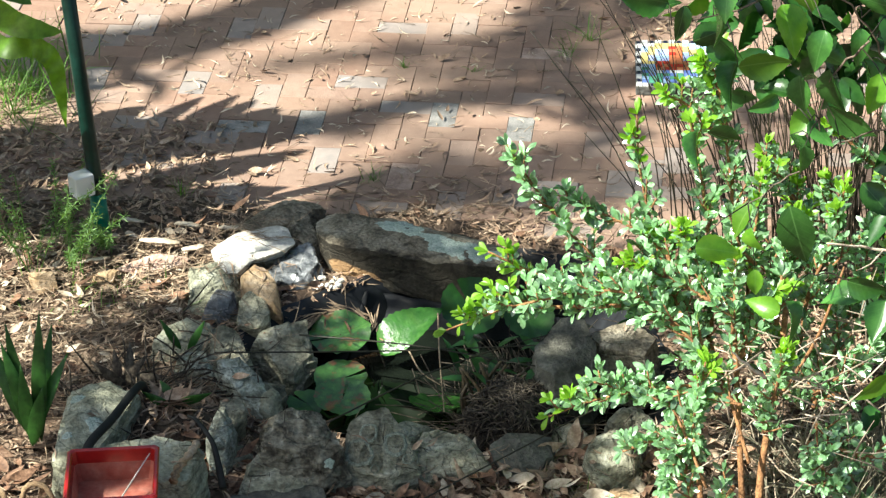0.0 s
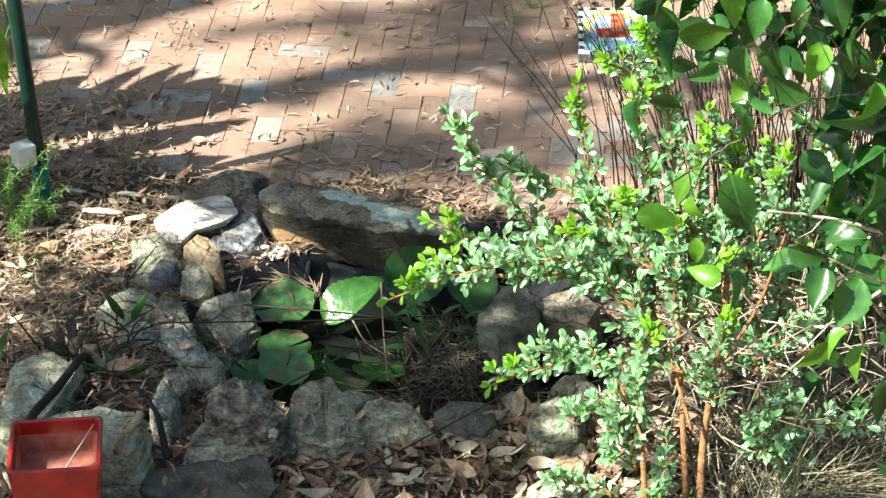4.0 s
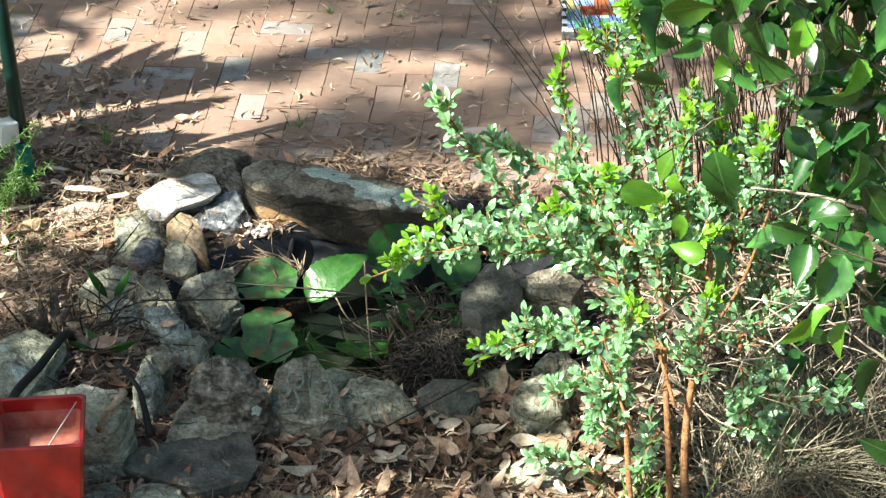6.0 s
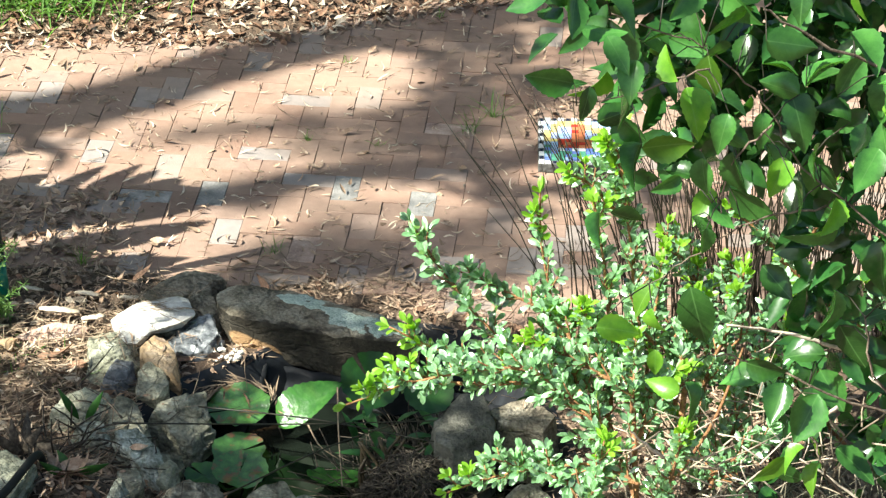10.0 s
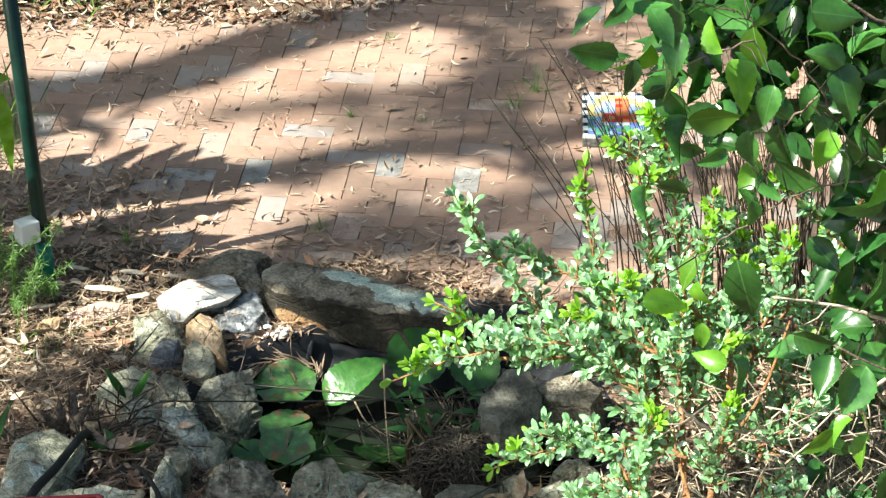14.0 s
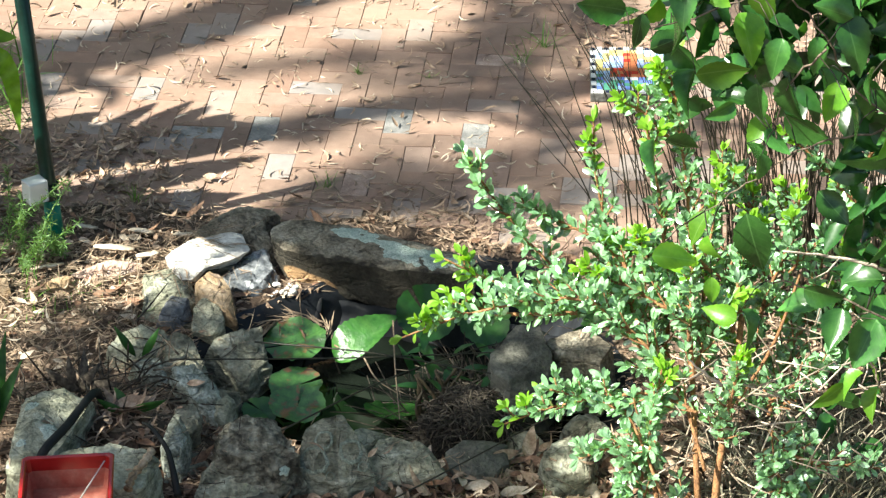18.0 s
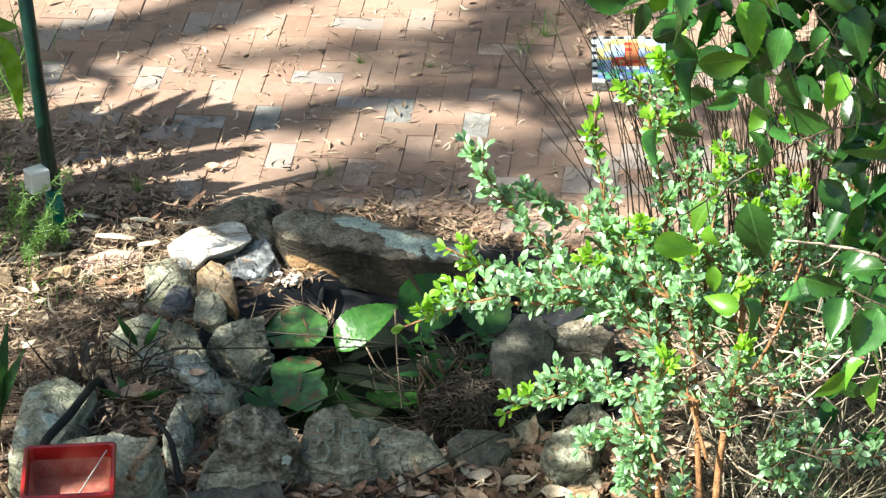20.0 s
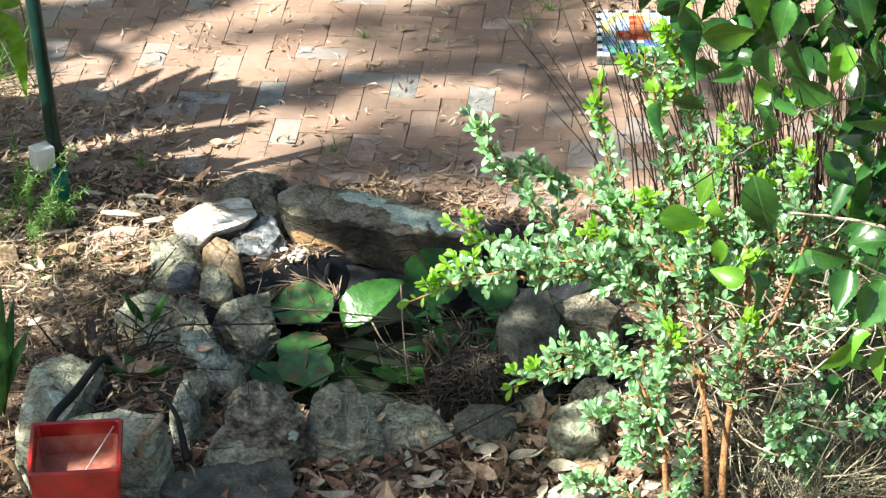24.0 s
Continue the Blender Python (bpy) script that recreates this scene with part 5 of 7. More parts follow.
bough([(0.95, 7.78, 0.78), (0.93, 7.8, 0.62), (0.9, 7.8, 0.45)], 0.1, 1.6)
bough([(0.55, 7.78, 0.25), (0.62, 7.78, 0.36), (0.68, 7.78, 0.46)], 0.0, 1.6)
bough([(1.3, 8.0, 0.62), (1.2, 8.0, 0.58), (1.08, 7.95, 0.5)], 0.0, 1.4)
bough([(1.05, 8.3, 1.0), (1.0, 8.25, 0.85), (0.95, 8.1, 0.7)], 0.1, 1.5)
bough([(0.62, 8.2, 1.02), (0.68, 8.2, 0.9), (0.76, 8.1, 0.74)], 0.25, 1.5)
bough([(0.35, 8.2, 0.78), (0.48, 8.15, 0.74), (0.62, 8.1, 0.7)], 0.1, 1.6)
bough([(0.80, 8.05, 0.98), (0.80, 8.05, 0.86), (0.8, 8.0, 0.72)], 0.2, 1.7)
bough([(1.16, 7.75, 0.2), (1.1, 7.78, 0.32), (1.04, 7.8, 0.42)], 0.0, 1.6)
bough([(0.72, 7.7, 0.12), (0.75, 7.72, 0.22), (0.8, 7.72, 0.3)], 0.0, 1.0)
bough([(0.60, 8.6, 1.31), (0.67, 8.6, 1.27), (0.76, 8.55, 1.2)], 0.4, 1.0)
bough([(0.72, 8.6, 1.46), (0.76, 8.6, 1.38), (0.8, 8.55, 1.2)], 0.5, 1.0)
for i in range(13):                      # the inner twigs, less lit
    a = Vector((rs.uniform(0.55, 1.4), rs.uniform(8.1, 8.7), rs.uniform(0.25, 0.85)))
    d = Vector((rs.uniform(-0.25, 0.2), rs.uniform(-0.2, 0.1), rs.uniform(0.08, 0.35)))
    bough([a + d, a + d * 0.5 + rand_unit(rs) * 0.04, a], 0.0, 0.9, 0.85)
for i in range(27):                      # sprays at the back, before the rushes
    a = Vector((rs.uniform(1.0, 1.95), rs.uniform(8.5, 9.0), rs.uniform(0.2, 0.9)))
    d = Vector((rs.uniform(-0.25, 0.15), rs.uniform(-0.15, 0.1), rs.uniform(0.05, 0.3)))
    bough([a + d, a + d * 0.5 + rand_unit(rs) * 0.04, a], 0.1, 0.8, 0.9)
for pts, rad in (([(0.70, 7.62, -0.02), (0.69, 7.68, 0.13), (0.68, 7.8, 0.34), (0.67, 7.95, 0.5)], 0.012),
                 ([(0.83, 7.62, -0.02), (0.82, 7.68, 0.25), (0.81, 7.95, 0.6), (0.80, 8.2, 0.85)], 0.012),
                 ([(0.89, 7.62, -0.02), (0.875, 7.66, 0.16), (0.89, 7.76, 0.36), (0.95, 7.95, 0.57), (1.0, 8.2, 0.8)], 0.015),
                 ([(0.84, 7.7, 0.4), (0.76, 7.9, 0.6), (0.62, 8.05, 0.78)], 0.007), ([(0.95, 7.85, 0.57), (1.08, 8.0, 0.7), (1.2, 8.3, 0.8)], 0.007),
                 ([(0.70, 7.7, 0.3), (0.60, 7.85, 0.5), (0.5, 7.95, 0.55)], 0.006)):
    c = curve_pts([Vector(p) - S0 for p in pts], 5)
    piece("stem", *tube(c, [rad * (1 - 0.35 * i / len(c)) for i in range(len(c))], 8), M["bark"], shrub, "orange-brown bare stem")
bare = []
for i in range(42):                      # bare pale branchlets in the open middle of the bush
    a = Vector((rs.uniform(0.78, 1.22), rs.uniform(7.72, 8.0), rs.uniform(0.34, 0.72)))
    d = Vector((rs.gauss(0.1, 0.7), rs.gauss(-0.1, 0.25), rs.gauss(0.15, 0.55))).normalized() * rs.uniform(0.06, 0.22)
    m = a + d * 0.5 + rand_unit(rs) * 0.014
    bare.append(tube([a - S0, m - S0, a + d - S0], [0.0034, 0.0027, 0.0012], 5))
    bare.append(tube([m - S0, m + d.cross(rand_unit(rs)) * 0.45 - S0], [0.002, 0.001], 4))
tagged(piece("dead_twigwork", *merge(bare), M["twig_pale"], shrub, "bleached bare branchlets"), kind="stuff")
tagged(piece("twigwork", *merge(twigs), M["bark"], shrub), kind="stuff")
strewn("leaves", SMALL, blades, M["leaf_small"], shrub, kind="stuff")
strewn("young_leaves", SMALL, tips, M["leaf_tip"], shrub, "yellow-green shoot tips", kind="stuff")

# ---- the large-leaved shrub ----
big = thing("camellia", (1.73, 7.5, 0.0), "tall shrub with large glossy serrated dark green leaves", "shrub")
B0 = Vector((1.73, 7.5, 0.0))
rh = random.Random(31)
BIG = []
for i in range(6):
    v, f = leaf_shape(1.0, 0.54 + 0.03 * i, "ovate", 16, 0.3 + 0.12 * i, (0.15, 0.4, -0.15, 0.3, 0.6, 0.05)[i], 0.03, 0.045)
    BIG.append([mesh_of("leaf", v.tolist(), f, M[k]) for k in ("leaf_gloss", "leaf_young")])
DOWN = Vector((0, -0.485, -0.875))
heads = []


def big_leaf(x, y, z, length, angle, young=False, nrm=None):
    a = radians(angle)
    d = Vector((math.cos(a), 0, 0)) + DOWN * math.sin(a) + CAM_SIDE * rh.uniform(-0.25, 0.3)
    n = nrm or (CAM_SIDE * 0.5 + TO_SUN * 0.2 + Vector((0, 0, 0.45)) + rand_unit(rh) * 1.25)
    m = Matrix(axes_of(d, n).tolist()).to_4x4()
    ob = new("leaf", rh.choice(BIG)[1 if young else 0])
    # the place given is the blade's middle
    ob.matrix_world = Matrix.Translation(Vector((x, y, z)) - B0 - d.normalized() * length * 0.5) @ m @ Matrix.Scale(length * 1.04, 4)
    ob.parent = big
    heads.append(Vector((x, y, z)) - d.normalized() * length * 0.5)


def leaves(rows, young=0.15):
    for row in rows:
        big_leaf(*row, young=rh.random() < young)


leaves([(0.58, 7.24, 2.46, 0.13, 10), (0.62, 7.16, 2.43, 0.12, 60), (0.44, 7.34, 2.27, 0.15, 190), (0.54, 7.19, 2.26, 0.10, 100), (0.66, 7.14, 2.36, 0.12, 100),
        (0.66, 7.34, 2.18, 0.11, 75), (0.71, 7.65, 1.96, 0.13, 40), (0.71, 7.58, 1.88, 0.13, 120), (0.53, 7.56, 2.15, 0.07, 330)], 0.0)
leaves([(0.78, 7.23, 2.37, 0.11, 250), (0.92, 7.42, 2.24, 0.13, 80), (0.86, 7.27, 2.20, 0.15, 70), (0.78, 7.20, 2.13, 0.15, 350), (0.93, 7.16, 2.19, 0.11, 110),
        (0.96, 7.23, 2.25, 0.10, 20), (0.82, 7.66, 1.86, 0.09, 120), (0.87, 7.60, 2.26, 0.13, 20), (0.76, 7.58, 2.25, 0.12, 200)])
leaves([(1.04, 7.58, 2.24, 0.13, 95), (1.12, 7.22, 2.44, 0.16, 5), (1.22, 7.29, 2.33, 0.14, 310), (1.20, 7.48, 2.08, 0.18, 70), (1.10, 7.54, 2.01, 0.11, 90),
        (1.14, 7.61, 1.85, 0.15, 80), (1.32, 7.63, 2.02, 0.12, 200), (1.19, 7.15, 2.11, 0.11, 120), (1.13, 7.46, 2.19, 0.12, 200), (0.94, 7.50, 2.29, 0.10, 160)])
leaves([(1.01, 7.40, 1.93, 0.14, 80), (0.89, 7.21, 2.02, 0.11, 85), (0.69, 7.38, 1.79, 0.11, 20), (0.58, 7.15, 1.88, 0.10, 100), (0.95, 7.66, 1.69, 0.13, 120),
        (1.10, 7.62, 1.73, 0.17, 25), (0.92, 7.43, 1.72, 0.11, 60), (0.92, 7.28, 1.77, 0.08, 90), (0.87, 7.64, 1.82, 0.10, 200), (0.98, 7.44, 1.77, 0.10, 50)])
leaves([(0.77, 7.63, 1.37, 0.12, 130), (0.68, 7.41, 1.39, 0.13, 5), (1.29, 7.35, 1.82, 0.12, 110)], 1.0)
leaves([(0.95, 7.61, 1.32, 0.20, 75), (1.34, 7.46, 1.42, 0.16, 100), (1.26, 7.36, 1.74, 0.15, 150), (1.18, 7.20, 1.96, 0.12, 60), (0.78, 7.28, 1.49, 0.09, 80)])
leaves([(1.11, 7.59, 1.12, 0.14, 185), (1.15, 7.13, 1.30, 0.13, 110), (1.24, 7.13, 1.25, 0.16, 115), (1.13, 7.31, 1.31, 0.12, 20), (1.41, 7.70, 1.00, 0.15, 60)], 0.0)
leaves([(1.28, 7.48, 1.27, 0.12, 185), (0.82, 7.27, 1.27, 0.10, 200), (0.93, 7.42, 1.14, 0.11, 60), (0.80, 7.38, 1.29, 0.08, 90), (1.22, 7.22, 1.06, 0.09, 150), (1.32, 7.35, 0.99, 0.11, 60)], 0.8)
leaves([(1.29, 7.22, 0.97, 0.11, 110), (1.47, 7.48, 0.86, 0.16, 40), (1.17, 7.27, 0.97, 0.12, 140), (1.22, 7.31, 0.93, 0.11, 200), (1.46, 7.55, 0.60, 0.15, 120),
        (1.47, 7.29, 0.50, 0.16, 200), (1.41, 7.43, 1.32, 0.16, 60)], 0.3)
leaves([(1.51, 7.64, 1.49, 0.16, 100), (1.50, 7.16, 1.56, 0.15, 70), (1.35, 7.14, 2.08, 0.15, 120), (1.52, 7.24, 1.84, 0.16, 80), (1.46, 7.56, 2.11, 0.15, 100),
        (1.37, 7.47, 2.30, 0.15, 60), (1.55, 7.24, 1.26, 0.16, 120)])
leaves([(0.49, 7.21, 2.52, 0.13, 100), (0.64, 7.38, 2.49, 0.14, 30), (0.79, 7.13, 2.61, 0.13, 120), (1.00, 7.52, 2.42, 0.15, 60), (1.20, 7.64, 2.41, 0.15, 100),
        (1.37, 7.67, 2.38, 0.15, 80), (1.08, 7.54, 2.56, 0.15, 60), (0.80, 7.68, 2.48, 0.14, 150)])
big_leaf(1.53, 6.60, 1.37, 0.2, 120, True)
for i in range(190):                     # the depth of the crown behind the front leaves
    x, z = rh.uniform(0.58, 1.8), rh.uniform(0.9, 2.6)
    if z < 1.75 and (x < 1.2 or rh.random() < 0.7):
        continue
    big_leaf(x, rh.uniform(7.5, 8.1), z, rh.uniform(0.09, 0.15), rh.uniform(0, 360), rh.random() < 0.1)
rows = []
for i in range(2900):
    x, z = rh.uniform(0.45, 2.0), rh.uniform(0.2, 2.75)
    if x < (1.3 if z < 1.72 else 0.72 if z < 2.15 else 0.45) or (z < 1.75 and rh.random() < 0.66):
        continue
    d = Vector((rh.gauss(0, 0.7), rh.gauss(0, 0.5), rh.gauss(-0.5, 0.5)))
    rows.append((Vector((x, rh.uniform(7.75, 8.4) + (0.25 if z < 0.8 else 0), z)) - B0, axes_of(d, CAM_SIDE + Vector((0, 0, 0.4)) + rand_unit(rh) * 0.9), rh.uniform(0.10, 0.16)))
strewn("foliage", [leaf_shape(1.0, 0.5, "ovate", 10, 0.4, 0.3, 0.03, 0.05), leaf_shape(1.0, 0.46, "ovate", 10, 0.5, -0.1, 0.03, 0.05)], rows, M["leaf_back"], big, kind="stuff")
limbs = [([(1.98, 7.6, -0.02), (1.98, 7.6, 0.6), (1.97, 7.6, 1.3), (1.95, 7.6, 2.0), (1.9, 7.6, 2.7)], 0.024, "trunk"),
         ([(1.97, 7.6, 1.3), (1.3, 7.6, 1.8), (1.1, 7.55, 2.1), (0.9, 7.5, 2.3), (0.62, 7.45, 2.42)], 0.006, "branch"),
         ([(1.3, 7.45, 1.8), (1.08, 7.45, 1.75), (0.9, 7.45, 1.62), (0.78, 7.5, 1.5)], 0.005, "branch"),
         ([(1.1, 7.4, 2.1), (1.0, 7.42, 1.95), (0.97, 7.45, 1.75)], 0.006, "branch"),
         ([(1.95, 7.6, 2.0), (1.25, 7.4, 2.35), (1.05, 7.35, 2.5)], 0.009, "branch"),
         ([(1.97, 7.58, 0.35), (1.42, 7.3, 0.85), (1.3, 7.3, 1.05), (1.2, 7.3, 1.2)], 0.008, "branch"),
         ([(1.97, 7.6, 0.8), (1.35, 7.45, 1.15), (1.15, 7.5, 1.22), (0.98, 7.5, 1.25)], 0.007, "branch"),
         ([(1.97, 7.58, 0.7), (1.5, 7.3, 1.25), (1.42, 7.3, 1.5)], 0.008, "branch"),
         ([(0.9, 7.35, 2.3), (0.7, 7.3, 2.25), (0.52, 7.3, 2.2)], 0.005, "branch")]
spots = []
for pts, rad, nm in limbs:
    c = curve_pts([Vector(p) - B0 for p in pts], 6)
    spots += c
    piece(nm, *tube([q + rand_unit(rh) * rad * 1.2 for q in c], [rad * (0.65 if nm == "branch" else 1) * (1 - 0.5 * i / len(c)) for i in range(len(c))], 8), M["twig_brown"], big)
stalks = []
for h in heads:
    q = min(spots, key=lambda s: (s + B0 - h).length)
    a, e = q, h - B0
    if (e - a).length < 0.22:
        stalks.append(tube([a, (a + e) / 2 + Vector((0, 0, 0.02)), e], [0.0024, 0.002, 0.0014], 5))
tagged(piece("stalkwork", *merge(stalks), M["rush"], big), kind="stuff")

# ---- rushes: tall dark stems behind the shrub ----
rr = random.Random(41)
clump = thing("rushes", (1.1, 9.65, 0.0), "clump of tall thin dark brown rush stems", "rushes")
C0 = Vector((1.1, 9.65, 0.0))
for bunch in range(10):
    for i in range(34 if bunch > 1 else 10):
        bx = rr.gauss(0.70 + 0.17 * bunch, 0.035) if bunch < 2 else rr.gauss(0.72 + 0.155 * bunch, 0.08)
        base = Vector((bx, rr.uniform(9.45, 9.8), -0.01))
        h = rr.uniform(0.7, 1.25)
        lean = -0.42 * max(-0.1, 1.35 - bx) + rr.gauss(-0.05, 0.14)
        tipp = base + Vector((lean * h, rr.uniform(-0.12, 0.1), h))
        mid = base * 0.5 + tipp * 0.5 + Vector((-lean * 0.12, 0, 0.03))
        c = curve_pts([base, mid, tipp], 4)
        piece("rush_stem", *tube([q - C0 for q in c], [0.0035 * (1 - 0.65 * j / len(c)) for j in range(len(c))], 5), M["rush"], clump)

# ---- bleached dead branches at the edge of the thicket ----
for pts in ([(1.31, 7.6, 0.80), (1.45, 7.6, 0.70), (1.59, 7.6, 0.58), (1.74, 7.62, 0.47)], [(1.51, 7.6, 1.11), (1.58, 7.6, 1.05), (1.65, 7.6, 0.96), (1.76, 7.62, 0.80)],
            [(1.04, 7.6, 1.30), (1.15, 7.6, 1.285), (1.27, 7.6, 1.26), (1.42, 7.62, 1.20)], [(1.25, 7.6, 0.87), (1.33, 7.6, 0.92), (1.42, 7.6, 1.0)], [(0.76, 7.6, 0.90), (0.81, 7.6, 0.85), (0.87, 7.62, 0.79)]):
    c = curve_pts(pts, 5)
    branch = thing("dead_branch", pts[-1], "bleached bare dead branch caught in the shrubs", "branch", "dead branches")
    piece("stick", *tube([q - branch.location + rand_unit(rr) * 0.003 for q in c], [0.003 + 0.004 * j / len(c) for j in range(len(c))], 7), M["twig_pale"], branch)
    q, d = c[len(c) // 2], (c[-1] - c[0]).normalized()
    piece("side_twig", *tube([q - branch.location, q + d.cross(CAM_SIDE) * 0.05 - d * 0.03 - branch.location, q + d.cross(CAM_SIDE) * 0.08 - d * 0.07 - branch.location], [0.003, 0.0024, 0.001], 5), M["twig_pale"], branch)

# ---- dry grass and dead twigs under the shrubs ----
dg = random.Random(42)


def blades_of(n, place, height, mat, name, label, category, spread=0.5, width=0.006, droop=0.5, seed=1, lean=(0.0, 0.0)):
    r = random.Random(seed)
    shapes = [leaf_shape(1.0, width / height * 1.0, "strap", 5, 0.3, droop * k) for k in (0.2, 0.6, 1.1)]
    rows = []
    for _ in range(n):
        p = place(r)
        d = Vector((r.gauss(lean[0], spread), r.gauss(lean[1], spread), 1))
        rows.append((p, axes_of(d, Vector((d.x, d.y, 0)) * -1 + rand_unit(r) * 0.2 + Vector((0, 0, 0.01))), height * r.uniform(0.45, 1.1)))
    ob = strewn(name, shapes, rows, M[mat])
    return tagged(ob, label, category, kind="stuff")


blades_of(1150, lambda r: (r.uniform(0.95, 2.0), r.uniform(7.5, 8.3), 0.0), 0.46, "straw_grey", "dry_grass", "thicket of dry grey straw under the shrubs", "dry grass", 0.75, 0.005, 0.6, 7)
blades_of(240, lambda r: (r.gauss(1.30, 0.14), r.gauss(7.82, 0.1), 0.0), 0.62, "straw_pale", "dry_grass", "long arching bleached grass beside the shrub", "dry grass", 0.28, 0.007, 1.1, 17, (0.38, -0.3))
edging = thing("edging_tile", (1.245, 7.56, 0.0), "weathered terracotta edging tile standing in the dry grass", "edging tile")
bm = bmesh.new()
box(bm, -0.034, 0.034, -0.022, 0.022, -0.03, 0.115, 0.007)
part("tile", bm, M["rock_terracotta"], edging).rotation_euler = (0.05, 0.06, 0.2)
blades_of(130, lambda r: (r.uniform(0.45, 1.3), r.uniform(7.45, 7.9), 0.0), 0.16, "straw_grey", "dry_grass", "short dry grass by the shrub's foot", "dry grass", 0.9, 0.005, 0.6, 8)
blades_of(24, lambda r: (r.gauss(0.74, 0.05), r.gauss(7.62, 0.04), 0.0), 0.24, "grass", "grass_tuft", "green grass tuft at the shrub's foot", "grass", 0.45, 0.014, 0.5, 9)
bits = []
for i in range(150):
    a = Vector((dg.uniform(0.75, 1.6), dg.uniform(7.7, 8.3), dg.uniform(0.02, 0.7)))
    d = Vector((dg.gauss(0, 0.6), dg.gauss(0, 0.4), dg.gauss(0.25, 0.45))).normalized() * dg.uniform(0.06, 0.3)
    bits.append(tube([a, a + d * 0.5 + rand_unit(dg) * 0.012, a + d], [0.0035, 0.003, 0.0012], 5))
tagged(piece("dead_twigs", *merge(bits), M["twig"]), "tangle of dry grey dead twigs inside the shrub", "twigs", kind="stuff")

bits = []
for i in range(130):                     # dead stalks among the left rocks
    a = Vector((dg.gauss(-1.22, 0.16), dg.gauss(8.60, 0.16), dg.uniform(0.05, 0.16)))
    d = Vector((dg.gauss(0, 0.7), dg.gauss(0, 0.6), dg.gauss(0.25, 0.3))).normalized() * dg.uniform(0.06, 0.24)
    bits.append(tube([a, a + d * 0.5 + rand_unit(dg) * 0.015, a + d], [0.0042, 0.0035, 0.0015], 5))
tagged(piece("dead_stalks", *merge(bits), M["root"]), "tangle of dark dead stalks between the rocks", "twigs", kind="stuff")

# ---- pond plants ----
def lily_pad(at, radius, turn, tilt, mat, label, seed, cup=0.12, narrow=1.0, fold=0.0):
    r = random.Random(seed)
    vs, fs = [(0, 0, 0)], []
    n, rings = 40, 5
    for j in range(1, rings + 1):
        for k in range(n + 1):
            a = radians(5) + (2 * math.pi - radians(10)) * k / n
            q = radius * j / rings * (1 + 0.05 * noise.noise((math.cos(a) * 1.5, math.sin(a) * 1.5, seed)) + (0.035 * (k % 2) if j == rings else 0))
            z = cup * radius * (j / rings) ** 2 + 0.22 * radius * (j / rings) ** 2 * noise.noise((math.cos(a) * 2, math.sin(a) * 2, seed + 5))
            vs.append((q * math.cos(a), q * math.sin(a) * narrow, z + fold * abs(math.sin(a)) * q))
    for k in range(n):
        fs.append((0, 1 + k, 2 + k))
        for j in range(rings - 1):
            a = 1 + j * (n + 1) + k
            fs.append((a, a + n + 1, a + n + 2, a + 1))
    pad = thing("lily_pad", at, label, "water lily", "lily pads")
    lf2 = piece("blade", vs, fs, M[mat], pad)
    lf2.matrix_basis = pose(0, 0, 0, *tilt, 0) @ pose(0, 0, 0, 0, 0, turn)
    c = curve_pts([(0, 0, 0), (0.02, 0.03, -0.06), (0.05, 0.05, -0.14 - max(0, at[2]))], 4)
    piece("stalk", *tube(c, [0.004] * len(c), 6), M["root"], pad)
    return pad


lily_pad((-0.61, 9.25, -0.045), 0.122, 200, (9, -4), "lily", "round lily pad, green with rusty brown patches, tilted on the water", 1)
def lily_leaf(foot, tip, width, nrm, mat, label, fold=0.3, curl=0.1):
    """A lily leaf that stands out of the water: toothed blade on a stalk."""
    f0, d = Vector(foot), Vector(tip) - Vector(foot)
    leaf = thing("lily_leaf", foot, label, "water lily", "lily pads")
    v, f = leaf_shape(d.length, width, "ovate", 22, fold, curl, 0.02, 0.03)
    piece("blade", (v @ axes_of(d, nrm).T).tolist(), f, M[mat], leaf).modifiers.new("thickness", "SOLIDIFY").thickness = 0.0015
    c = curve_pts([(0, 0, 0), (0.01, 0.02, -0.05), (0.03, 0.04, -0.16 - max(0, f0.z))], 4)
    piece("stalk", *tube(c, [0.004] * len(c), 6), M["root"], leaf)


lily_leaf((-0.45, 9.16, -0.08), (-0.215, 9.26, 0.075), 0.16, (-0.1, -0.55, 0.85), "lily_clean", "bright green lily leaf standing up out of the pond", 0.85)
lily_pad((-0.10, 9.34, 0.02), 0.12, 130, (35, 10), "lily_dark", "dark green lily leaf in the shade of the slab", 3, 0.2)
lily_pad((-0.60, 9.02, -0.10), 0.10, 20, (8, 0), "lily", "green lily pad floating by the front rocks", 4)
lily_pad((-0.585, 8.865, -0.09), 0.105, 80, (8, 4), "lily", "light green lily pad overlapping its neighbour", 5)
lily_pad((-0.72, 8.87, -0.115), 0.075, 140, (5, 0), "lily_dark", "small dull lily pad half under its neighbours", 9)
lily_pad((-0.225, 8.815, -0.09), 0.105, 300, (-15, 6), "lily_clean", "small bright green lily pad under the reeds", 6)
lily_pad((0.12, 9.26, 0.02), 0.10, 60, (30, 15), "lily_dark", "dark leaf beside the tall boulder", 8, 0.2)

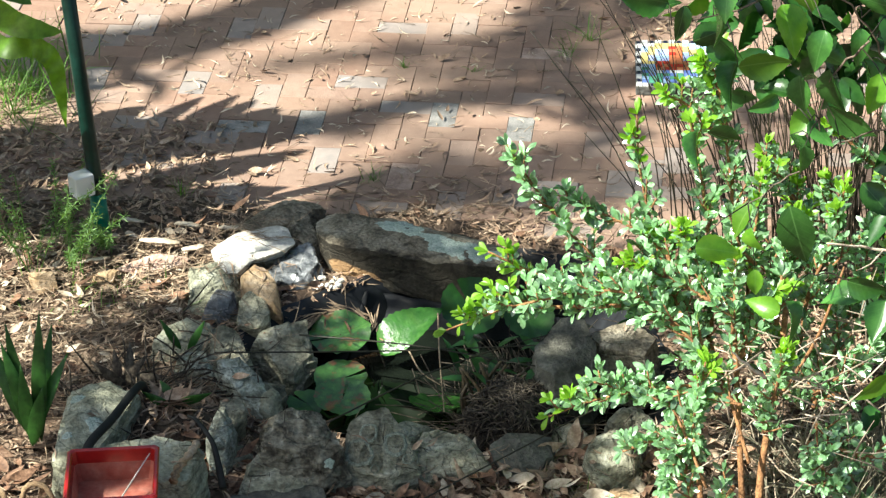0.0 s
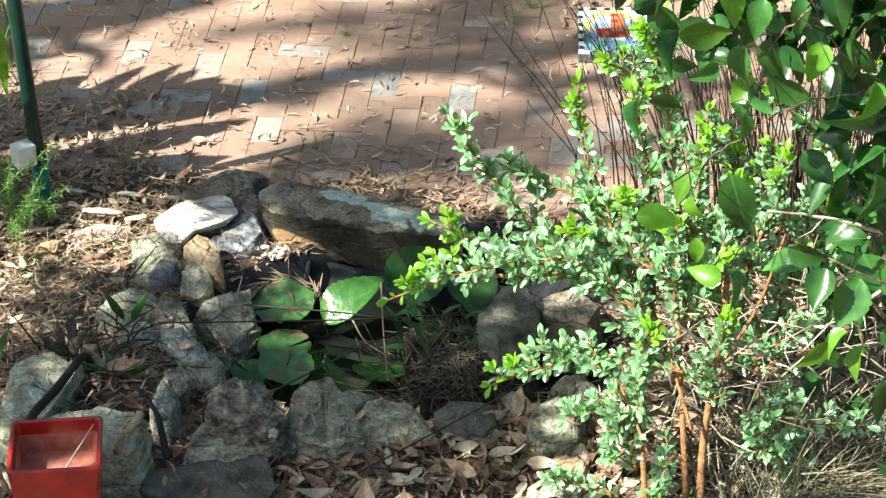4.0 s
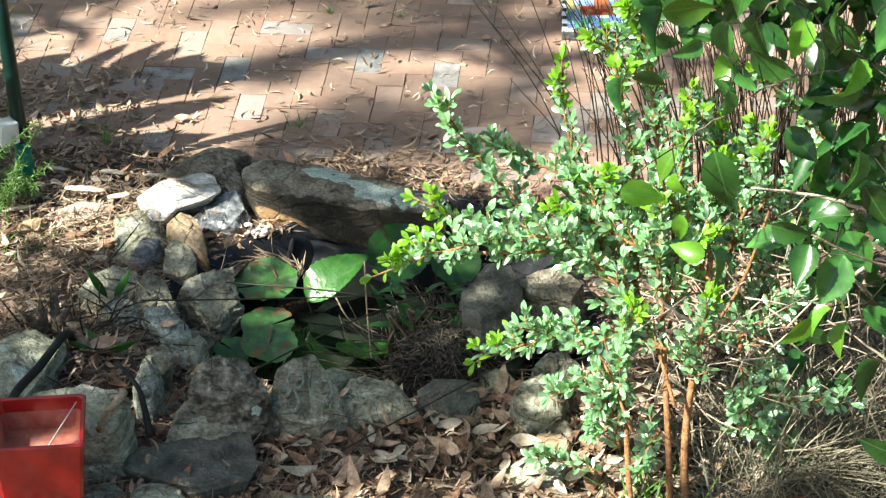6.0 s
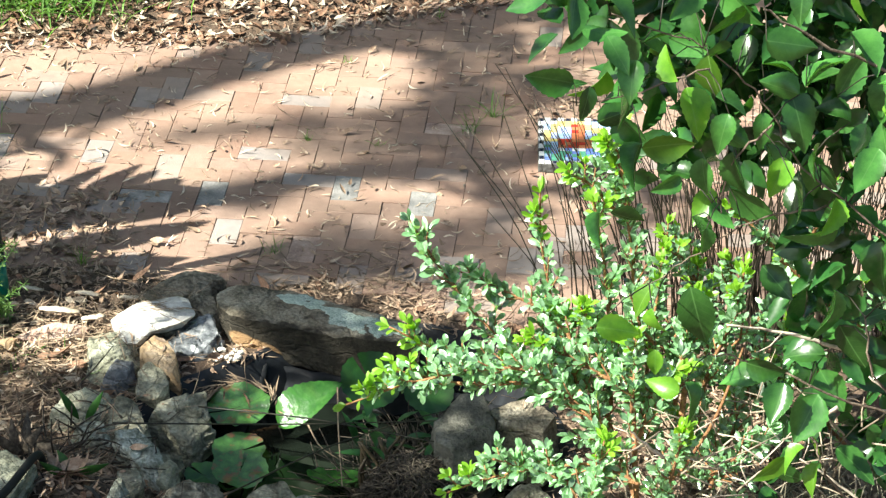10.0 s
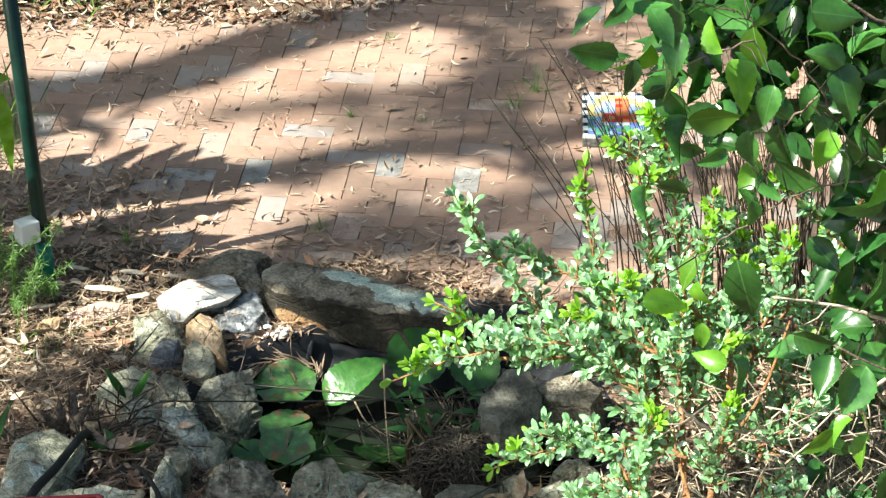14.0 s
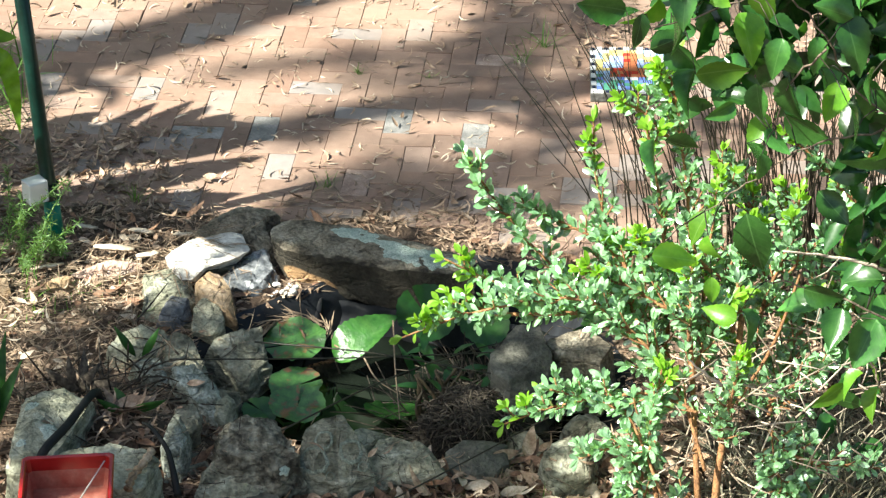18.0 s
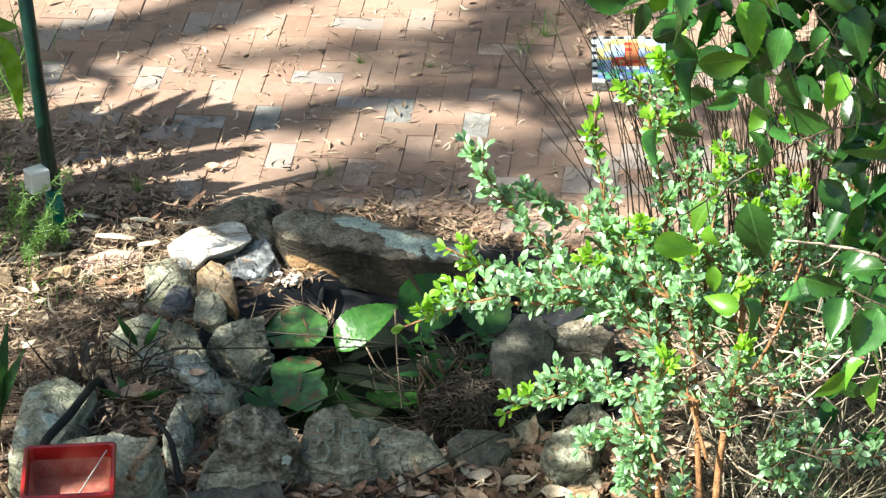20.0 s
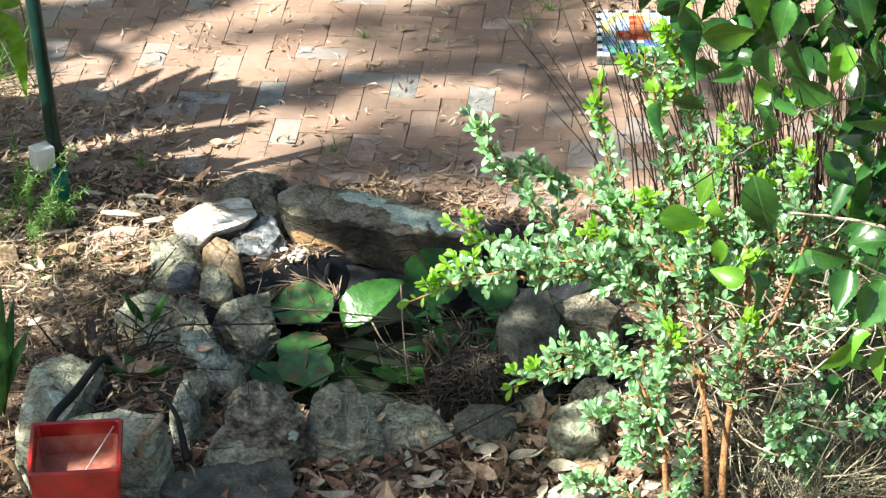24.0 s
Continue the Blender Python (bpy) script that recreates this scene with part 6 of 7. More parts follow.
ro = random.Random(51)
rows = [((-0.60 + ro.gauss(0, 0.06), 9.26 + ro.gauss(0, 0.05), -0.024 + ro.uniform(0, 0.01)), axes_of(Vector((ro.gauss(0, 1), ro.gauss(0, 1), 0.1)), Vector((0, 0, 1)) + rand_unit(ro) * 0.4), ro.uniform(0.5, 1.2)) for _ in range(7)]
tagged(strewn("pad_debris", [leaf_shape(0.07, 0.008, "strap", 5, 0.2, k) for k in (0.4, -0.3)], rows, M["litter_red"]), "reddish dry stalks lying on a lily pad", "fallen leaves", kind="stuff")
mass = thing("water_plant", (0.07, 8.82, -0.1), "clump of dark brown stalks and roots in the pond", "water plant")
bits = []
for i in range(900):
    a = Vector((ro.gauss(0.02, 0.12), ro.gauss(-0.06, 0.16), -0.1))
    d = Vector((ro.gauss(0, 0.55), ro.gauss(0, 0.55), 0.7)).normalized() * ro.uniform(0.08, 0.3)
    c = curve_pts([a, a + d * 0.6, a + d + Vector((d.x * 0.4, d.y * 0.4, -0.05 * ro.random()))], 3)
    bits.append(tube(c, [0.0035 * (1 - 0.6 * j / len(c)) for j in range(len(c))], 5))
for i in range(500):
    u, w = ro.uniform(0, 6.283), ro.uniform(0.1, 1.0)
    a = Vector((0.0 + 0.20 * w * math.cos(u), -0.22 + 0.23 * w * math.sin(u), 0.015 + 0.19 * math.sqrt(1.001 - w * w)))
    d = Vector((ro.gauss(0, 1), ro.gauss(0, 1), ro.gauss(0, 0.25))).normalized() * ro.uniform(0.04, 0.13)
    c = curve_pts([a - d * 0.5, a + Vector((0, 0, 0.012)), a + d * 0.5 - Vector((0, 0, 0.02))], 3)
    bits.append(tube(c, [0.0032 * (1 - 0.5 * j / len(c)) for j in range(len(c))], 5))
tagged(piece("rootwork", *merge(bits), M["root"], mass), kind="stuff")
vs, fs = [], []
for j in range(15):
    for k in range(36):
        e, u = math.pi / 2 * j / 14, 2 * math.pi * k / 36
        p = Vector((0.20 * math.cos(e) * math.cos(u), 0.23 * math.cos(e) * math.sin(u), 0.19 * math.sin(e)))
        p *= 1 + 0.16 * noise.noise(p * 11) + 0.12 * noise.noise(p * 34)
        vs.append((p.x, p.y - 0.22, p.z))
for j in range(14):
    for k in range(36):
        fs.append((j * 36 + k, j * 36 + (k + 1) % 36, (j + 1) * 36 + (k + 1) % 36, (j + 1) * 36 + k))
piece("root_ball", vs, fs, M["root_dark"], mass, "matted dark brown ball of roots")
for i in range(9):
    a = Vector((ro.uniform(-0.2, -0.08), ro.uniform(-0.1, 0.0), -0.02))
    c = curve_pts([a, a + Vector((ro.gauss(0, 0.02), 0.02, 0.10)), a + Vector((ro.gauss(0, 0.05), 0.05, ro.uniform(0.15, 0.24)))], 4)
    piece("stem", *tube(c, [0.0085 - 0.003 * j / len(c) for j in range(len(c))], 7), M["root_stem"], mass)
rows = [((ro.gauss(-0.05, 0.1), ro.gauss(0.1, 0.1), ro.uniform(0.0, 0.2)), axes_of(Vector((ro.gauss(0, 1), ro.gauss(0, 1), 0.5)), Vector((0, -0.3, 1)) + rand_unit(ro) * 0.5), ro.uniform(0.7, 1.2)) for _ in range(26)]
strewn("leaves", [leaf_shape(0.13, 0.035, "lance", 6, 0.3, 0.3)], rows, M["lily_dark"], mass)
for i, pts in enumerate(([(-1.05, 8.8, 0.16), (-0.4, 8.85, 0.13), (0.2, 8.9, 0.12), (0.7, 8.95, 0.10)], [(-0.75, 9.05, 0.08), (-0.3, 8.9, 0.12), (0.15, 8.75, 0.12), (0.6, 8.7, 0.08)],
                         [(-0.6, 8.2, 0.24), (-0.25, 8.5, 0.25), (0.1, 8.8, 0.2), (0.3, 8.95, 0.15)], [(-0.35, 7.95, 0.03), (0.05, 8.15, 0.14), (0.4, 8.35, 0.22), (0.7, 8.5, 0.25)],
                         [(-0.33, 8.9, 0.1), (-0.28, 8.75, 0.1), (-0.2, 8.5, 0.2)], [(-0.22, 9.0, 0.2), (-0.21, 8.75, 0.15), (-0.19, 8.45, 0.12)])):
    c = curve_pts(pts, 8)
    tagged(piece("reed", *tube(c, [0.0035 * (1 - 0.5 * j / len(c)) for j in range(len(c))], 6), M["rush" if i < 4 else "straw"]), "long thin bent reed lying across the pond", "reed", "reeds")

# ---- left side plants ----
def strap_plant(name, at, rows, mat, label, category, width=0.05, seed=1, wave=0.0, profile="lance"):
    """Long broad blades out of one foot; rows of (dx, dy, dz, bend)."""
    plant = thing(name, at, label, category)
    r = random.Random(seed)
    for dx, dy, dz, bend in rows:
        d = Vector((dx, dy, dz))
        v, f = leaf_shape(d.length, width, profile, 12, 0.45, bend, wave)
        n = CAM_SIDE + Vector((r.gauss(0, 0.25), 0, r.gauss(0, 0.25)))
        lf3 = piece("leaf", (v @ axes_of(d, n).T + np.array((r.gauss(0, 0.012), r.gauss(0, 0.012), 0))).tolist(), f, M[mat], plant)
        lf3.modifiers.new("thickness", "SOLIDIFY").thickness = 0.0015
    return plant


strap_plant("orchid", (-1.66, 8.33, 0.08), [(-0.06, 0.03, 0.46, 0.06), (0.02, 0.04, 0.50, 0.08), (-0.10, 0.0, 0.40, 0.12), (0.09, 0.08, 0.42, 0.16), (0.13, 0.02, 0.34, 0.2), (-0.02, -0.04, 0.34, 0.1), (-0.16, 0.04, 0.42, 0.2), (0.06, -0.03, 0.26, 0.05)],
            "strap", "orchid with broad dark green strap leaves on the boulder", "orchid", 0.056, 3)
strap_plant("orchid", (-1.185, 8.93, 0.09), [(-0.07, 0.0, 0.13, 0.1), (0.07, 0.02, 0.12, 0.1)], "strap", "small orchid shoot with two dark leaves", "orchid", 0.03, 4)
strap_plant("orchid", (-1.17, 8.42, 0.19), [(-0.11, 0.0, 0.05, 0.2), (0.13, -0.02, 0.03, 0.2), (-0.05, 0.07, 0.06, 0.2)], "strap", "small orchid with flat green leaves on the rocks", "orchid", 0.036, 5)
strap_plant("orchid", (-1.36, 8.62, 0.14), [(-0.13, 0.02, 0.07, 0.3), (0.10, 0.03, 0.09, 0.3), (0.14, -0.02, 0.04, 0.3), (-0.03, 0.05, 0.12, 0.2), (0.05, -0.05, 0.12, 0.4), (-0.1, -0.05, 0.1, 0.4), (0.02, 0.08, 0.14, 0.3)], "root", "withered brown-leaved orchid rooted in the rock gap", "orchid", 0.035, 6)
cane = thing("orchid_cane", (-1.66, 7.95, 0.05), "bare pinkish knobbly orchid canes arching over the ground", "orchid")
for pts in ([(-0.12, 0.1, 0.0), (-0.10, 0.1, 0.2), (-0.05, 0.12, 0.42)], [(0.0, 0, 0.0), (0.03, 0, 0.1), (0.10, -0.02, 0.11), (0.16, -0.06, 0.0)], [(-0.08, 0, 0.0), (-0.05, -0.05, 0.12), (0.0, -0.1, 0.0)]):
    c = curve_pts(pts, 6)
    piece("cane", *tube(c, [0.009 + 0.003 * (j % 2) for j in range(len(c))], 8), M["rock_tan"], cane)
# the wavy leaf that hangs beside the post
wavy = thing("wavy_leaf_plant", (-2.3, 9.75, 0.0), "plant with long bright green wavy-edged leaves, one hanging", "plant")
W0 = Vector((-2.3, 9.75, 0.0))


def ribbon(pts, width, mat, parent, nrm, wave=0.012):
    c = curve_pts([Vector(p) - W0 for p in pts], 14)
    vs, fs = [], []
    for i, p in enumerate(c):
        t = i / (len(c) - 1)
        d = (c[min(i + 1, len(c) - 1)] - c[max(i - 1, 0)]).normalized()
        s = d.cross(Vector(nrm)).normalized()
        w = width / 2 * min(1, 0.5 + 2.5 * t) * (1 - t ** 6) + 0.001
        k = Vector(nrm) * wave
        vs += [p + s * w + k * math.sin(13 * t * 5), p - Vector(nrm) * 0.15 * w, p - s * w + k * math.sin(13 * t * 5 + 2)]
    for i in range(len(c) - 1):
        a = 3 * i
        fs += [(a, a + 1, a + 4, a + 3), (a + 1, a + 2, a + 5, a + 4)]
    piece("leaf", vs, fs, M[mat], parent)


ribbon([(-2.3, 9.75, 0.0), (-2.3, 9.72, 0.7), (-2.08, 9.6, 1.15), (-1.82, 9.3, 1.19), (-1.70, 9.3, 1.185), (-1.64, 9.3, 1.13), (-1.62, 9.3, 1.02), (-1.61, 9.3, 0.85)], 0.082, "banana", wavy, (0.1, -0.75, 0.65), 0.013)
ribbon([(-2.3, 9.75, 0.0), (-2.3, 9.7, 0.9), (-2.02, 9.55, 1.26), (-1.75, 9.32, 1.265), (-1.59, 9.32, 1.235)], 0.11, "banana", wavy, (0.1, -0.8, 0.6), 0.006)
ribbon([(-2.3, 9.75, 0.0), (-2.25, 9.7, 0.9), (-2.0, 9.5, 1.38), (-1.8, 9.34, 1.42), (-1.70, 9.34, 1.34)], 0.13, "strap", wavy, (0.2, -0.8, 0.5), 0.006)

# feathery sprays round the post's foot
rf = random.Random(61)
for k, (bx, by, n, h) in enumerate(((-1.86, 9.62, 8, 0.50), (-1.70, 9.60, 7, 0.42), (-1.78, 9.85, 5, 0.36), (-2.05, 9.7, 7, 0.5), (-1.58, 9.80, 4, 0.24))):
    fern = thing("asparagus_fern", (bx, by, 0.0), "feathery light green fern sprays in the litter", "fern", "ferns round the post")
    stems2, rows = [], []
    for i in range(n):
        d = Vector((rf.gauss(0, 0.35), rf.gauss(-0.05, 0.3), 1)).normalized()
        ln = h * rf.uniform(0.6, 1.1)
        end = d * ln + Vector((d.x, d.y, 0)) * ln * 0.5
        c = curve_pts([(rf.gauss(0, 0.03), rf.gauss(0, 0.03), 0), d * ln * 0.55, end], 8)
        stems2.append(tube(c, [0.0022 * (1 - 0.6 * j / len(c)) for j in range(len(c))], 5))
        for j in range(5, len(c)):
            for q in range(9):
                dd = (c[j] - c[j - 1]).normalized() * 0.5 + rand_unit(rf)
                rows.append((c[j] + (c[j - 1] - c[j]) * rf.random(), axes_of(dd, rand_unit(rf)), rf.uniform(0.7, 1.2)))
    tagged(piece("stemwork", *merge(stems2), M["grass"], fern), kind="stuff")
    strewn("needles", [leaf_shape(0.03, 0.0042, "lance", 2, 0.2, 0.2)], rows, M["fern"], fern, kind="stuff")

# grass: behind the post, in the far bed, tufts in the joints
blades_of(260, lambda r: (r.gauss(-2.15, 0.13), r.gauss(11.25, 0.2), 0.0), 0.30, "grass", "grass_clump", "clump of long dark green grass beyond the post", "grass", 0.45, 0.008, 0.6, 11)
blades_of(480, lambda r: (r.gauss(-1.85, 0.25), r.gauss(12.98, 0.16), 0.05), 0.34, "grass", "grass_clump", "bright green grass clump in the far bed", "grass", 0.6, 0.012, 0.7, 12)
blades_of(120, lambda r: (r.gauss(-1.25, 0.15), r.gauss(13.15, 0.12), 0.05), 0.25, "grass", "grass_clump", "green grass clump at the edge of the far bed", "grass", 0.6, 0.010, 0.7, 13)
for i, (x, y, h) in enumerate(((-0.52, 10.42, 0.10), (-1.32, 10.30, 0.12), (0.33, 11.6, 0.13), (-0.25, 12.35, 0.06), (0.2, 12.9, 0.06), (-0.42, 11.5, 0.05), (0.45, 11.75, 0.16), (-0.1, 11.45, 0.05))):
    blades_of(16 if h < 0.09 else 26, lambda r, x=x, y=y: (r.gauss(x, 0.015), r.gauss(y, 0.012), -0.004), h, "grass", "weed_tuft", "small green weed tuft in a paving joint", "weed", 0.5, 0.004, 0.5, 70 + i)
blades_of(90, lambda r: (r.gauss(-1.55, 0.15), r.gauss(9.45, 0.1), 0.0), 0.10, "grass", "weed_patch", "low green weeds in the sunny litter", "weed", 0.8, 0.006, 0.4, 90)
blades_of(60, lambda r: (r.gauss(0.2, 0.08), r.gauss(8.12, 0.05), 0.0), 0.09, "grass", "weed_patch", "fine green weeds before the front rocks", "weed", 0.7, 0.004, 0.4, 91)

# ---- fallen leaves ----
GUM = [leaf_shape(0.085, 0.0115, "lance", 6, 0.35, k) for k in (-0.35, 0.3, 0.0, 0.5)]
GUM2 = []
for v, f in GUM:                         # sickle-shaped
    w = v.copy()
    w[:, 1] += 9.0 * (w[:, 0] - 0.04) ** 2
    GUM2.append((w, f))
BROAD = [leaf_shape(0.075, 0.03, "ovate", 6, 0.5, k) for k in (-0.4, 0.3, -0.1, 0.6)]
rl = random.Random(71)


def fallen(n, area, keep, lift=0.006, tumble=0.35, sizes=(0.5, 1.15)):
    rows = []
    while len(rows) < n:
        x, y = rl.uniform(*area[0]), rl.uniform(*area[1])
        if rl.random() > keep(x, y):
            continue
        a = rl.uniform(0, 2 * math.pi)
        paved = front_edge(x) < y < back_edge(x)
        z = (0.0 if paved else ground_z(x, y)) + rl.uniform(0.003, lift)
        rows.append(((x, y, z), axes_of(Vector((math.cos(a), math.sin(a), rl.gauss(0, 0.12))), Vector((rl.gauss(0, tumble), rl.gauss(0, tumble), rl.choice((1, 1, -1))))), rl.uniform(*sizes)))
    return rows


def on_paving(x, y):
    if not front_edge(x) - 0.05 < y < back_edge(x) + 0.1:
        return 0
    heap = max(smoothstep(-1.0, -1.5, x) * smoothstep(11.2, 10.8, y), 0.85 * smoothstep(0.42, 0.08, y - front_edge(x)) * smoothstep(-0.8, 0.0, x), smoothstep(-0.35, 0.0, y - back_edge(x)),
               0.9 * smoothstep(0.45, 0.7, x) * smoothstep(11.3, 11.7, y) * smoothstep(12.4, 11.9, y), 0.7 * smoothstep(-0.4, -0.55, x) * smoothstep(-0.75, -0.6, x) * smoothstep(10.5, 10.3, y))
    return 0.06 + heap * (0.5 + 0.5 * noise.noise((x * 3, y * 3, 5)))


tagged(strewn("pale_fallen_leaves", GUM2, fallen(900, ((-2.2, 1.7), (10.0, 13.0)), lambda x, y: 1.0 if front_edge(x) < y < back_edge(x) else 0, 0.01, 0.5, (0.35, 0.85)), M["litter_pale"]), "small bleached curls of leaf on the paving", "fallen leaves", kind="stuff")
tagged(strewn("fallen_leaves", GUM2 + BROAD[:1], fallen(4000, ((-2.4, 2.4), (9.7, 13.3)), on_paving, 0.012, 0.45, (0.35, 0.95)), M["litter"]), "dry curled gum leaves scattered over the paving", "fallen leaves", kind="stuff")


tagged(strewn("leaf_heap", GUM2 + BROAD[:2], fallen(850, ((-2.4, -0.85), (10.05, 11.5)), lambda x, y: smoothstep(-0.95, -1.5, x) * smoothstep(11.02, 10.75, y) if y > front_edge(x) else 0, 0.02, 0.5, (0.4, 1.05)), M["litter"]), "heap of dry brown gum leaves blown against the post", "fallen leaves", kind="stuff")
rows = [((-1.0 + rl.gauss(0, 0.07), 9.82 + rl.gauss(0, 0.03), 0.125 + rl.uniform(0, 0.015)), axes_of(Vector((rl.gauss(0, 1), rl.gauss(0, 0.5), 0.1)), Vector((0, 0, 1)) + rand_unit(rl) * 0.4), rl.uniform(0.6, 1.3)) for _ in range(60)]
rows += [((-1.12 + rl.gauss(0, 0.05), 9.52 + rl.gauss(0, 0.04), 0.11 + rl.uniform(0, 0.02)), axes_of(Vector((rl.gauss(0, 1), rl.gauss(0, 0.7), -0.2)), Vector((0, 0, 1)) + rand_unit(rl) * 0.6), rl.uniform(0.6, 1.3)) for _ in range(50)]
tagged(strewn("dry_roots", [leaf_shape(0.10, 0.004, "strap", 5, 0.2, k) for k in (0.5, -0.4, 0.9)], rows, M["straw"]), "tufts of dry straw lying on the pale rocks", "straw", kind="stuff")


CHIP = [leaf_shape(0.035, 0.012, "lance", 2, 0.5, 0.3), leaf_shape(0.05, 0.007, "strap", 2, 0.3, -0.3), leaf_shape(0.028, 0.016, "ovate", 2, 0.4, 0.5)]


def in_garden(x, y):
    if front_edge(x) < y < back_edge(x) or pond_depth(x, y) > 0.06:
        return 0
    return 0.55 + 0.45 * noise.noise((x * 2, y * 2, 9))


tagged(strewn("leaf_litter", GUM2 + BROAD, fallen(9000, ((-2.3, 1.9), (7.2, 10.25)), in_garden, 0.024, 0.6, (0.2, 0.72)), M["litter"]), "thick litter of dry gum leaves on the garden soil", "fallen leaves", kind="stuff")
tagged(strewn("brown_leaf_litter", BROAD, fallen(1500, ((-2.3, 1.9), (7.2, 10.2)), lambda x, y: in_garden(x, y) * (1.0 if y < 8.4 else 0.25), 0.03, 0.6, (0.6, 1.6)), M["litter_red"]), "reddish-brown fallen leaves in the garden bed", "fallen leaves", kind="stuff")
tagged(strewn("tan_leaf_litter", BROAD + GUM2[:2], fallen(520, ((-0.9, 1.3), (7.3, 8.35)), in_garden, 0.045, 0.7, (0.7, 1.7)), M["litter"]), "curled tan leaves lying on the front litter", "fallen leaves", kind="stuff")
tagged(strewn("pale_leaf_litter", BROAD, fallen(150, ((-0.7, 1.2), (7.3, 8.3)), in_garden, 0.05, 0.6, (0.8, 1.8)), M["litter_pale"]), "a few broad bleached leaves on the front litter", "fallen leaves", kind="stuff")
tagged(strewn("bed_litter", GUM2 + BROAD, fallen(2400, ((-2.5, 1.6), (12.5, 13.6)), lambda x, y: 1.0 if y > back_edge(x) - 0.12 else 0, 0.03, 0.5), M["litter_red"]), "brown leaf litter spilling from the far bed", "fallen leaves", kind="stuff")
tagged(strewn("bleached_bed_litter", GUM2 + BROAD, fallen(900, ((-2.5, 1.0), (12.45, 13.5)), lambda x, y: 1.0 if y > back_edge(x) - 0.16 else 0, 0.04, 0.6, (0.5, 1.2)), M["litter_pale"]), "pale sunlit dry leaves along the far bed", "fallen leaves", kind="stuff")
tagged(strewn("bark_chips", CHIP, fallen(11000, ((-2.3, 1.7), (7.3, 10.25)), in_garden, 0.018, 0.7, (0.6, 1.4)), M["litter"]), "fine brown bark chips and leaf crumbs covering the soil", "bark chips", kind="stuff")
bits = []
for i in range(1100):
    x, y = rl.uniform(-2.2, 1.6), rl.uniform(7.3, 10.3)
    if pond_depth(x, y) > 0.06:
        continue
    a, ln = rl.uniform(0, 6.3), rl.uniform(0.05, 0.22)
    z = ground_z(x, y) + rl.uniform(0.008, 0.035)
    d = Vector((math.cos(a), math.sin(a), rl.gauss(0, 0.12))) * ln
    p = Vector((x, y, z))
    bits.append(tube([p, p + d * 0.5 + rand_unit(rl) * 0.008, p + d], [0.0022, 0.002, 0.001], 5))
for i in range(170):
    x, y = rl.uniform(-2.2, 1.2), rl.uniform(10.0, 12.9)
    a, ln = rl.uniform(0, 6.3), rl.uniform(0.03, 0.13)
    p, d = Vector((x, y, 0.004)), Vector((math.cos(a), math.sin(a), 0.02)) * ln
    bits.append(tube([p, p + d * 0.5 + Vector((rl.gauss(0, 0.008), rl.gauss(0, 0.008), 0.004)), p + d], [0.0016, 0.0015, 0.0008], 5))
tagged(piece("twig_litter", *merge(bits), M["straw"]), "thin dry twigs and needles lying in the litter", "twigs", kind="stuff")
# paler leaves over the sunny litter, bringing its glare in by colour
tagged(strewn("bleached_litter", GUM2 + BROAD, fallen(260, ((-2.3, -1.15), (8.9, 9.95)), in_garden, 0.03, 0.5, (0.4, 1.0)), M["litter_pale"]), "pale dry leaves, sunlit brightness put into their colour", "fallen leaves", kind="stuff")

rows = []
while len(rows) < 1500:
    x, y = rl.uniform(-2.0, -1.05), rl.uniform(8.55, 9.9)
    if y > front_edge(x) - 0.1:
        continue
    a = rl.gauss(0.3, 0.9)
    rows.append(((x, y, ground_z(x, y) + rl.uniform(0.012, 0.05)), axes_of(Vector((math.cos(a), math.sin(a), rl.gauss(0, 0.2))), Vector((rl.gauss(0, 0.5), rl.gauss(0, 0.5), 1))), rl.uniform(0.5, 1.3)))
tagged(strewn("straw_litter", [leaf_shape(0.11, 0.005, "strap", 4, 0.2, k) for k in (0.3, -0.3, 0.1, 0.5)], rows, M["straw"]), "fine dry straw and needles matted over the litter", "straw", kind="stuff")
rows = [((-1.2 + rl.gauss(0, 0.08), 8.36 + rl.gauss(0, 0.09)), rl.uniform(0, 6.28)) for _ in range(70)]
tagged(strewn("ledge_leaves", GUM2 + BROAD[:1], [((p[0], p[1], ground_z(*p) + rl.uniform(0.008, 0.03)), axes_of(Vector((math.cos(a), math.sin(a), rl.gauss(0, 0.15))), Vector((rl.gauss(0, 0.4), rl.gauss(0, 0.4), 1))), rl.uniform(1.0, 1.7)) for p, a in rows], M["litter"]), "long tan gum leaves heaped between the boulders", "fallen leaves", kind="stuff")

rows = []
while len(rows) < 420:
    x, y = rl.gauss(-0.05, 0.32), rl.gauss(10.12, 0.2)
    if y < front_edge(x) - 0.05:
        continue
    a = rl.gauss(-0.2, 0.8)
    rows.append(((x, y, rl.uniform(0.004, 0.014)), axes_of(Vector((math.cos(a), math.sin(a), rl.gauss(0, 0.08))), Vector((rl.gauss(0, 0.4), rl.gauss(0, 0.4), 1))), rl.uniform(0.5, 1.2)))
tagged(strewn("paving_straw", [leaf_shape(0.10, 0.0045, "strap", 4, 0.2, k) for k in (0.2, -0.2, 0.4)] + GUM2[:2], rows, M["litter"]), "dry straw and curled leaves swept against the slab", "straw", kind="stuff")

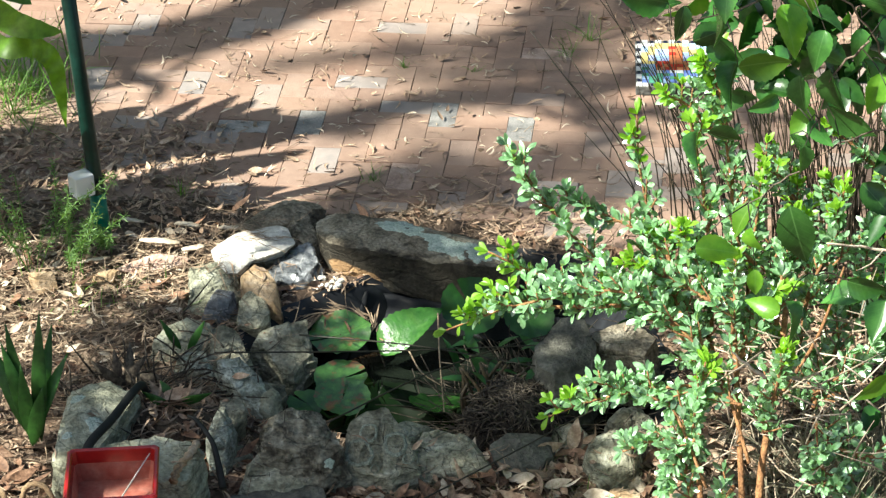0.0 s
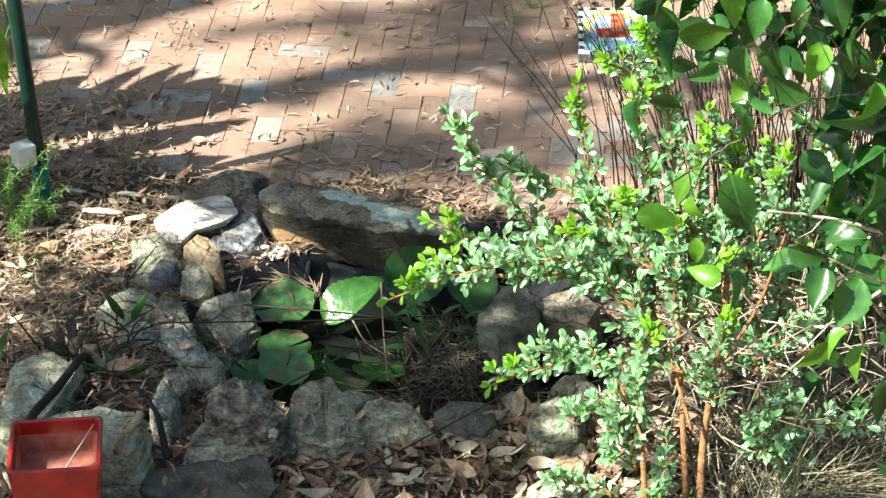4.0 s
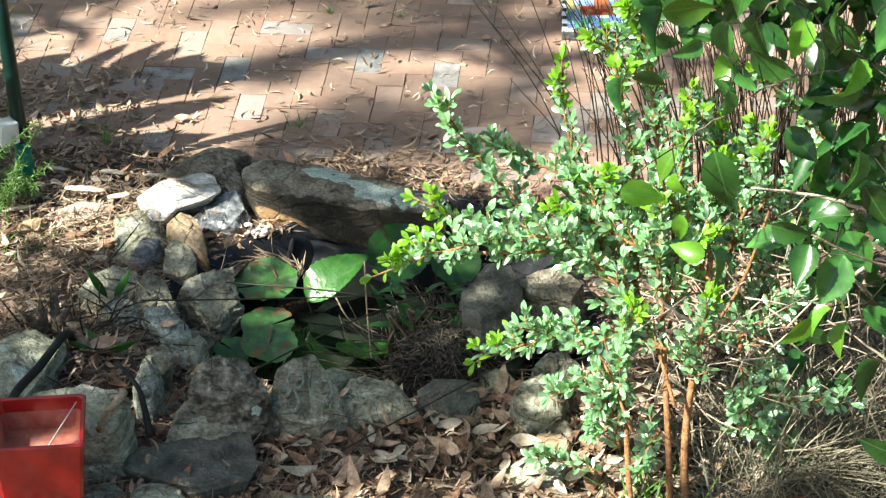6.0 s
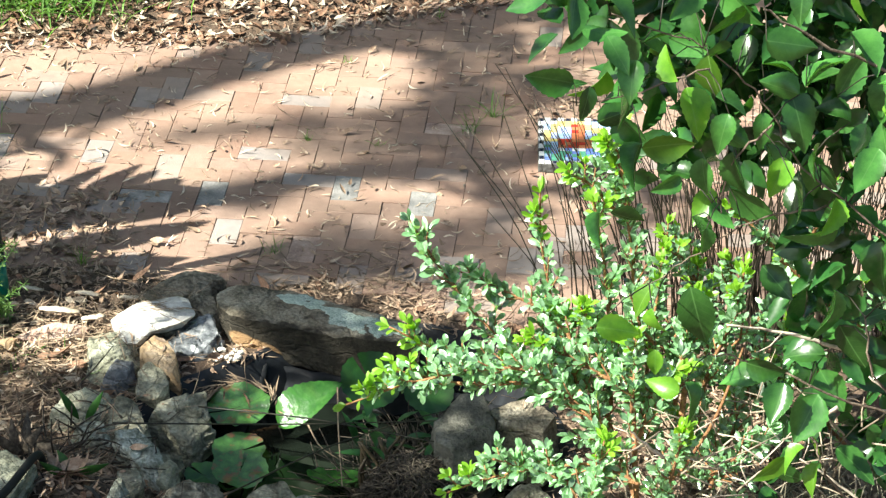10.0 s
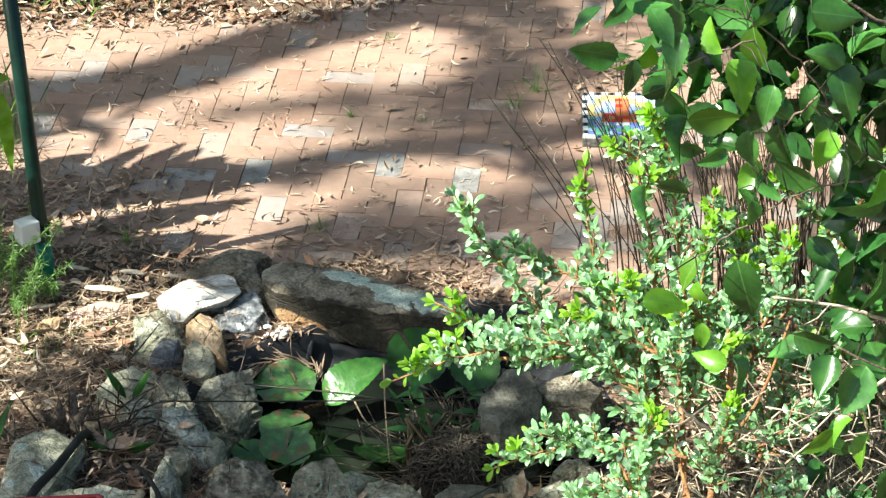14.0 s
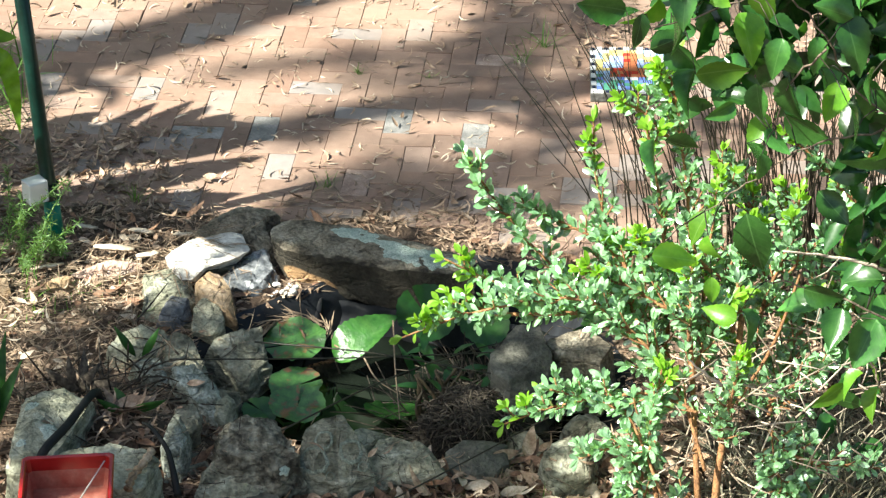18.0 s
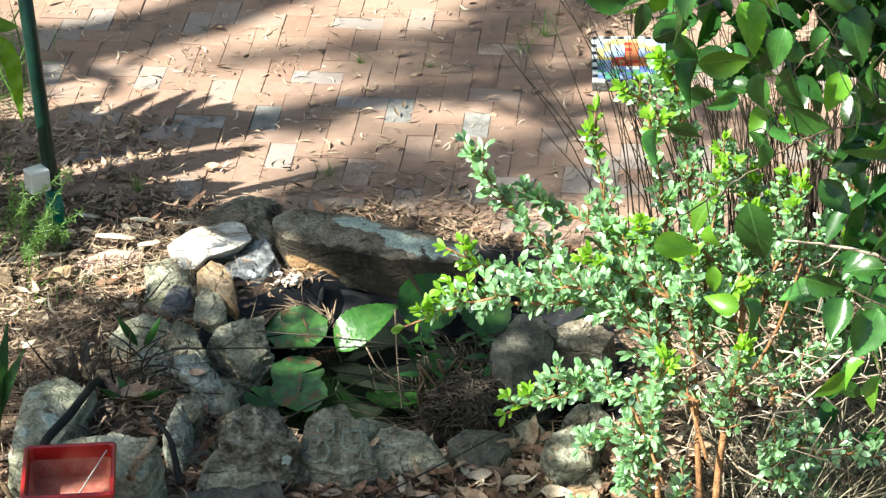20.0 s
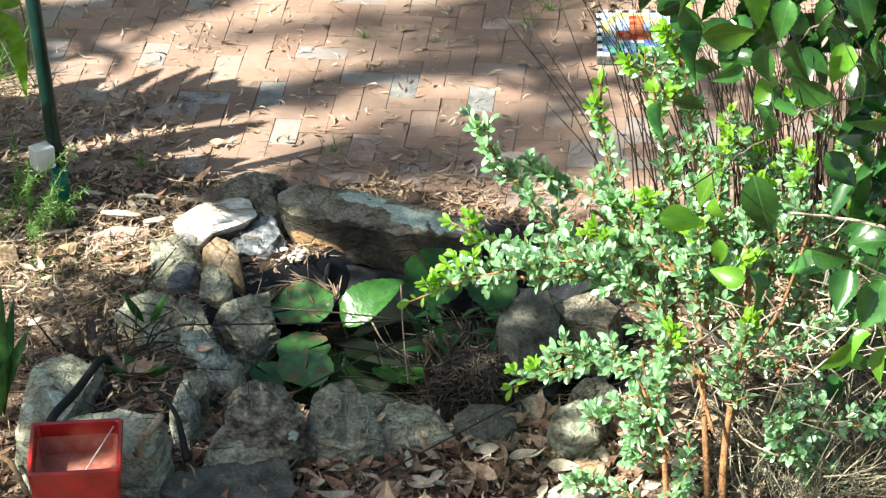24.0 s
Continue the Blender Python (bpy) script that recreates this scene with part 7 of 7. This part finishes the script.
# leaves, straw and crumbs caught on and between the rocks
bpy.context.view_layer.update()
stones = [(o, o.matrix_world.inverted()) for o in scene.objects if o.get("category") == "rock"]
caught, strands = [], []
rc = random.Random(77)
for i in range(4200):
    x, y = rc.uniform(-1.6, 0.55), rc.uniform(7.55, 9.6)
    if pond_depth(x, y) > 0.9 or noise.noise((x * 4, y * 4, 11)) < -0.02 - 0.12 * (x < -0.8):
        continue
    best = None
    for o, inv in stones:
        if (o.location.xy - Vector((x, y))).length > 0.5:
            continue
        ok, hit, nn, _ = o.ray_cast(inv @ Vector((x, y, 1.0)), (inv.to_3x3() @ Vector((0, 0, -1))).normalized())
        if ok:
            hit = o.matrix_world @ hit
            if best is None or hit.z > best[0].z:
                best = (hit, o.matrix_world.to_3x3() @ nn)
    if best is None or best[1].normalized().z < 0.45 or best[0].z > 0.2 and rc.random() < 0.6:
        continue
    a = rc.uniform(0, 6.283)
    d = Vector((math.cos(a), math.sin(a), 0.0))
    d -= best[1] * d.dot(best[1])
    if i % 3 and rc.random() < 0.7:
        continue
    (strands if i % 3 == 0 else caught).append((best[0] + Vector((0, 0, 0.005)), axes_of(d, best[1] + rand_unit(rc) * 0.35), rc.uniform(0.3, 0.9)))
tagged(strewn("caught_leaves", GUM2 + BROAD[:2] + CHIP, caught, M["litter"]), "dry brown leaves and crumbs caught on the rocks", "fallen leaves", kind="stuff")
tagged(strewn("caught_roots", [leaf_shape(0.13, 0.005, "strap", 6, 0.2, k) for k in (0.35, -0.3, 0.6)], strands[::2], M["root"]), "dark dry roots and stalks tangled on the rocks", "roots", kind="stuff")
strands = strands[1::2]
tagged(strewn("caught_straw", [leaf_shape(0.16, 0.004, "strap", 6, 0.2, k) for k in (0.25, -0.2, 0.1)], strands, M["straw"]), "thin dry straws lying over the rocks", "straw", kind="stuff")

rows, into = [], sunlit.matrix_world.inverted()
for i in range(46):
    ok, hit, nn, _ = sunlit.ray_cast(into @ Vector((rc.gauss(-0.96, 0.05), rc.gauss(9.70, 0.03), 1.0)), into.to_3x3() @ Vector((0, 0, -1)))
    if ok:
        rows.append((sunlit.matrix_world @ hit + Vector((0, 0, 0.005 + 0.012 * rc.random())), axes_of(Vector((1, rc.gauss(0, 0.35), rc.gauss(0, 0.05))), Vector((0, 0, 1)) + rand_unit(rc) * 0.3), rc.uniform(0.35, 0.75)))
tagged(strewn("rock_straw", [leaf_shape(0.13, 0.008, "strap", 6, 0.2, k) for k in (0.15, -0.1, 0.1)], rows, M["straw"]), "pale straws lying on the white rock", "straw", kind="stuff")
rows = []
for i in range(90):
    u = rc.uniform(-0.2, 2.9)
    rows.append(((-0.61 + (0.13 + rc.gauss(0, 0.012)) * math.cos(u), 9.25 + (0.13 + rc.gauss(0, 0.012)) * math.sin(u), -0.03 + 0.03 * rc.random()), axes_of(Vector((-math.sin(u), math.cos(u), rc.gauss(0, 0.15))) + rand_unit(rc) * 0.35, Vector((0, 0, 1)) + rand_unit(rc) * 0.4), rc.uniform(0.3, 0.75)))
tagged(strewn("pond_straw", [leaf_shape(0.15, 0.011, "strap", 6, 0.2, k) for k in (0.15, -0.15, 0.1)], rows, M["straw"]), "pale straw floating round the rusty lily pad", "straw", kind="stuff")


# ---- the tree beyond the picture's edge whose limbs and leaves shade the ground ----
shade = thing("shade_tree", (-9.0, 4.4, 0.0), "tall spreading gum tree that shades the courtyard", "tree")
T0 = Vector((-9.0, 4.4, 0.0))
rtree = random.Random(81)
FAR = 11.0


def aloft(x, y, far=FAR):
    """The place in the tree whose shadow falls on the ground at x, y."""
    return Vector((x, y, 0)) + TO_SUN * far - T0


c = curve_pts([(0, 0, -0.1), (0.1, 0, 2), (0.25, 0.1, 4.5), (0.5, 0.3, 7), (0.9, 0.4, 9.5)], 6)
piece("trunk", *tube(c, [0.28 * (1 - 0.6 * i / len(c)) for i in range(len(c))], 14), M["bark"], shade)
HIGH_LIMBS = [([(-4.5, 11.4), (-2.4, 11.65), (-1.86, 11.71), (-1.4, 11.86), (-1.1, 12.10), (-0.84, 12.31), (-0.65, 12.43), (-0.19, 12.66), (0.43, 12.92), (1.2, 13.15), (2.6, 13.3)], 0.205, 15.0),
         ([(-1.08, 11.52), (-0.8, 11.60), (-0.49, 11.68), (-0.17, 11.70), (0.1, 11.78), (0.8, 12.0), (2.0, 12.3)], 0.07, 26.0),
         ([(-1.0, 10.90), (-0.69, 10.97), (-0.52, 11.06), (-0.32, 11.15), (-0.14, 11.19), (0.1, 11.20), (0.5, 11.3), (1.2, 11.5), (2.2, 11.7)], 0.095, 13.0)]
for pts, rad, far in HIGH_LIMBS:
    c = curve_pts([aloft(x, y, far) + Vector((0, 0, 0)) for x, y in pts], 5)
    piece("limb", *tube(c, [rad * (1.15 - 0.3 * i / len(c)) * (1 + 0.18 * noise.noise((i * 0.5, rad * 40, 0))) for i in range(len(c))], 10), M["bark"], shade)
CROWN = [leaf_shape(0.30, 0.085, "lance", 3, 0.3, 0.2), leaf_shape(0.24, 0.09, "lance", 3, 0.3, -0.1)]


def crown(x, y, rx, ry, n, far, spread=0.6):
    rows = []
    for _ in range(n):
        a, q = rtree.uniform(0, 6.283), math.sqrt(rtree.random())
        p = aloft(x + rx * q * math.cos(a), y + ry * q * math.sin(a), far + rtree.uniform(-spread, spread))
        rows.append((p, axes_of(rand_unit(rtree), TO_SUN + rand_unit(rtree) * 0.8), rtree.uniform(0.7, 1.2)))
    return rows


rows = []
for x, y, rx, ry, n, far in ((-0.50, 8.58, 0.95, 0.44, 150, 8.0), (-0.95, 9.12, 0.30, 0.26, 64, 8.0), (0.28, 8.9, 0.42, 0.42, 105, 8.5), (-0.45, 8.08, 0.38, 0.28, 100, 7.5), (-0.93, 8.72, 0.2, 0.2, 40, 8.0), (-1.58, 9.93, 0.18, 0.08, 22, 6.5), (-1.45, 8.85, 0.2, 0.18, 24, 6.5), (-2.0, 10.6, 0.25, 0.4, 44, 6.0), (-0.36, 9.80, 0.30, 0.14, 56, 8.5), (0.04, 9.60, 0.34, 0.15, 64, 8.5), (-0.78, 9.98, 0.18, 0.09, 55, 8.5),
                             (0.2, 10.3, 0.70, 0.30, 56, 24.0), (0.2, 8.25, 0.35, 0.32, 60, 7.0), (-1.25, 8.2, 0.32, 0.24, 32, 7.0), (-0.1, 7.95, 0.55, 0.22, 75, 8.0), (1.0, 12.5, 0.9, 0.35, 80, 10.0), (0.9, 10.9, 0.6, 0.2, 30, 9.0)):
    rows += crown(x, y, rx, ry, n, far)
# the high thin parts of the crown, whose shade on the paving is soft
for x, y, rx, ry, n, far in ((0.36, 11.8, 0.2, 0.75, 80, 14.0), (-1.75, 11.45, 0.28, 0.12, 30, 8.0), (-1.42, 9.15, 0.25, 0.2, 26, 6.5), (0.05, 10.56, 0.58, 0.34, 66, 22.0), (-0.30, 10.30, 0.36, 0.14, 40, 20.0), (-0.12, 11.55, 0.42, 0.28, 60, 24.0), (-0.75, 10.94, 0.38, 0.09, 18, 16.0), (0.42, 12.0, 0.24, 0.45, 42, 20.0), (-0.25, 9.47, 0.38, 0.08, 12, 8.5),
                             (0.27, 12.8, 0.34, 0.24, 30, 20.0), (1.35, 10.75, 0.5, 0.6, 60, 16.0), (1.2, 7.5, 0.6, 0.2, 85, 8.0), (-0.72, 7.70, 0.34, 0.12, 46, 8.0), (1.75, 7.75, 0.3, 0.35, 14, 8.0), (2.8, 8.3, 0.7, 0.6, 22, 9.0), (-1.42, 8.5, 0.25, 0.22, 24, 6.5)):
    rows += crown(x, y, rx, ry, n, far, 2.5)
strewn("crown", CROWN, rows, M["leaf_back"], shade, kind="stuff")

# broad strap-leaved plants just outside the picture, whose pointed leaves draw the sharp shadows by the post
lily = thing("strap_leaved_plant", (-3.6, 9.9, 0.0), "tall clump of broad strap leaves at the edge of the paving", "plant")
L0 = Vector((-3.6, 9.9, 0.0))


def shadow_leaf(a, b, far, width, blunt=7):
    """A drooping blade whose shadow runs over the ground from a to its tip b."""
    p0, p1 = Vector((*a, 0)) + TO_SUN * (far * 0.9) - L0, Vector((*b, 0)) + TO_SUN * far - L0
    mid = p0.lerp(p1, 0.5) + TO_SUN * 0.12
    c = curve_pts([Vector((rtree.gauss(0, 0.05), rtree.gauss(0, 0.05), 0)), Vector((p0.x * 0.5, p0.y * 0.5, p0.z * 0.72)), p0, mid, p1], 6)
    vs, fs = [], []
    for i, p in enumerate(c):
        t = i / (len(c) - 1)
        d = (c[min(i + 1, len(c) - 1)] - c[max(i - 1, 0)]).normalized()
        s = d.cross(TO_SUN).normalized()
        w = width / 2 * min(1, 0.15 + 1.6 * t) * (1 - t ** blunt) + 0.001
        vs += [p + s * w, p - TO_SUN * 0.02, p - s * w]
    for i in range(len(c) - 1):
        k = 3 * i
        fs += [(k, k + 1, k + 4, k + 3), (k + 1, k + 2, k + 5, k + 4)]
    piece("leaf", vs, fs, M["strap"], lily)


for a, e, far, width, blunt in (((-1.75, 10.285), (-0.80, 10.70), 2.2, 0.205, 9), ((-2.0, 10.05), (-0.87, 10.37), 2.1, 0.27, 9), ((-1.75, 10.17), (-1.0, 10.27), 2.1, 0.17, 12), ((-2.0, 10.53), (-0.66, 10.97), 2.3, 0.26, 14),
                                ((-2.1, 10.73), (-0.86, 11.02), 2.3, 0.20, 14), ((-1.62, 10.84), (-1.31, 11.23), 2.4, 0.10, 8), ((-1.45, 10.86), (-1.15, 11.24), 2.4, 0.10, 8), ((-1.36, 10.84), (-1.07, 11.19), 2.4, 0.11, 8),
                                ((-1.22, 10.84), (-0.96, 11.12), 2.4, 0.16, 8), ((-1.85, 10.9), (-1.56, 11.14), 2.4, 0.17, 8), ((-2.2, 10.60), (-1.35, 10.84), 2.3, 0.22, 14), ((-2.2, 10.80), (-1.45, 10.98), 2.3, 0.18, 14)):
    shadow_leaf(a, e, far, width, blunt)

# ---- an unseen hedge past the picture's upper edge, added for the pond to mirror ----
hv, hf, NH = [], [], 60
for j in range(21):
    for i in range(NH + 1):
        x, z = -14 + 28 * i / NH, 5.5 * j / 20
        hv.append((x, 17.2 + 0.5 * noise.noise((x * 0.9, z * 0.9, 2)) + 0.25 * noise.noise((x * 3, z * 3, 6)) + 0.05 * z * z * 0.4, z + (0.35 * noise.noise((x * 1.4, 3, 1)) if j == 20 else 0) - 0.05))
for j in range(20):
    for i in range(NH):
        a = j * (NH + 1) + i
        hf.append((a, a + 1, a + NH + 2, a + NH + 1))
hedge = tagged(piece("hedge", hv, hf, M["strap"]), "tall dark green hedge, unseen, added to darken the pond's reflections", "hedge", kind="structure")
hedge.modifiers.new("thickness", "SOLIDIFY").thickness = -0.8


# ---- the paving: bricks in a 90-degree herringbone, each a piece ----
def brick_mesh(name, lx, ly):
    x, y, c, d = lx / 2, ly / 2, 0.002, 0.05
    lo = [(-x, -y, -d), (x, -y, -d), (x, y, -d), (-x, y, -d)]
    mi = [(-x, -y, -c), (x, -y, -c), (x, y, -c), (-x, y, -c)]
    hi = [(-x + c, -y + c, 0), (x - c, -y + c, 0), (x - c, y - c, 0), (-x + c, y - c, 0)]
    fs = [(8, 9, 10, 11)]
    for o in (0, 4):
        fs += [(o + k, o + (k + 1) % 4, o + 4 + (k + 1) % 4, o + 4 + k) for k in range(4)]
    return lo + mi + hi, fs


paving = tagged(new("paving"), "worn brown brick paving in a herringbone, littered with dry leaves", "paving", kind="structure")
b_flat, b_deep = brick_mesh("brick", 0.2313, 0.1150), brick_mesh("brick", 0.1150, 0.2313)
TONES = {"paver": [], "paver_grey": [(-0.54, 11.39), (-0.79, 11.02), (-0.79, 10.87), (-0.22, 11.05), (0.47, 10.62), (0.12, 10.90), (0.39, 11.33), (-1.16, 10.97)], "paver_pink": [(0.25, 11.59), (-0.36, 10.47)]}
me_brick = {(key, flat): mesh_of("brick", *(b_flat if flat else b_deep), M[key], False) for key in TONES for flat in (True, False)}
rb = random.Random(12)
far_bits, near_count = [], 0
for v in range(-16, 60):
    for u in range(-45, 62):
        s = (u - v) % 4
        if s == 1:
            cu, cv, flat = u + 1.0, v + 0.5, True
        elif s == 0:
            cu, cv, flat = u + 0.5, v + 1.0, False
        else:
            continue
        p = GRID_AT + GU * (cu * UNIT) + GV * (cv * UNIT)
        if not (front_edge(p.x) + 0.02 < p.y < back_edge(p.x) + 0.05):
            continue
        m = pose(p.x, p.y, rb.gauss(0, 0.0018), rb.gauss(0, 0.5), rb.gauss(0, 0.5), math.degrees(GRID_TURN) + rb.gauss(0, 0.7))
        if p.y < 11.75 and -2.3 < p.x < 1.6 and near_count < 320:
            near_count += 1
            tone = next((key for key, spots_ in TONES.items() if any((p - Vector(q)).length < 0.07 for q in spots_)), "paver")
            ob = new("brick", me_brick[tone, flat])
            ob.matrix_world = m
            ob.parent = paving
        else:
            vs, fs = b_flat if flat else b_deep
            far_bits.append(([m @ Vector(q) for q in vs], fs))
tagged(piece("bricks", *merge(far_bits), M["paver_far"], paving, smooth=False), kind="stuff")
